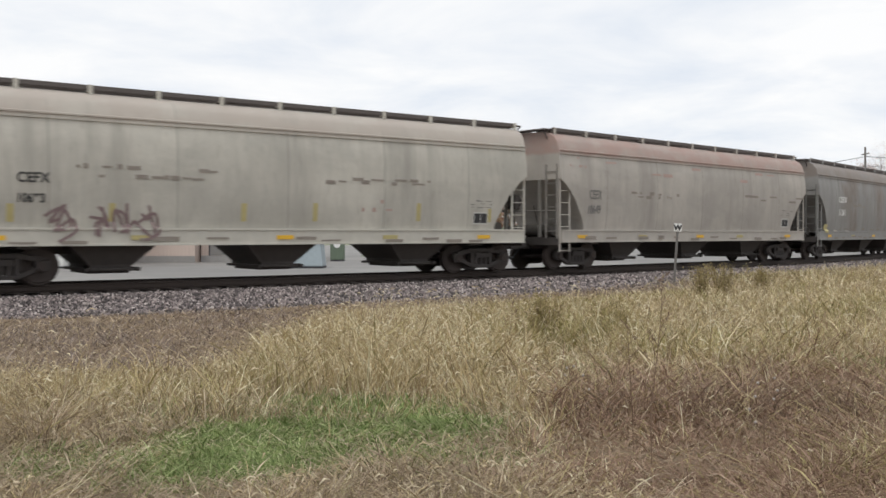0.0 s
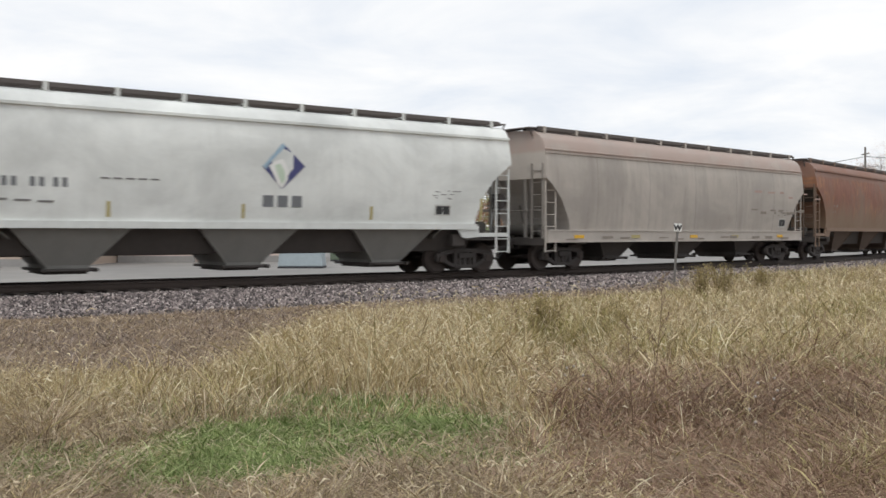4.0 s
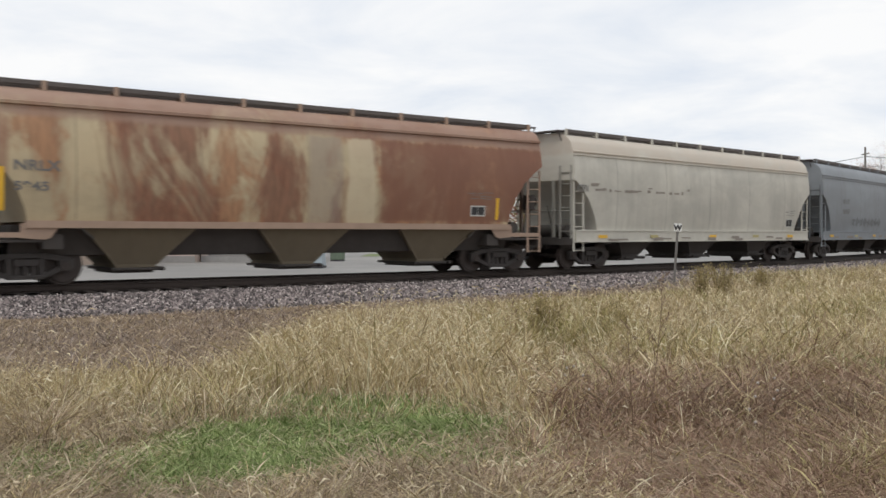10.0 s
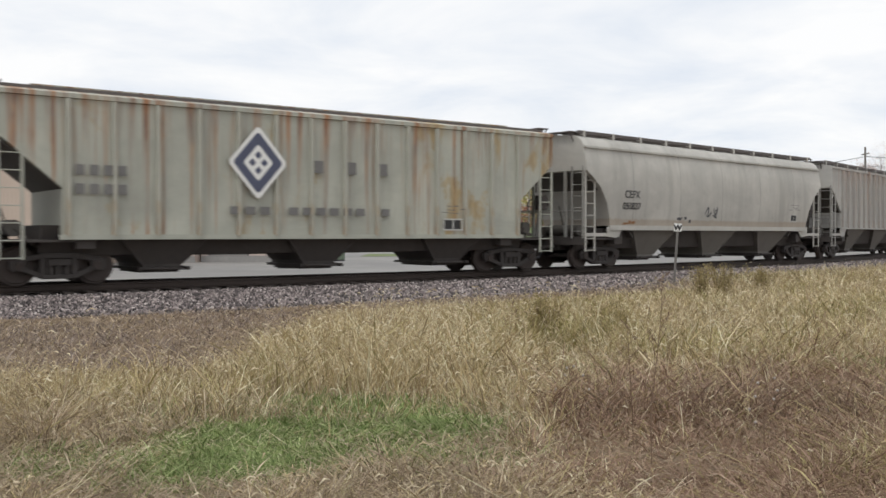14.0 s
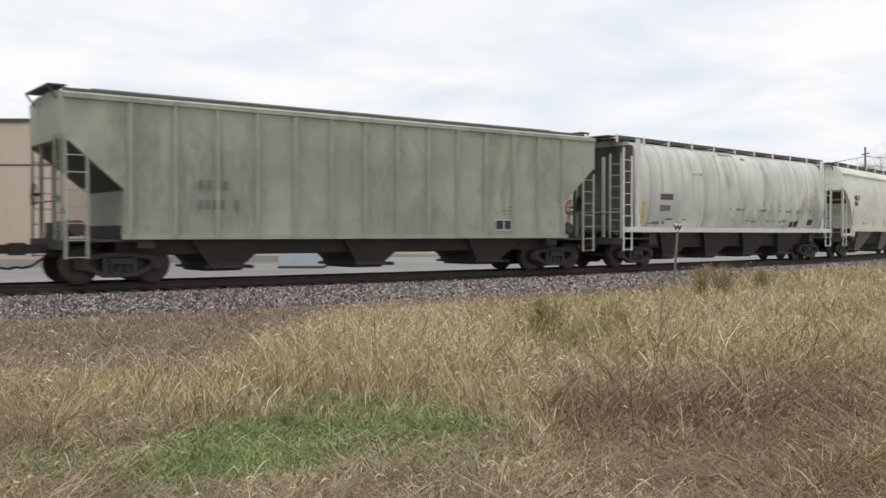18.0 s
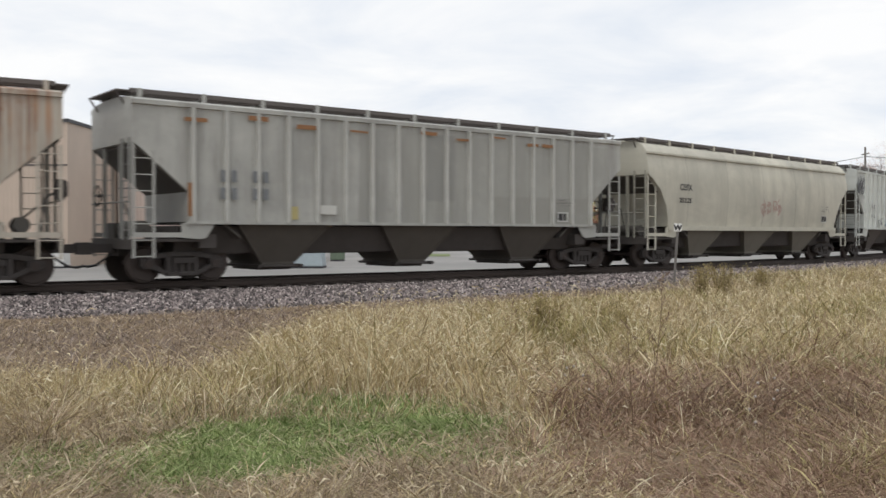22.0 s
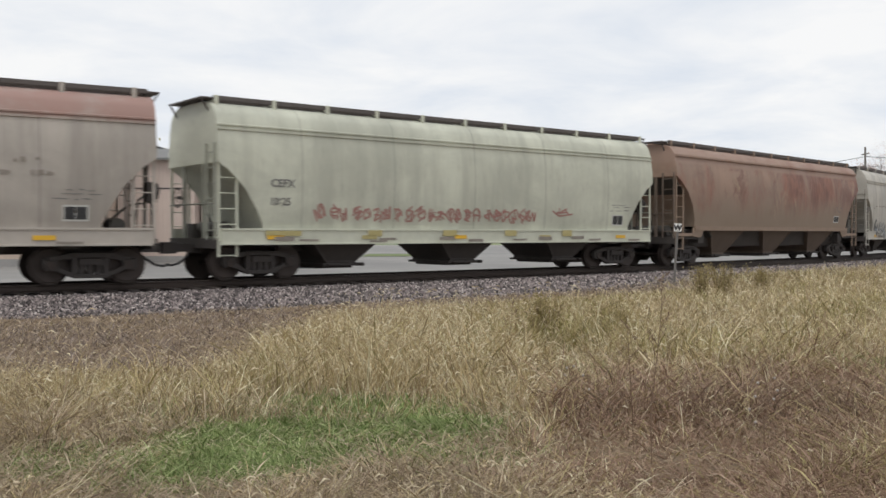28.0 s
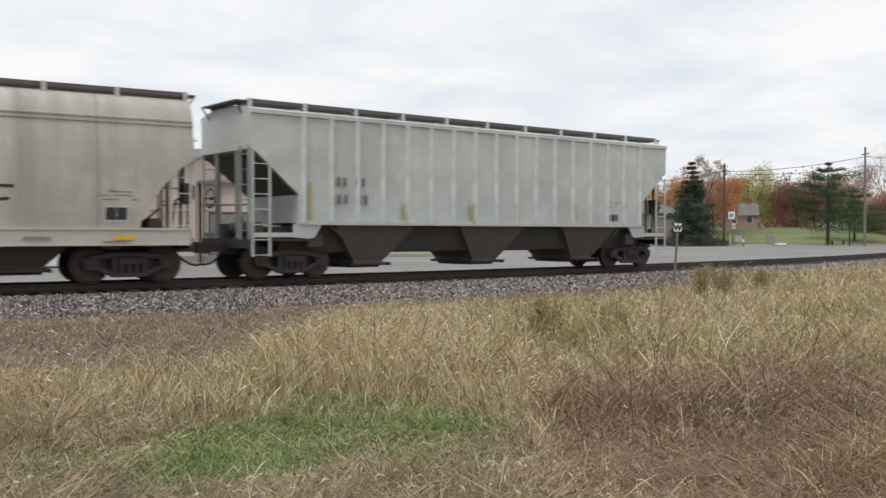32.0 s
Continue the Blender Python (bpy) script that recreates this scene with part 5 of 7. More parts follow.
def lime_patch():
    sheet("verge", -5.6, 0.5, 63.4, 71.3, LOT + 0.02, M["lawn"], "small green grass verge in the yard", "verge", 8, 6)


lime_patch()


def hall(x0, x1, y0, depth, h, wall, label, ridge=0.0, seams=4.0, doors=()):
    """A plain metal building: four walls with thickness, a roof, corner trims, a belt line and doors."""
    root = tagged(new("metal_building"), label, "building")
    root.matrix_basis = pose(x0, y0, LOT)
    w = x1 - x0
    for nm, b in (("wall", (0, w, 0, 0.2)), ("wall", (0, w, depth - 0.2, depth)), ("wall", (0, 0.2, 0.2, depth - 0.2)), ("wall", (w - 0.2, w, 0.2, depth - 0.2))):
        bm = bmesh.new()
        box(bm, *b, 0, h)
        part(nm, bm, wall, root)
    bm = bmesh.new()
    if ridge:
        for a, b in (((-0.4, h), (0, 0)),):
            v = [bm.verts.new(p) for p in ((-0.3, -0.4, h - 0.05), (w + 0.3, -0.4, h - 0.05), (w + 0.3, depth / 2, h + ridge), (-0.3, depth / 2, h + ridge),
                                           (w + 0.3, depth + 0.4, h - 0.05), (-0.3, depth + 0.4, h - 0.05))]
            low = [bm.verts.new(q.co - Vector((0, 0, 0.12))) for q in v]
            for vs in (v, low):
                bm.faces.new((vs[0], vs[1], vs[2], vs[3])), bm.faces.new((vs[3], vs[2], vs[4], vs[5]))
            ring = (0, 1, 2, 4, 5, 3)
            for i in range(6):
                a, b = ring[i], ring[(i + 1) % 6]
                bm.faces.new((v[a], v[b], low[b], low[a]))
    else:
        box(bm, -0.08, w + 0.08, -0.08, depth + 0.08, h, h + 0.16)
    part("roof", bm, ROOF if ridge else DARK, root)
    bm = bmesh.new()
    box(bm, 0, w, -0.03, 0, h * 0.70, h * 0.70 + 0.06)
    part("belt_line", bm, DARK, root)
    bm = bmesh.new()
    box(bm, 0, w, -0.05, 0, 0, 0.35)
    part("plinth", bm, simple("plinth", (0.3, 0.29, 0.28), 0.9), root)
    n = int(w / seams)
    for i in range(n + 1):
        bm = bmesh.new()
        x = min(max(w * i / max(n, 1), 0.05), w - 0.05)
        box(bm, x - 0.05, x + 0.05, -0.025, 0, 0.35, h)
        part("seam", bm, wall, root)
    for x, dw, dh, mt in doors:
        bm = bmesh.new()
        box(bm, x, x + dw, -0.045, 0.0, 0.36, dh)
        d = part("door", bm, mt, root)
        for q in ((x - 0.08, x, 0.35, dh), (x + dw, x + dw + 0.08, 0.35, dh), (x - 0.08, x + dw + 0.08, dh, dh + 0.1)):
            bm = bmesh.new()
            box(bm, q[0], q[1], -0.06, 0, q[2], q[3])
            part("door_frame", bm, DARK, d)
    return root


SHUT = simple("grey_shutter", (0.22, 0.21, 0.20), 0.6)
hall(-60, -17.4, 43.6, 18, 6.7, TAN, "tall flat-roofed tan metal building beside the yard", 0, 5.0, ((37.5, 1.0, 2.3, SHUT),))
hall(-17.3, -13.2, 50.0, 12, 5.6, ROSE, "rose-tan metal shed with a grey roof", 1.0, 2.0)
hall(-13.1, -8.2, 50.9, 9, 4.4, ROSE, "low rose-tan metal annex with a grey door", 0.35, 2.4, ((0.5, 2.0, 2.6, SHUT),))


def brick_mat():
    m = Nodes("red_brick", 0.85)
    n = m.t.nodes.new("ShaderNodeTexBrick")
    for k, v in (("Color1", (0.26, 0.085, 0.06, 1)), ("Color2", (0.20, 0.065, 0.05, 1)), ("Mortar", (0.35, 0.3, 0.27, 1)), ("Scale", 4.0)):
        n.inputs[k].default_value = v
    m.t.links.new(m.co, n.inputs["Vector"])
    return m.done(n.outputs[0], n.outputs["Fac"], 0.3, 0.01)


BRICK = brick_mat()


def house(x, y, w, d, h, ridge, wall, roof, label, turn=0.0, gable_side=True):
    z = ground_z(x, y)
    root = tagged(new("house"), label, "house")
    root.matrix_basis = pose(x, y, z, 0, 0, turn)
    bm = bmesh.new()
    box(bm, -w / 2, w / 2, -d / 2, d / 2, -0.7, h)
    part("wall", bm, wall, root)
    bm = bmesh.new()
    for zz in (0,):
        a = [bm.verts.new(p) for p in ((-w / 2 - 0.3, -d / 2 - 0.4, h - 0.1), (w / 2 + 0.3, -d / 2 - 0.4, h - 0.1), (w / 2 + 0.3, d / 2 + 0.4, h - 0.1), (-w / 2 - 0.3, d / 2 + 0.4, h - 0.1),
                                       (-w / 2 - 0.3, 0, h + ridge), (w / 2 + 0.3, 0, h + ridge))]
        for q in ((0, 1, 5, 4), (2, 3, 4, 5), (1, 2, 5), (3, 0, 4), (3, 2, 1, 0)):
            bm.faces.new([a[i] for i in q])
    rf = part("roof", bm, roof, root)
    bm = bmesh.new()
    box(bm, w * 0.2, w * 0.2 + 0.7, -0.3, 0.3, h + ridge * 0.5, h + ridge + 0.7)
    part("chimney", bm, BRICK, rf)
    n = max(2, int(w / 2.6))
    for i in range(n):
        xx = -w / 2 + w * (i + 0.5) / n
        bm = bmesh.new()
        box(bm, xx - 0.5, xx + 0.5, -d / 2 - 0.06, -d / 2 - 0.01, 0.9, 2.2)
        wi = part("window", bm, M["white"], root)
        bm = bmesh.new()
        box(bm, xx - 0.42, xx + 0.42, -d / 2 - 0.08, -d / 2 - 0.065, 0.98, 2.12)
        part("pane", bm, GLASS, wi)
    return root


house(29.6, 131.0, 7, 6, 4.2, 1.2, BRICK, ROOF, "red brick building behind the conifer", 4)
house(50.0, 158.0, 5.0, 6, 2.3, 2.0, simple("faded_red_wall", (0.33, 0.225, 0.205), 0.8), simple("slate_roof", (0.16, 0.165, 0.17), 0.8), "small faded red house with a grey roof", -14)


def utility_pole(x, y, h, mat, label, arm=True):
    z = ground_z(x, y)
    root = tagged(new("utility_pole"), label, "utility pole")
    root.matrix_basis = pose(x, y, z)
    bm = bmesh.new()
    rod(bm, (0, 0, -0.2), (0, 0, h), 0.19, 10, 0.12)
    part("mast", bm, mat, root, "", 50)
    if arm:
        bm = bmesh.new()
        box(bm, -0.1, 0.1, -1.0, 1.0, h - 0.95, h - 0.83)
        part("crossarm", bm, mat, root)
    for k, zz in enumerate((h - 0.7, h - 1.4, h - 2.4)):
        bm = bmesh.new()
        rod(bm, (0, -0.12, zz), (0, -0.2, zz + 0.12), 0.06, 8)
        part("insulator", bm, simple("insulator_glaze", (0.3, 0.3, 0.3), 0.3), root)
    return root


P1, P2, P3 = (36.2, 121.0), (53.6, 119.4), (75.0, 117.7)
utility_pole(*P1, 10.6, POLE_BROWN, "dark brown wooden utility pole")
utility_pole(*P2, 12.6, POLE_GREY, "tall grey wooden utility pole")
utility_pole(*P3, 13.0, POLE_GREY, "grey wooden utility pole further on")


def wire(a, b, sag, r=0.03):
    bm = bmesh.new()
    a, b = Vector(a), Vector(b)
    pts = [a.lerp(b, i / 10) - Vector((0, 0, sag * 4 * (i / 10) * (1 - i / 10))) for i in range(11)]
    for p, q in zip(pts, pts[1:]):
        rod(bm, p, q, r, 5)
    tagged(part("overhead_wire", bm, M["black"], None), "thin black overhead wire between poles", "wire", "overhead wires")


def wires():
    z1, z2, z3 = (ground_z(*p) for p in (P1, P2, P3))
    for k, (a, b, c, r) in enumerate(((9.6, 11.4, 11.9, 0.038), (9.3, 10.2, 10.9, 0.025), (8.4, 9.7, 10.2, 0.02))):
        wire((*P1, z1 + a), (*P2, z2 + b), 0.45, r)
        wire((*P2, z2 + b), (*P3, z3 + c), 0.5, r)
        wire((2.0, 126.7, 6.5 + 0.4 * k), (*P1, z1 + a), 0.5, r)


wires()


# ---- trees
def leaf_mat(name, a, b, c):
    m = Nodes(name, 0.75)
    r = m.random(True)
    n = m.noise(0.5, 4)
    col = m.mix(m.ramp(r, 0, 1), a, b)
    col = m.mix(m.ramp(n, 0.45, 0.7, 0, 0.7), col, c)
    b = m.t.nodes.new("ShaderNodeBsdfTranslucent")
    s = m.t.nodes.new("ShaderNodeMixShader")
    s.inputs[0].default_value = 0.4
    m.t.links.new(col, b.inputs[0])
    m.t.links.new(m.b.outputs[0], s.inputs[1]), m.t.links.new(b.outputs[0], s.inputs[2])
    m.t.links.new(s.outputs[0], m.t.nodes["Material Output"].inputs[0])
    return m.done(col)


BARK = simple("tree_bark", (0.085, 0.065, 0.05), 0.95, 0, 0.4, 4)
LEAF = {
    "orange": leaf_mat("orange_leaves", (0.528, 0.258, 0.126), (0.696, 0.384, 0.192), (0.432, 0.282, 0.150)),
    "yellow": leaf_mat("yellow_leaves", (0.408, 0.366, 0.138), (0.600, 0.534, 0.222), (0.306, 0.318, 0.132)),
    "red": leaf_mat("red_leaves", (0.285, 0.105, 0.09), (0.40, 0.165, 0.135), (0.32, 0.185, 0.135)),
    "russet": leaf_mat("russet_leaves", (0.345, 0.21, 0.155), (0.46, 0.30, 0.21), (0.30, 0.23, 0.165)),
    "rose": leaf_mat("rosy_leaves", (0.414, 0.270, 0.234), (0.540, 0.387, 0.333), (0.360, 0.252, 0.216)),
    "blue_spruce": leaf_mat("blue_spruce_needles", (0.072, 0.095, 0.072), (0.124, 0.153, 0.118), (0.098, 0.124, 0.095)),
    "pine": leaf_mat("pine_needles", (0.058, 0.092, 0.046), (0.109, 0.151, 0.075), (0.084, 0.125, 0.058)),
    "spruce": leaf_mat("spruce_needles", (0.051, 0.077, 0.048), (0.094, 0.124, 0.073), (0.077, 0.103, 0.064)),
    "weed": leaf_mat("drying_weed_leaves", (0.264, 0.216, 0.102), (0.396, 0.324, 0.156), (0.288, 0.204, 0.102)),
    "olive": leaf_mat("olive_leaves", (0.204, 0.216, 0.084), (0.324, 0.324, 0.132), (0.240, 0.204, 0.096)),
}


def leaves(centres, sizes, spread, per, leaf, rng, flat=0.0):
    """Small four-cornered leaves strewn round the clump centres."""
    n = len(centres) * per
    c = np.repeat(centres, per, 0) + rng.normal(size=(n, 3)) * np.repeat(sizes, per)[:, None] * spread
    d = rng.normal(size=(n, 3)); d[:, 2] *= 1 - flat
    d /= np.linalg.norm(d, axis=1)[:, None]
    e = np.cross(d, rng.normal(size=(n, 3))); e /= np.linalg.norm(e, axis=1)[:, None]
    w = leaf * (0.6 + 0.8 * rng.random(n))[:, None]
    v = np.stack([c - d * w, c + e * w * 0.55, c + d * w, c - e * w * 0.55], 1).reshape(-1, 3)
    return v, np.arange(4 * n).reshape(-1, 4)


def broadleaf(x, y, h, r, kind, label, clumps=60, per=40, leaf=0.2, bare=0.25, seed=1, name="tree", twig=0.012):
    """Trunk and forking limbs; leaf clumps sit round the ends of the limbs."""
    rng = np.random.default_rng(seed)
    z = ground_z(x, y)
    root = tagged(new(name), label, "tree")
    root.matrix_basis = pose(x, y, z)
    bm = bmesh.new()
    rod(bm, (0, 0, -0.2), (0, 0, h * 0.45), 0.035 * h ** 0.9 * 0.6, 8, 0.02 * h * 0.6)
    tips = []

    def grow(p, d, length, rad, depth):
        q = p + d * length
        rod(bm, p, q, rad, 5, rad * 0.6)
        if depth == 0:
            tips.append(q)
            return
        for k in range(3 if depth > 1 else 2):
            nd = (d + Vector(rng.normal(size=3)) * 0.45 + Vector((0, 0, 0.18))).normalized()
            grow(q, nd, length * (0.62 + 0.2 * rng.random()), rad * 0.55, depth - 1)
    for k in range(5):
        a = k * 1.257 + rng.random()
        d = Vector((math.cos(a) * r / h * 1.5, math.sin(a) * r / h * 1.5, 0.75)).normalized()
        grow(Vector((0, 0, h * (0.22 + 0.05 * k))), d, h * 0.24, twig * h, 3)
    part("trunk", bm, BARK, root, "", 60)
    if clumps:
        pts = np.array([tuple(t) for t in tips])
        pick = pts[rng.integers(0, len(pts), clumps)] + rng.normal(size=(clumps, 3)) * r * 0.14
        low = np.array([[rng.normal() * r * 0.55, rng.normal() * r * 0.55, h * (0.28 + 0.5 * rng.random())] for _ in range(clumps // 2)])
        cen = np.vstack([pick, low])
        v, f = leaves(cen, np.full(len(cen), r * 0.14), 1.0, per, leaf, rng)
        v[:, 2] = np.maximum(v[:, 2], 0.4)
        ob = new("crown", fast_mesh("crown", v, f, LEAF[kind]))
        ob.parent = root
    return root


def pine(x, y, h, r, label, tiers=9, kind="pine", seed=2, droop=0.0, base=0.12, per=55, leaf=0.19, arms=6):
    """A conifer: straight trunk, whorls of level boughs, tufts along each bough."""
    rng = np.random.default_rng(seed)
    z = ground_z(x, y)
    root = tagged(new("pine_tree"), label, "tree")
    root.matrix_basis = pose(x, y, z)
    bm = bmesh.new()
    rod(bm, (0, 0, -0.2), (0, 0, h * 0.97), 0.026 * h, 8, 0.02)
    cen, siz = [], []
    for t in range(tiers):
        f = t / (tiers - 1)
        zt = h * (base + (0.97 - base) * f)
        reach = r * (1 - f) ** (0.7 if droop > 0.1 else 0.55) * (0.5 + 0.8 * rng.random()) + 0.2
        for k in range(arms if f < 0.8 else 4):
            a = k * 6.283 / arms + rng.random() * 1.3 + t * 0.7
            ln = reach * (0.6 + 0.55 * rng.random())
            tip = Vector((math.cos(a) * ln, math.sin(a) * ln, zt + (0.10 + 0.15 * f - droop) * ln))
            rod(bm, (0, 0, zt), tip, 0.05, 5, 0.015)
            m = max(3, int(ln * 2.2))
            for j in range(m):
                g = 0.25 + 0.75 * (j + 0.5) / m
                cen.append(tuple(Vector((0, 0, zt)).lerp(tip, g))), siz.append((0.22 + 0.09 * ln * (1 - abs(g - 0.6))) * (1.0 if f < 0.75 else 0.6))
    part("trunk", bm, BARK, root, "", 60)
    cen, siz = np.array(cen), np.array(siz)
    v, f = leaves(cen, siz, 1.0, per, leaf, rng, 0.4)
    v[:, 2] = cen.repeat(per * 4, 0)[:, 2] + (v[:, 2] - cen.repeat(per * 4, 0)[:, 2]) * 0.55
    ob = new("crown", fast_mesh("crown", v, f, LEAF[kind]))
    ob.parent = root
    return root


pine(32.8, 124.0, 11.2, 3.9, "tall dense dark green spruce at the lawn's edge", 18, "spruce", 3, 0.22, 0.03, 90, 0.115, 7)
pine(31.2, 118.6, 6.6, 3.3, "low blue-green spruce in front of a taller one", 13, "blue_spruce", 4, 0.15, 0.03, 90, 0.105, 7)
pine(50.3, 122.8, 11.0, 6.3, "tall green pine with tiers of level boughs", 8, "pine", 7, -0.02, 0.30, 120, 0.10, 4)
pine(60.0, 137.0, 7.4, 5.2, "green pine behind the utility pole", 7, "pine", 9, 0.02, 0.2, 100, 0.11, 4)
broadleaf(39.6, 141.0, 11.6, 1.7, "rose", "thin rosy tree losing its leaves", 46, 60, 0.10, seed=11, twig=0.007)
broadleaf(42.3, 147.0, 8.2, 3.7, "orange", "orange autumn maple on the lawn", 120, 110, 0.12, seed=12)
broadleaf(39.0, 153.0, 8.0, 4.0, "orange", "orange autumn maple on the lawn", 100, 100, 0.12, seed=19)
broadleaf(50.0, 178.0, 7.0, 4.6, "olive", "olive-green autumn tree behind the lawn", 120, 110, 0.125, seed=13)
broadleaf(55.5, 168.0, 9.4, 3.6, "yellow", "yellow-green autumn tree behind the lawn", 90, 90, 0.125, seed=14)
broadleaf(56.5, 174.0, 7.6, 4.4, "yellow", "yellow-green autumn tree behind the lawn", 110, 100, 0.125, seed=22)
broadleaf(62.5, 166.0, 7.6, 4.6, "red", "dark red autumn maple behind the lawn", 120, 110, 0.125, seed=15)
broadleaf(68.0, 172.0, 8.6, 4.8, "russet", "russet autumn tree behind the lawn", 120, 110, 0.125, seed=16)
broadleaf(70.0, 160.0, 9.6, 4.6, "rose", "rosy brown autumn tree behind the lawn", 90, 80, 0.11, seed=23)
broadleaf(72.0, 148.0, 7.6, 4.4, "red", "dark red autumn maple behind the lawn", 130, 110, 0.12, seed=17)
broadleaf(74.5, 158.0, 14.0, 3.2, "rose", "nearly bare tree with a few rosy leaves", 40, 40, 0.07, seed=18, twig=0.006)
broadleaf(-19.5, 70.147, 7.4, 2.6, "yellow", "yellowing tree behind the shed", 60, 40, 0.2, seed=21)


def far_woods():
    """The wooded skyline all round, far behind everything else."""
    rng = np.random.default_rng(31)
    for kind, n0 in (("russet", 150), ("olive", 120), ("yellow", 90), ("orange", 60)):
        cen = []
        for _ in range(n0):
            a = rng.uniform(-1.15, 1.15)
            d = rng.uniform(187, 260)
            x, y = math.sin(a) * d * 1.1, math.cos(a) * d
            y = max(y, 181)
            h = rng.uniform(6, 11)
            g = ground_z(x, y)
            for _k in range(16):
                u = rng.random()
                cen.append((x + rng.normal() * 2.6 * (1.1 - u), y + rng.normal() * 2.0, g + 0.5 + h * u))
        cen = np.array(cen)
        v, f = leaves(cen, np.full(len(cen), 1.0), 1.0, 26, 0.3, rng)
        ob = new("far_woods", fast_mesh("far_woods", v, f, LEAF[kind]))
        tagged(ob, "distant autumn woodland along the horizon", "woods", kind="stuff")


far_woods()


def shrub_belt():
    """Low autumn growth that closes the view under the crowns."""
    rng = np.random.default_rng(41)
    for kind in ("russet", "olive", "red"):
        x = rng.uniform(-120, 170, 420)
        y = 179 + 10 * rng.random(420)
        cen = np.stack([x, y, np.array([ground_z(a, b) for a, b in zip(x, y)]) + 4.2 * rng.random(420) ** 1.3], 1)
        v, f = leaves(cen, np.full(420, 1.1), 1.0, 60, 0.24, rng)
        ob = new("shrub_belt", fast_mesh("shrub_belt", v, f, LEAF[kind]))
        tagged(ob, "belt of low autumn shrubs behind the lawn", "shrubs", kind="stuff")


shrub_belt()


# ---- small things in the yard
def utility_box(x, y, w, d, h, mat, name, label, taper=0.1):
    root = tagged(new(name), label, name.replace("_", " "))
    root.matrix_basis = pose(x, y, LOT)
    bm = bmesh.new()
    a = [(-w / 2, -d / 2), (w / 2, -d / 2), (w / 2, d / 2), (-w / 2, d / 2)]
    lo = [bm.verts.new((p, q, 0.08)) for p, q in a]
    hi = [bm.verts.new((p * (1 - taper), q * (1 - taper), h)) for p, q in a]
    for i in range(4):
        bm.faces.new((lo[i], lo[(i + 1) % 4], hi[(i + 1) % 4], hi[i]))
    bm.faces.new(lo[::-1]), bm.faces.new(hi)
    part("case", bm, mat, root, "", None, 0.03)
    bm = bmesh.new()
    box(bm, -w * 0.5, w * 0.5, -d * 0.5, d * 0.5, 0, 0.08)
    part("foot", bm, DARK, root)
    bm = bmesh.new()
    box(bm, -w * 0.48, w * 0.48, -d * 0.48, d * 0.48, h, h + 0.05)
    part("lid", bm, mat, root)
    return root


utility_box(-6.3, 42.088, 2.0, 1.3, 1.1, simple("pale_blue_paint", (0.36, 0.42, 0.45), 0.5), "metal_bin", "pale blue-grey metal bin in the yard")
g = utility_box(-5.9, 52.61, 0.75, 0.7, 1.2, simple("green_paint", (0.13, 0.17, 0.12), 0.5), "utility_cabinet", "green utility cabinet with a white disc", 0.0)
bm = bmesh.new()
rod(bm, (0, -0.38, 0.95), (0, -0.36, 0.95), 0.2, 14)
part("disc", bm, M["white"], g)
utility_box(-17.2, 41.862, 0.9, 0.8, 1.0, simple("pale_plastic", (0.66, 0.66, 0.64), 0.5), "storage_tank", "white plastic tank beside the tan building", 0.05)
utility_box(43.6, 121.29, 1.3, 0.9, 0.35, M["white"], "concrete_block", "white painted concrete block", 0.1)
utility_box(45.2, 129.55, 1.0, 0.8, 1.5, simple("grey_stone", (0.33, 0.33, 0.32), 0.8), "stone_marker", "tall grey stone marker on the lawn", 0.05)
utility_box(42.6, 135.2, 1.5, 0.9, 1.3, simple("pale_stone", (0.45, 0.45, 0.43), 0.8), "stone_marker", "pale stone marker on the lawn", 0.15)
utility_box(50.2, 144.82, 1.6, 0.9, 1.1, simple("pale_stone", (0.45, 0.45, 0.43), 0.8), "stone_marker", "pale stone marker on the lawn", 0.15)
utility_box(47.5, 151.61, 1.4, 0.9, 1.1, simple("pale_stone", (0.45, 0.45, 0.43), 0.8), "stone_marker", "pale stone marker on the lawn", 0.15)


def post(x, y, h, r, bands, name, label):
    z = max(ground_z(x, y), LOT)
    root = tagged(new(name), label, name.replace("_", " "))
    root.matrix_basis = pose(x, y, z)
    z0 = -0.1
    for zz, mat in bands:
        bm = bmesh.new()
        rod(bm, (0, 0, z0), (0, 0, zz * h), r, 10)
        part("band", bm, mat, root, "", 50)
        z0 = zz * h
    bm = bmesh.new()
    rod(bm, (0, 0, h), (0, 0, h + r * 0.5), r * 0.98, 10, r * 0.4)
    part("cap", bm, bands[-1][1], root)


RED = simple("red_band", (0.32, 0.05, 0.04), 0.6)
post(36.8, 120.38, 1.5, 0.1, ((1.0, simple("cream_post", (0.55, 0.5, 0.36), 0.6)),), "bollard", "cream bollard beside the utility pole")
post(38.4, 120.15, 1.3, 0.1, ((0.35, RED), (0.7, M["white"]), (1.0, RED)), "bollard", "red and white banded bollard")
post(32.6, 123.32, 2.6, 0.06, ((1.0, simple("pale_post", (0.4, 0.4, 0.36), 0.6)),), "sign_pole", "thin pale pole at the lawn's edge")
post(-13.8, 52.044, 1.3, 0.05, ((1.0, DARK),), "steel_post", "thin dark steel post in the yard")
post(-11.2, 52.044, 1.5, 0.06, ((1.0, DARK),), "steel_post", "thin dark steel post in the yard")
post(52.4, 121.06, 3.2, 0.09, ((1.0, DARK),), "steel_post", "dark post beside the grey utility pole")


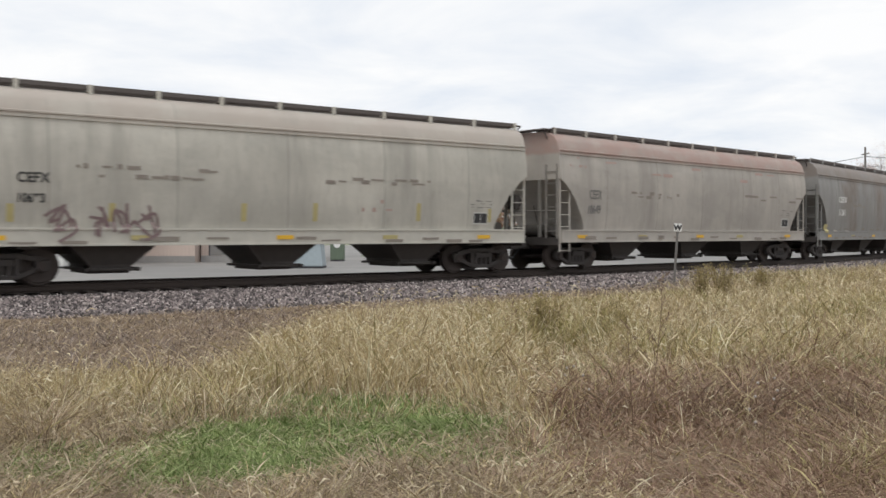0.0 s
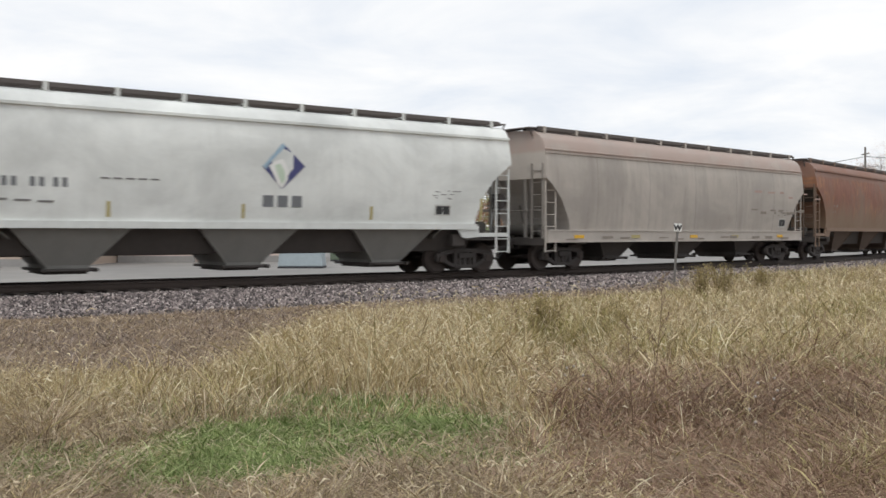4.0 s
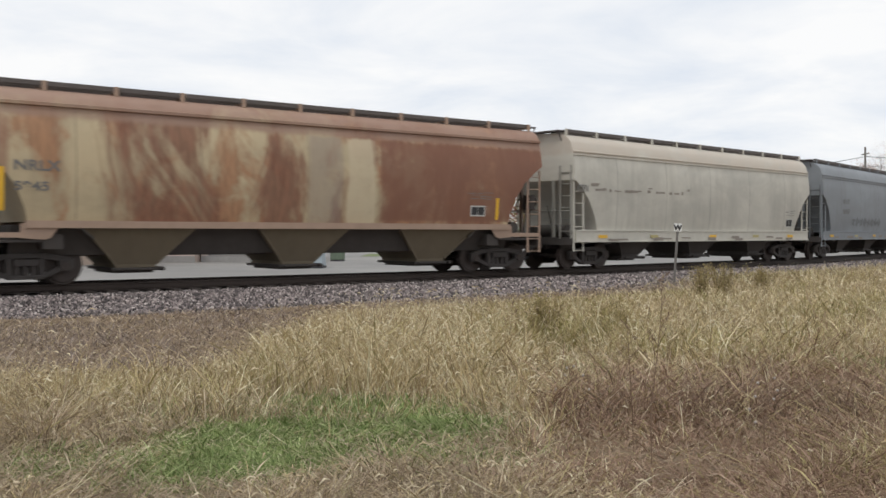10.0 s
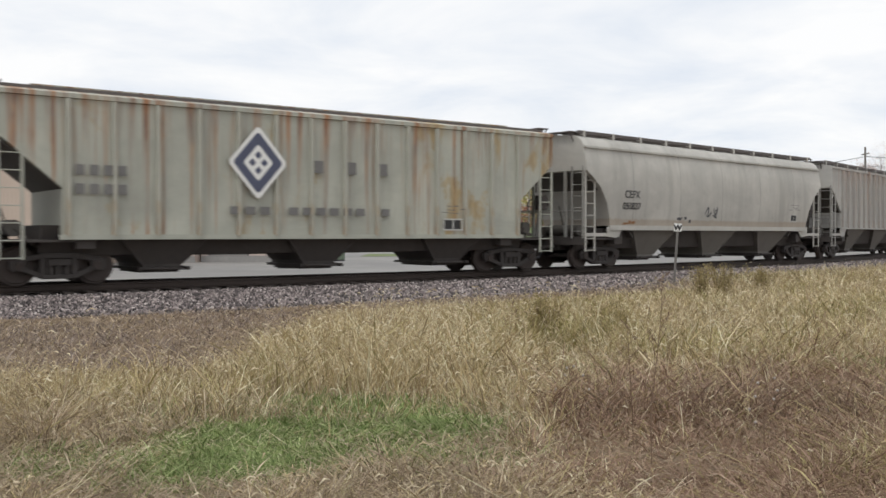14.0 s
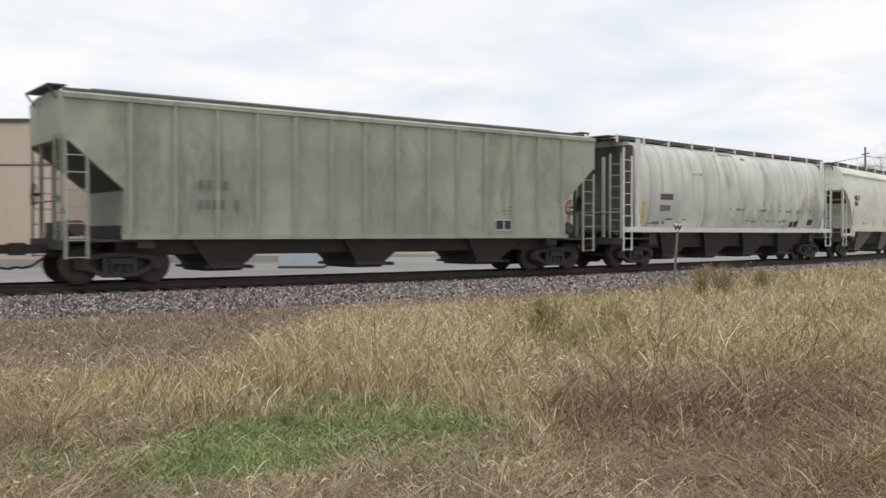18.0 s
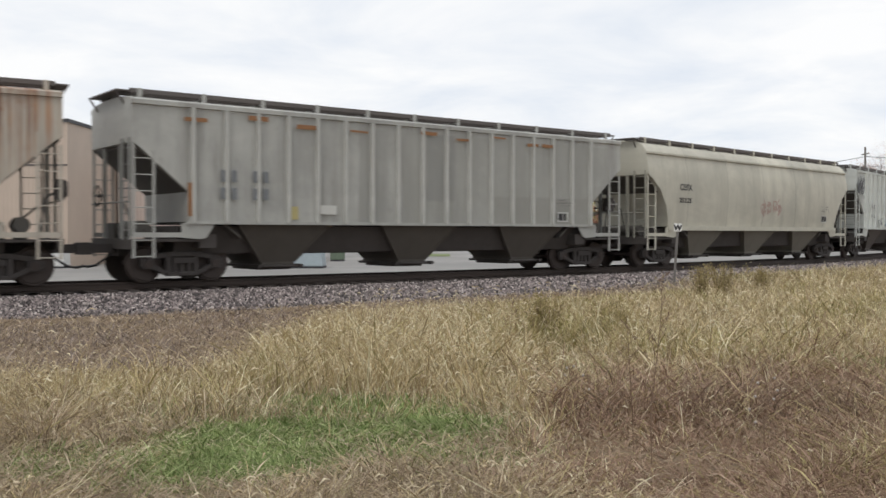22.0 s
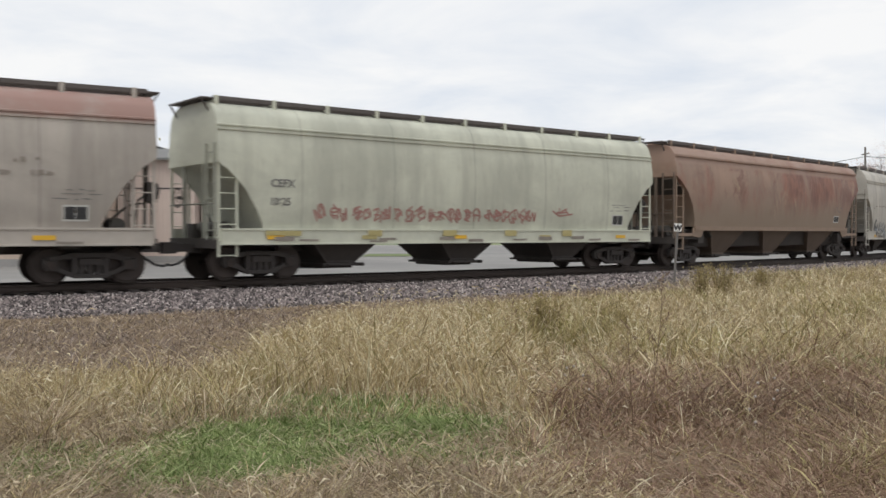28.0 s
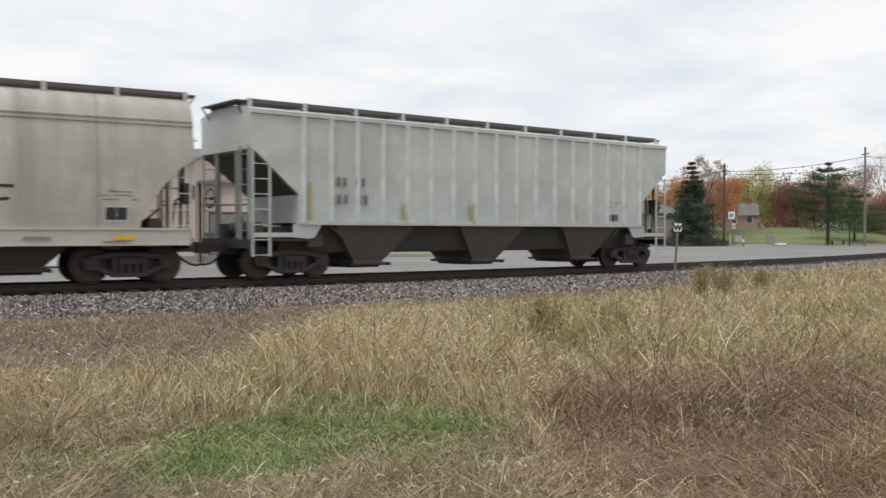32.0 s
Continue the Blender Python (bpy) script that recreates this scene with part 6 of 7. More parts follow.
def road_sign(x, y, z, w, h):
    g = ground_z(x, y)
    root = tagged(new("road_sign"), "white square road sign with dark bars", "road sign")
    root.matrix_basis = pose(x, y, g, 0, 0, -18)
    bm = bmesh.new()
    rod(bm, (0, 0.03, -0.1), (0, 0.03, z + h / 2), 0.035, 6)
    part("post", bm, POLE_GREY, root)
    bm = bmesh.new()
    box(bm, -w / 2, w / 2, -0.03, -0.01, z - h / 2, z + h / 2)
    p = part("panel", bm, M["white"], root, "", None, 0.005)
    for i, k in enumerate((-0.2, 0.12)):
        bm = bmesh.new()
        box(bm, k * w - 0.1 * w, k * w + 0.12 * w, -0.04, -0.031, z - h * 0.22, z + h * 0.22)
        part("bar", bm, DARK, p)


road_sign(36.9, 120.15, 3.95, 0.8, 0.95)
road_sign(39.2, 126.72, 2.6, 0.5, 0.7)


def bench(x, y):
    root = tagged(new("park_bench"), "dark wooden backless bench on the lawn", "bench")
    root.matrix_basis = pose(x, y, ground_z(x, y))
    for k in range(3):
        bm = bmesh.new()
        box(bm, -0.95, 0.95, -0.25 + k * 0.17, -0.1 + k * 0.17, 0.62, 0.68)
        part("slat", bm, DARK, root)
    for xx in (-0.75, 0.75):
        bm = bmesh.new()
        box(bm, xx - 0.06, xx + 0.06, -0.2, 0.2, 0, 0.62)
        part("leg", bm, DARK, root)


bench(52.3, 124.45)
# ---- dry grass, weeds and the green patch in front of the track
def blade_mat(name, lo, mid, hi):
    m = Nodes(name, 0.8)
    r = m.random(True)
    n = m.t.nodes.new("ShaderNodeValToRGB")
    m.t.links.new(r, n.inputs[0])
    els = n.color_ramp.elements
    els[0].color, els[1].color = (*(c * 0.62 for c in lo), 1), (*(min(0.92, c * 1.1) for c in hi), 1)
    for p, q in ((0.3, lo), (0.62, mid), (0.84, hi)):
        e = els.new(p); e.color = (*q, 1)
    col = m.mix(m.ramp(m.noise(0.6, 4, vec=m.world_co()), 0.35, 0.7, 0, 0.3), n.outputs[0], lo)
    col = m.mix(m.ramp(m.noise(1.9, 5, 0.65, vec=m.world_co()), 0.38, 0.66, 0.0, 0.55), col, tuple(c * 0.55 for c in mid), "MIX")
    b = m.t.nodes.new("ShaderNodeBsdfTranslucent")
    s = m.t.nodes.new("ShaderNodeMixShader")
    s.inputs[0].default_value = 0.22
    m.t.links.new(col, b.inputs[0])
    out = m.t.nodes["Material Output"]
    m.t.links.new(m.b.outputs[0], s.inputs[1]), m.t.links.new(b.outputs[0], s.inputs[2]), m.t.links.new(s.outputs[0], out.inputs[0])
    return m.done(col)


GRASS = {
    "straw": (blade_mat("straw_blades", (0.41, 0.305, 0.155), (0.68, 0.55, 0.315), (0.88, 0.80, 0.575)), "tall straw-coloured dry grass"),
    "brown": (blade_mat("brown_blades", (0.26, 0.19, 0.125), (0.45, 0.345, 0.235), (0.68, 0.57, 0.42)), "matted brown dead grass"),
    "green": (blade_mat("green_blades", (0.135, 0.195, 0.05), (0.25, 0.33, 0.10), (0.47, 0.53, 0.25)), "lush green grass patch"),
    "red": (blade_mat("red_blades", (0.215, 0.125, 0.085), (0.37, 0.24, 0.165), (0.53, 0.385, 0.28)), "reddish-brown dead weeds"),
    "olive": (blade_mat("olive_blades", (0.22, 0.19, 0.07), (0.42, 0.36, 0.14), (0.62, 0.55, 0.27)), "olive-green drying weeds"),
    "grey": (blade_mat("grey_mat_blades", (0.19, 0.145, 0.125), (0.31, 0.25, 0.215), (0.50, 0.42, 0.36)), "low grey-brown mat of dead grass"),
    "dark": (blade_mat("dark_weed_blades", (0.13, 0.088, 0.066), (0.235, 0.165, 0.12), (0.40, 0.295, 0.215)), "dark purplish-brown dead weeds"),
}


def blades(name, xy, h, w, lean, way, rng, droop=None):
    """Ribbons that rise and arch over: droop lets the tip hang."""
    n = len(xy)
    droop = np.full(n, 0.35) if droop is None else droop
    base = np.zeros((n, 3)); base[:, :2] = xy
    base[:, 2] = -0.03
    d = np.stack([np.cos(way), np.sin(way), np.zeros(n)], 1)
    b = rng.random(n) * np.pi
    side = np.stack([np.cos(b), 0.35 * np.sin(b), 0.25 * np.sin(3 * b)], 1) * (w / 2)[:, None]
    rows = []
    for f, wf in ((0, 0.8), (0.4, 1.0), (0.75, 0.85), (1.0, 0.15)):
        c = base + d * (lean * h * f ** 1.6)[:, None]
        c[:, 2] += h * (f - droop * f ** 3.2)
        rows += [c - side * wf, c + side * wf]
    v = np.stack(rows, 1).reshape(-1, 3)
    q = np.array([[0, 1, 3, 2], [2, 3, 5, 4], [4, 5, 7, 6]])
    f = (q[None] + 8 * np.arange(n)[:, None, None]).reshape(-1, 4)
    mat, label = GRASS[name]
    ob = new("dry_grass" if name != "green" else "green_grass", fast_mesh(name, v, f, mat))
    return tagged(ob, label, "grass", kind="stuff")


def wavy(x, y, k, ph):
    """Smooth patchiness, roughly -1 to 1."""
    return (np.sin(x * k + ph + 1.7 * np.sin(y * k * 0.7 + ph)) + np.sin(y * k * 1.3 + 2.1 * ph + 1.3 * np.sin(x * k * 0.8)) + 0.7 * np.sin((x + y) * k * 2.1 + ph)) / 2.7


def soft(v, a, b):
    t = np.clip((v - a) / (b - a), 0, 1)
    return t * t * (3 - 2 * t)


def track_lat(x, y):
    """Distance from the track's line (negative on the camera's side) and the way along it, inside the bend."""
    cx, cy = -math.cos(A0) * (DIST + 1 / BEND), math.sin(A0) * (DIST + 1 / BEND)
    return 1 / BEND - np.hypot(x - cx, y - cy), (A0 - np.arctan2(cy - y, x - cx)) / BEND


class Zones:
    """What grows where in front of the track: each field is an amount between 0 and about 1."""

    def __init__(self, x, y):
        self.x, self.y = x, y
        self.lat, self.along = track_lat(x, y)
        self.p1, self.p2, self.p3 = wavy(x, y, 0.6, 0.4), wavy(x, y, 1.7, 3.1), wavy(x, y, 4.1, 5.0)
        ragged = 0.5 * self.p2 + 0.5 * self.p3
        s = self.spot
        # the fresh green patch: a thin far edge, the lush middle, a lying swathe, dull fringes
        g = s(-0.95, 9.45, 1.15, 0.5) + s(-1.9, 7.35, 0.55, 1.05, 1.15) + s(-1.3, 7.0, 0.55, 0.55) + s(-1.1, 8.1, 0.75, 0.6) + s(0.05, 8.4, 0.6, 0.65, 0.8)
        g += s(-0.2, 7.2, 0.85, 0.5, 0.55) + s(-2.95, 7.0, 0.45, 0.7, 0.5) + s(1.95, 12.4, 0.5, 0.9, 0.45) + s(5.6, 12.3, 0.5, 1.1, 0.5) + s(-2.7, 9.1, 0.5, 0.5, 0.35) + s(0.9, 10.3, 0.4, 0.5, 0.3)
        self.green = np.clip(g * (1.0 + 0.75 * ragged), 0, 1.2)
        self.lush = np.clip((s(-0.95, 9.4, 1.0, 0.4, 0.9) + s(-1.9, 7.35, 0.48, 0.95, 1.0) + s(-1.35, 7.0, 0.5, 0.45, 0.9) + s(0.05, 8.5, 0.5, 0.45, 0.8) + s(-1.05, 8.2, 0.6, 0.5, 0.7) + s(-0.4, 7.3, 0.5, 0.35, 0.5)) * (1 + 0.4 * ragged), 0, 1)
        # low grey-brown mat along the ballast and at the left
        strip = soft(self.lat, -7.4, -5.2) * soft(self.along, 27, 19)
        self.mat = np.clip(soft(-x + 0.35 * self.p1, 2.3, 3.9) * soft(y, 10.9, 12.2) + strip, 0, 1)
        # reddish and purplish dead weeds at the right
        r = soft(x + 0.5 * self.p2, 0.5, 1.7) * soft(y + 0.8 * self.p1, 12.4, 9.6) + 0.55 * soft(x, 3.0, 5.0) * soft(y, 17, 12.5)
        self.red = np.clip(r, 0, 1) * (1 - 0.7 * s(3.1, 6.9, 1.0, 0.5))
        self.dark = np.clip(s(3.7, 9.2, 1.5, 1.1) + s(1.9, 10.2, 0.7, 0.6, 0.8) + s(1.45, 8.9, 0.35, 0.4, 0.8) + s(-1.1, 15.8, 0.5, 0.7, 0.7), 0, 1) * np.clip(0.8 + 0.7 * ragged, 0, 1.2)
        self.rusty = np.clip(s(1.7, 7.3, 1.3, 1.3) + s(0.85, 6.6, 0.7, 0.5, 0.7) + s(2.9, 7.3, 0.8, 0.6, 0.6) + s(4.3, 10.9, 0.9, 0.8, 0.6), 0, 1)
        # bright straw in the middle and a belt of it at the left
        self.bright = np.clip(s(-0.6, 13.2, 2.2, 3.2, 1.2) + s(-3.0, 10.5, 1.6, 0.7, 0.6) + s(2.3, 15.5, 1.8, 3.0, 0.55) + s(8.2, 20.0, 3.0, 4.0, 0.6), 0, 1)
        self.near = soft(y, 9.6, 7.4) * (1 - 0.4 * soft(x, 0.6, 1.8))
        self.olive = np.clip(soft(self.p2 + 0.6 * self.p1, 0.2, 0.7) * soft(x, -0.3, 1.4) * soft(y, 10.5, 13) + s(-3.0, 10.0, 1.6, 0.6, 0.55) + s(-2.0, 12.0, 0.9, 0.9, 0.3) + s(3.2, 6.9, 1.0, 0.5, 0.6), 0, 1) * (1 - self.mat)

    def spot(self, cx, cy, rx, ry, k=1.0):
        return k * np.exp(-(((self.x - cx) / rx) ** 2 + ((self.y - cy) / ry) ** 2) ** 1.5)


def scatter(rng, n, power):
    y = 4.9 + (56 - 4.9) * rng.random(n) ** power
    return (rng.random(n) * 2 - 1) * (0.52 * y + 0.6), y


def meadow():
    rng = np.random.default_rng(8)
    n = 370000
    x, y = scatter(rng, n, 2.15)
    # tufts: most blades crowd round shared centres and lean together
    cell = 0.20 + 0.009 * y
    wx, wy = x + 0.22 * np.sin(5.3 * y + 2 * np.sin(1.7 * x)), y + 0.22 * np.sin(4.7 * x + 2 * np.sin(1.9 * y))
    tx, ty = np.round(wx / cell) * cell, np.round(wy / cell) * cell
    def hashed(a, b, c):
        j = np.sin(tx * a + ty * b) * c
        return j - np.floor(j)
    tuft, turn, tone = hashed(127.1, 311.7, 43758.5), hashed(269.5, 183.3, 24634.6) * 2 * np.pi, hashed(91.7, 47.3, 15731.7)
    pull = 0.58 * (tuft > 0.35)
    x = x + (tx - wx) * pull + 0.04 * rng.normal(size=n)
    y = y + (ty - wy) * pull + 0.04 * rng.normal(size=n)
    lat, along = track_lat(x, y)
    edge = -3.9 + 0.3 * wavy(x, y, 0.9, 2) + 0.7 * soft(along, 20, 30)
    keep = (lat < edge) | ((lat < edge + 1.2) & (rng.random(n) < 0.05))
    # thin cover on the low mat lets the ground show
    z = Zones(x, y)
    keep &= rng.random(n) > 0.15 * z.mat
    x, y, tuft, turn, tone = (a[keep] for a in (x, y, tuft, turn, tone))
    z, n = Zones(x, y), keep.sum()
    clump = 0.50 + 0.30 * z.p1 + 0.70 * z.p2 + 0.65 * z.p3 + 1.0 * (tuft - 0.5)
    tall = 0.44 + 0.18 * z.bright + 0.12 * soft(z.along, 18, 30) - 0.20 * z.mat - 0.13 * z.red - 0.16 * z.near - 0.08 * z.rusty - 0.18 * np.clip(z.green, 0, 1) + 0.10 * z.dark - 0.22 * soft(-x, 1.5, 2.8) * soft(y, 9.2, 10.4)
    h = np.clip(np.maximum(tall, 0.15) * (0.55 + 0.75 * clump), 0.10, 0.80) * (0.45 + 0.75 * rng.random(n))
    h += z.spot(-3.35, 7.9, 0.22, 0.35, 0.30) + z.spot(-2.3, 6.6, 0.25, 0.25, 0.12)
    room = np.clip(0.14 + 0.095 * (-5.7 - z.lat), 0.13, 1.0) + 0.42 * soft(z.along, 17, 25)
    h = np.minimum(h, room * (0.6 + 0.6 * rng.random(n)))
    u = 0.3 * rng.random(n) + 0.7 * tone
    pick = rng.random(n)
    kind = np.full(n, "straw", dtype="<U6")
    kind[u < 0.30 - 0.22 * z.bright + 0.75 * z.mat + 0.42 * z.near * (1 - 0.7 * z.red) - 0.12 * z.p3] = "brown"
    kind[rng.random(n) < 0.72 * z.mat] = "grey"
    kind[pick < (0.08 + 0.62 * z.olive) * (1 - 0.8 * z.mat)] = "olive"
    kind[(pick > 0.2) & (u < 0.80 * z.red + 0.50 * z.rusty + 0.08 * z.near)] = "red"
    kind[rng.random(n) < 0.42 * z.dark] = "dark"
    kind[rng.random(n) < np.clip(z.green * 1.35, 0, 0.93)] = "green"
    w = (0.0024 + 0.00052 * y) * (0.55 + 0.6 * rng.random(n) + 0.9 * (rng.random(n) > 0.88))
    lean = 0.15 + 0.65 * rng.random(n) + 0.8 * (tuft > 0.75) * rng.random(n) + 0.7 * (z.near + z.mat + z.red) * rng.random(n)
    droop = 0.05 + 0.6 * rng.random(n) ** 1.3 + 0.25 * z.near * rng.random(n)
    way = turn + rng.normal(size=n) * 0.85
    xy = np.stack([x, y], 1)
    for k in GRASS:
        sel = kind == k
        hh = h[sel]
        if k == "green":
            hh = 0.07 + 0.15 * rng.random(sel.sum()) * (0.5 + 0.9 * tuft[sel])
        blades(k, xy[sel], hh, w[sel], lean[sel], way[sel], rng, droop[sel])
    # a fine dense turf where the patch is lush
    m = 90000
    px, py = -0.9 + 1.0 * rng.normal(size=m), 8.1 + 0.95 * rng.normal(size=m)
    ok = (rng.random(m) < Zones(px, py).lush) & (py > 5.6)
    px, py, k = px[ok], py[ok], ok.sum()
    blades("green", np.stack([px, py], 1), (0.05 + 0.10 * rng.random(k)) * (1 + 0.5 * wavy(px, py, 3.3, 1)), 0.0035 + 0.003 * rng.random(k), 0.4 + 0.8 * rng.random(k),
           2.6 + 0.8 * wavy(px, py, 0.9, 2) + 0.9 * rng.normal(size=k), rng)
    # long leaves laid over in swathes across the patch, and straw sheaves laid over at the left
    for name, cx, cy, rx, ry, count, long, heading in (("green", -1.0, 8.05, 0.6, 0.40, 620, 0.34, 0.35), ("green", 0.15, 8.25, 0.4, 0.45, 330, 0.30, 1.9), ("green", -0.2, 7.3, 0.7, 0.3, 160, 0.25, 0.1),
                                                       ("straw", -1.05, 8.0, 0.65, 0.4, 110, 0.34, 0.4), ("straw", -2.35, 7.35, 0.5, 0.45, 420, 0.30, 0.5), ("straw", -3.4, 7.8, 0.22, 0.3, 130, 0.5, 1.2),
                                                       ("brown", -2.7, 9.1, 0.7, 0.3, 300, 0.28, 2.6), ("straw", 0.9, 9.0, 0.7, 0.5, 260, 0.26, 2.2), ("brown", 1.3, 8.8, 0.5, 0.35, 260, 0.25, 1.0)):
        a, b = cx + rx * rng.normal(size=count) * 0.6, cy + ry * rng.normal(size=count) * 0.6
        hs = long * (0.5 + 0.6 * rng.random(count))
        blades(name, np.stack([a, b], 1), hs * 0.62, 0.006 + 0.005 * rng.random(count), 1.5 + 1.0 * rng.random(count), heading + 0.7 * rng.normal(size=count) + np.pi * (rng.random(count) < 0.35), rng, 0.7 + 0.3 * rng.random(count))
    # single stems with nodding heads that stand out of the straw
    pick = np.where(np.isin(kind, ("straw", "olive")) & (h > 0.20) & (y > 7.5) & (y < 36))[0]
    pick = pick[rng.random(len(pick)) < 0.022]
    hs = np.minimum(h[pick] * (1.15 + 0.5 * rng.random(len(pick))), room[pick] + 0.22)
    blades("straw", xy[pick], hs, 0.003 + 0.00034 * y[pick], 0.1 + 0.35 * rng.random(len(pick)), way[pick], rng, np.full(len(pick), 0.08))
    heads(xy[pick], hs * 0.95, rng)
    pick = np.where((kind == "straw") & (h > 0.24))[0]
    pick = pick[rng.random(len(pick)) < 0.07]
    heads(xy[pick], h[pick] * 0.9, rng)
    # thatch lying flat
    x2, y2 = scatter(rng, 70000, 2.0)
    zz = Zones(x2, y2)
    ok = (zz.lat < -4.0) & (rng.random(70000) > 0.8 * zz.lush + 0.75 * np.maximum(zz.red, zz.rusty))
    thatch(np.stack([x2[ok], y2[ok]], 1), rng)


def heads(xy, h, rng):
    n = len(xy)
    a = rng.random(n) * 2 * np.pi
    d = np.stack([np.cos(a), np.sin(a), np.zeros(n)], 1)
    c = np.zeros((n, 3)); c[:, :2] = xy; c[:, 2] = h * 0.93
    ln = 0.04 + 0.07 * rng.random(n)
    r = (0.004 + 0.0035 * rng.random(n)) * (1 + xy[:, 1] / 26)
    rows = []
    for f, wf in ((0, 0.5), (0.5, 1.0), (1.0, 0.3)):
        p = c + d * (ln * f)[:, None] * 0.9
        p[:, 2] += ln * (0.9 * f - 0.75 * f * f)
        for k in range(3):
            o = np.stack([np.full(n, math.cos(k * 2.094)), np.full(n, 0.4 * math.sin(k * 2.094)), np.full(n, math.sin(k * 2.094))], 1)
            rows.append(p + o * (r * wf)[:, None])
    v = np.stack(rows, 1).reshape(-1, 3)
    q = np.array([[a0 + k, a0 + (k + 1) % 3, a0 + 3 + (k + 1) % 3, a0 + 3 + k] for a0 in (0, 3) for k in range(3)])
    f = (q[None] + 9 * np.arange(n)[:, None, None]).reshape(-1, 4)
    ob = new("seed_heads", fast_mesh("seed_heads", v, f, blade_mat("seed_head", (0.48, 0.37, 0.22), (0.70, 0.58, 0.38), (0.86, 0.77, 0.57))))
    tagged(ob, "pale nodding seed heads on dry grass", "grass", kind="stuff")


def thatch(xy, rng):
    n = len(xy)
    a = rng.random(n) * 2 * np.pi
    d = np.stack([np.cos(a), np.sin(a), 0.25 * rng.normal(size=n)], 1)
    sd = np.stack([-np.sin(a), np.cos(a), np.zeros(n)], 1)
    c = np.zeros((n, 3)); c[:, :2] = xy; c[:, 2] = 0.03 + 0.06 * rng.random(n)
    ln = (0.03 + 0.09 * rng.random(n))[:, None]
    w = ((0.0008 + 0.00028 * xy[:, 1]) * (0.7 + 0.6 * rng.random(n)))[:, None]
    v = np.stack([c - d * ln - sd * w, c + d * ln - sd * w, c + d * ln + sd * w, c - d * ln + sd * w], 1).reshape(-1, 3)
    ob = new("thatch", fast_mesh("thatch", v, np.arange(4 * n).reshape(-1, 4), GRASS["brown"][0]))
    tagged(ob, "flattened dead grass lying on the ground", "grass", kind="stuff")


meadow()


def weed(x, y, h, lean, label, twigs, mat, seed, tip=None, spread=0.16):
    """A single tall stalk with side twigs and, where given, small heads."""
    rng = random.Random(seed)
    root = tagged(new("tall_weed"), label, "weed")
    root.matrix_basis = pose(x, y, -0.03, 0, 0, rng.uniform(0, 360))
    bm = bmesh.new()
    pts = [Vector((lean * h * (i / 6) ** 1.4, 0.02 * math.sin(i), h * i / 6)) for i in range(7)]
    for i, (p, q) in enumerate(zip(pts, pts[1:])):
        rod(bm, p, q, 0.0042 - 0.0004 * i, 5)
    part("stalk", bm, mat, root)
    for k in range(twigs):
        f = 0.25 + 0.75 * (k + rng.random()) / twigs
        i = min(int(f * 6), 5)
        p = pts[i].lerp(pts[i + 1], f * 6 - i)
        a = rng.uniform(0, 6.28)
        q = p + Vector((math.cos(a) * spread, math.sin(a) * spread, 0.12)) * (1.3 - f)
        bm = bmesh.new()
        rod(bm, p, q, 0.0022, 4)
        for _ in range(3):
            d = p.lerp(q, rng.uniform(0.4, 1.0))
            rod(bm, d, d + Vector((rng.uniform(-1, 1) * 0.04, rng.uniform(-1, 1) * 0.04, 0.035)), 0.0035, 4, 0.001)
        t = part("twig", bm, mat, root)
        if tip:
            bm = bmesh.new()
            bmesh.ops.create_icosphere(bm, subdivisions=1, radius=0.014, matrix=Matrix.Translation(q))
            part("flower_head", bm, tip, t)


STALK = simple("weed_stalk", (0.19, 0.125, 0.085), 0.9)
PALE_HEAD = simple("dead_flower", (0.42, 0.38, 0.34), 0.9)
weed(1.58, 7.0713, 1.52, 0.09, "tall thin brown weed stalk with bare twigs", 14, STALK, 1)
weed(1.52, 7.4672, 1.12, -0.05, "thin brown weed stalk with bare twigs", 10, STALK, 2)
weed(1.75, 7.8067, 0.95, 0.1, "thin brown weed stalk with bare twigs", 8, STALK, 3)
weed(2.62, 7.5804, 0.62, 0.1, "small weed with pale dead flower heads", 7, STALK, 4, PALE_HEAD)
weed(1.25, 8.9381, 0.55, 0.1, "small weed with pale dead flower heads", 7, STALK, 5, PALE_HEAD, 0.2)
weed(-2.75, 15.84, 0.75, 0.1, "thin dry stalk with a pale head", 4, simple("dry_stalk", (0.4, 0.32, 0.2), 0.9), 6, PALE_HEAD, 0.06)
weed(1.0, 13.803, 0.9, 0.0, "thin brown weed stalk with bare twigs", 9, STALK, 7)


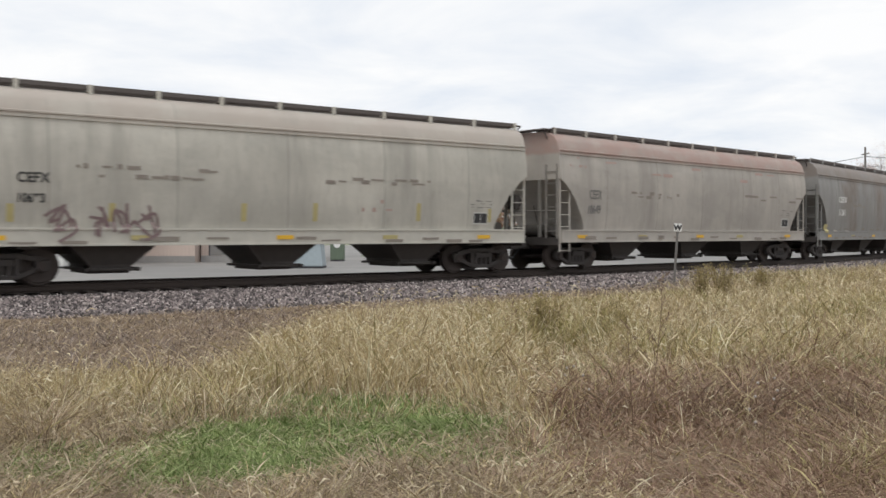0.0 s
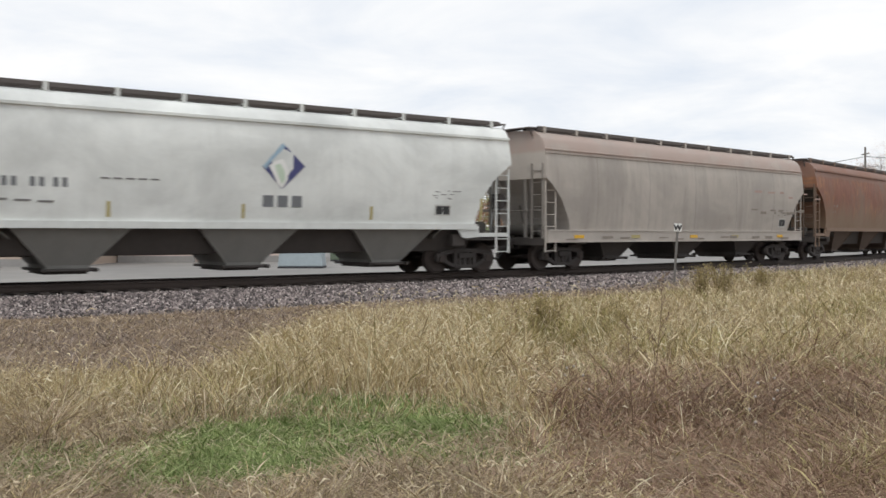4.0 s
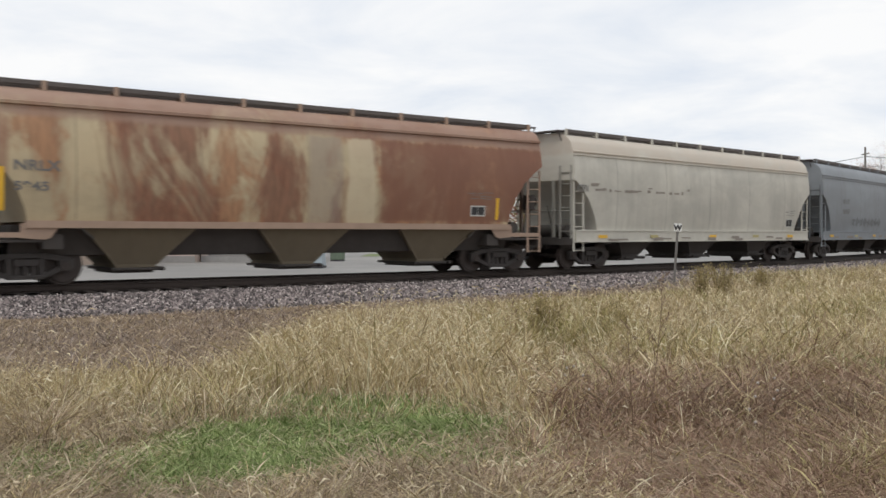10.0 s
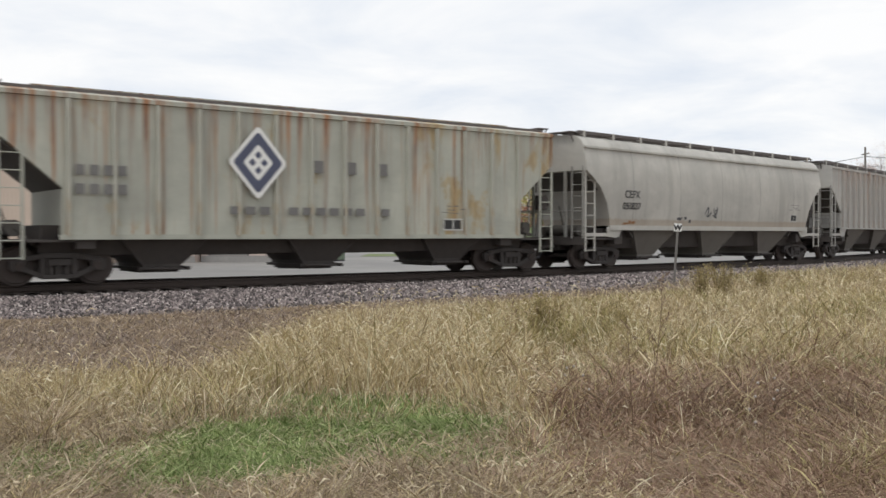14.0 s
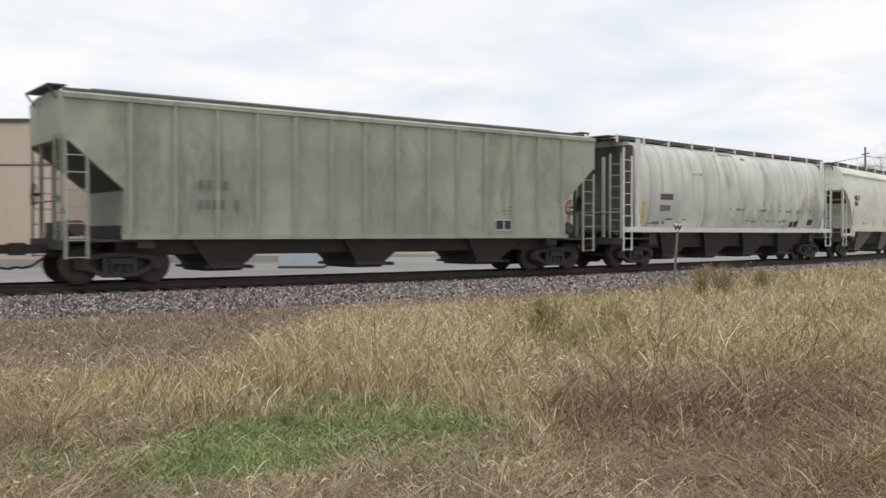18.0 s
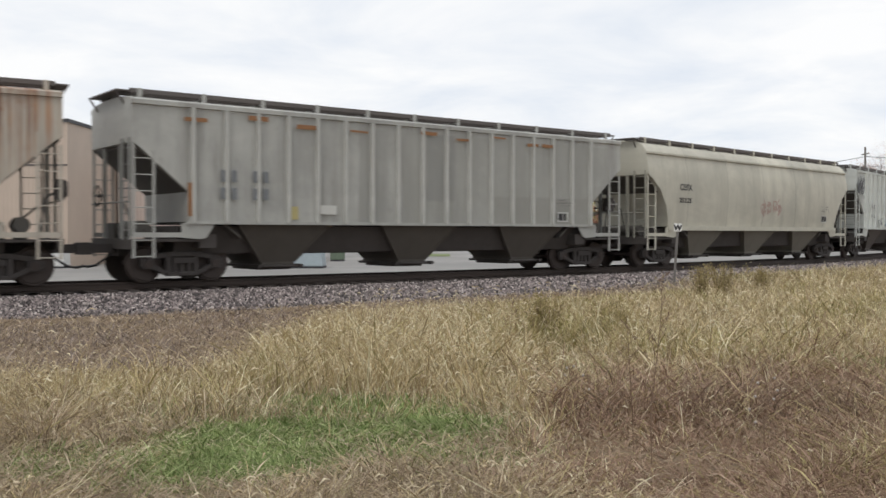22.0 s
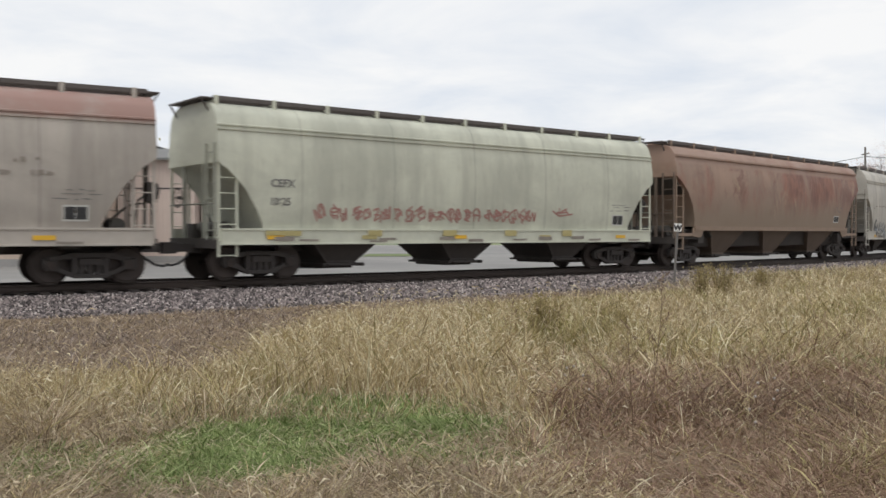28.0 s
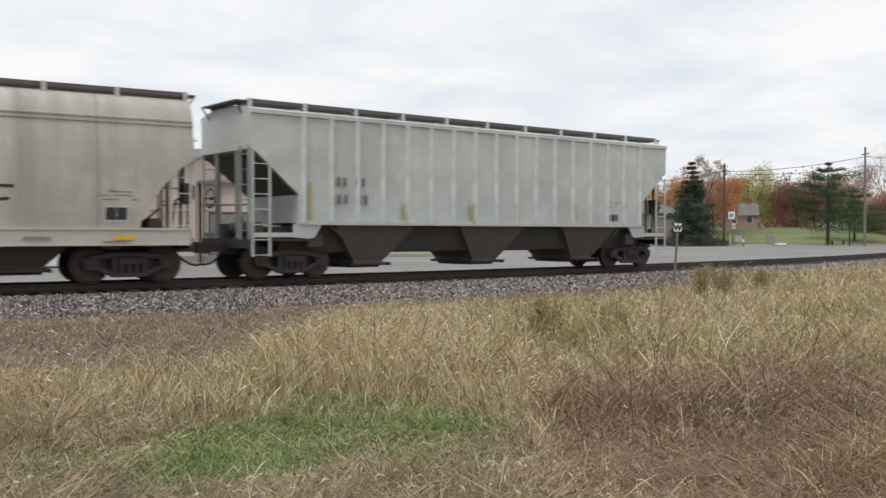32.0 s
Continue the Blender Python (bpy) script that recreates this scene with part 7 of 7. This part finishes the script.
def bush(x, y, h, r, seed, kind, label):
    """A leafy weed clump: many stems with small leaves."""
    rng = np.random.default_rng(seed)
    root = tagged(new("weed_bush"), label, "bush")
    root.matrix_basis = pose(x, y, -0.02)
    bm = bmesh.new()
    cen = []
    for k in range(16):
        a, l = rng.random() * 6.28, rng.random()
        tip = Vector((math.cos(a) * r * l, math.sin(a) * r * l, h * (0.65 + 0.35 * rng.random())))
        rod(bm, (math.cos(a) * 0.05, math.sin(a) * 0.05, 0), tip, 0.006, 4, 0.003)
        for g in np.linspace(0.3, 1.0, 7):
            cen.append(tuple(tip * g))
    part("stems", bm, STALK, root)
    v, f = leaves(np.array(cen), np.full(len(cen), 0.05), 1.0, 16, 0.022, rng)
    ob = new("foliage", fast_mesh("foliage", v, f, LEAF[kind]))
    ob.parent = root


bush(1.5, 14.256, 0.85, 0.42, 1, "weed", "olive-brown drying weed clump in the dry grass")
bush(2.75, 15.161, 0.68, 0.42, 2, "weed", "olive-brown drying weed clump in the dry grass")
bush(7.0, 25.456, 0.95, 0.55, 3, "weed", "olive-brown drying weed clump beside the ballast")
bush(7.9, 26.475, 0.9, 0.5, 4, "weed", "olive-brown drying weed clump beside the ballast")
bush(9.6, 28.285, 0.8, 0.5, 5, "weed", "olive-brown drying weed clump beside the ballast")
# ---- what moves: the cars along the track, the wheels on their axles
def motions():
    span = {}
    for i, (root, sig, L, xe, zs, kind, mat) in enumerate(CARS):
        seen = [t / 2 for t in range(65) if -22 < sig - gone(t / 2) < 110]
        times = sorted({0.0, 32.0, *seen, *[t * 4.0 for t in range(9)]})
        walk(root, [(t, on_track(sig - gone(t), 0, RAIL)) for t in times])
        near = [t for t in range(961) if -16 < sig - gone(t / 30) < 70]
        span[i] = (near[0], near[-1])
    for w, ax, i in AXLES:
        a, b = span[i]
        sig = CARS[i][1]
        rows = []
        for f in range(a, b + 1):
            rows.append((f / 30, pose(ax, 0, 0.457) @ Matrix.Rotation(-(gone(f / 30) - gone(a / 30)) / 0.457, 4, "Y")))
        first, last = rows[0], rows[-1]
        if first[0] > 0:
            rows.insert(0, (0.0, first[1]))
        if last[0] < 32:
            rows.append((32.0, last[1]))
        walk(w, rows)


motions()
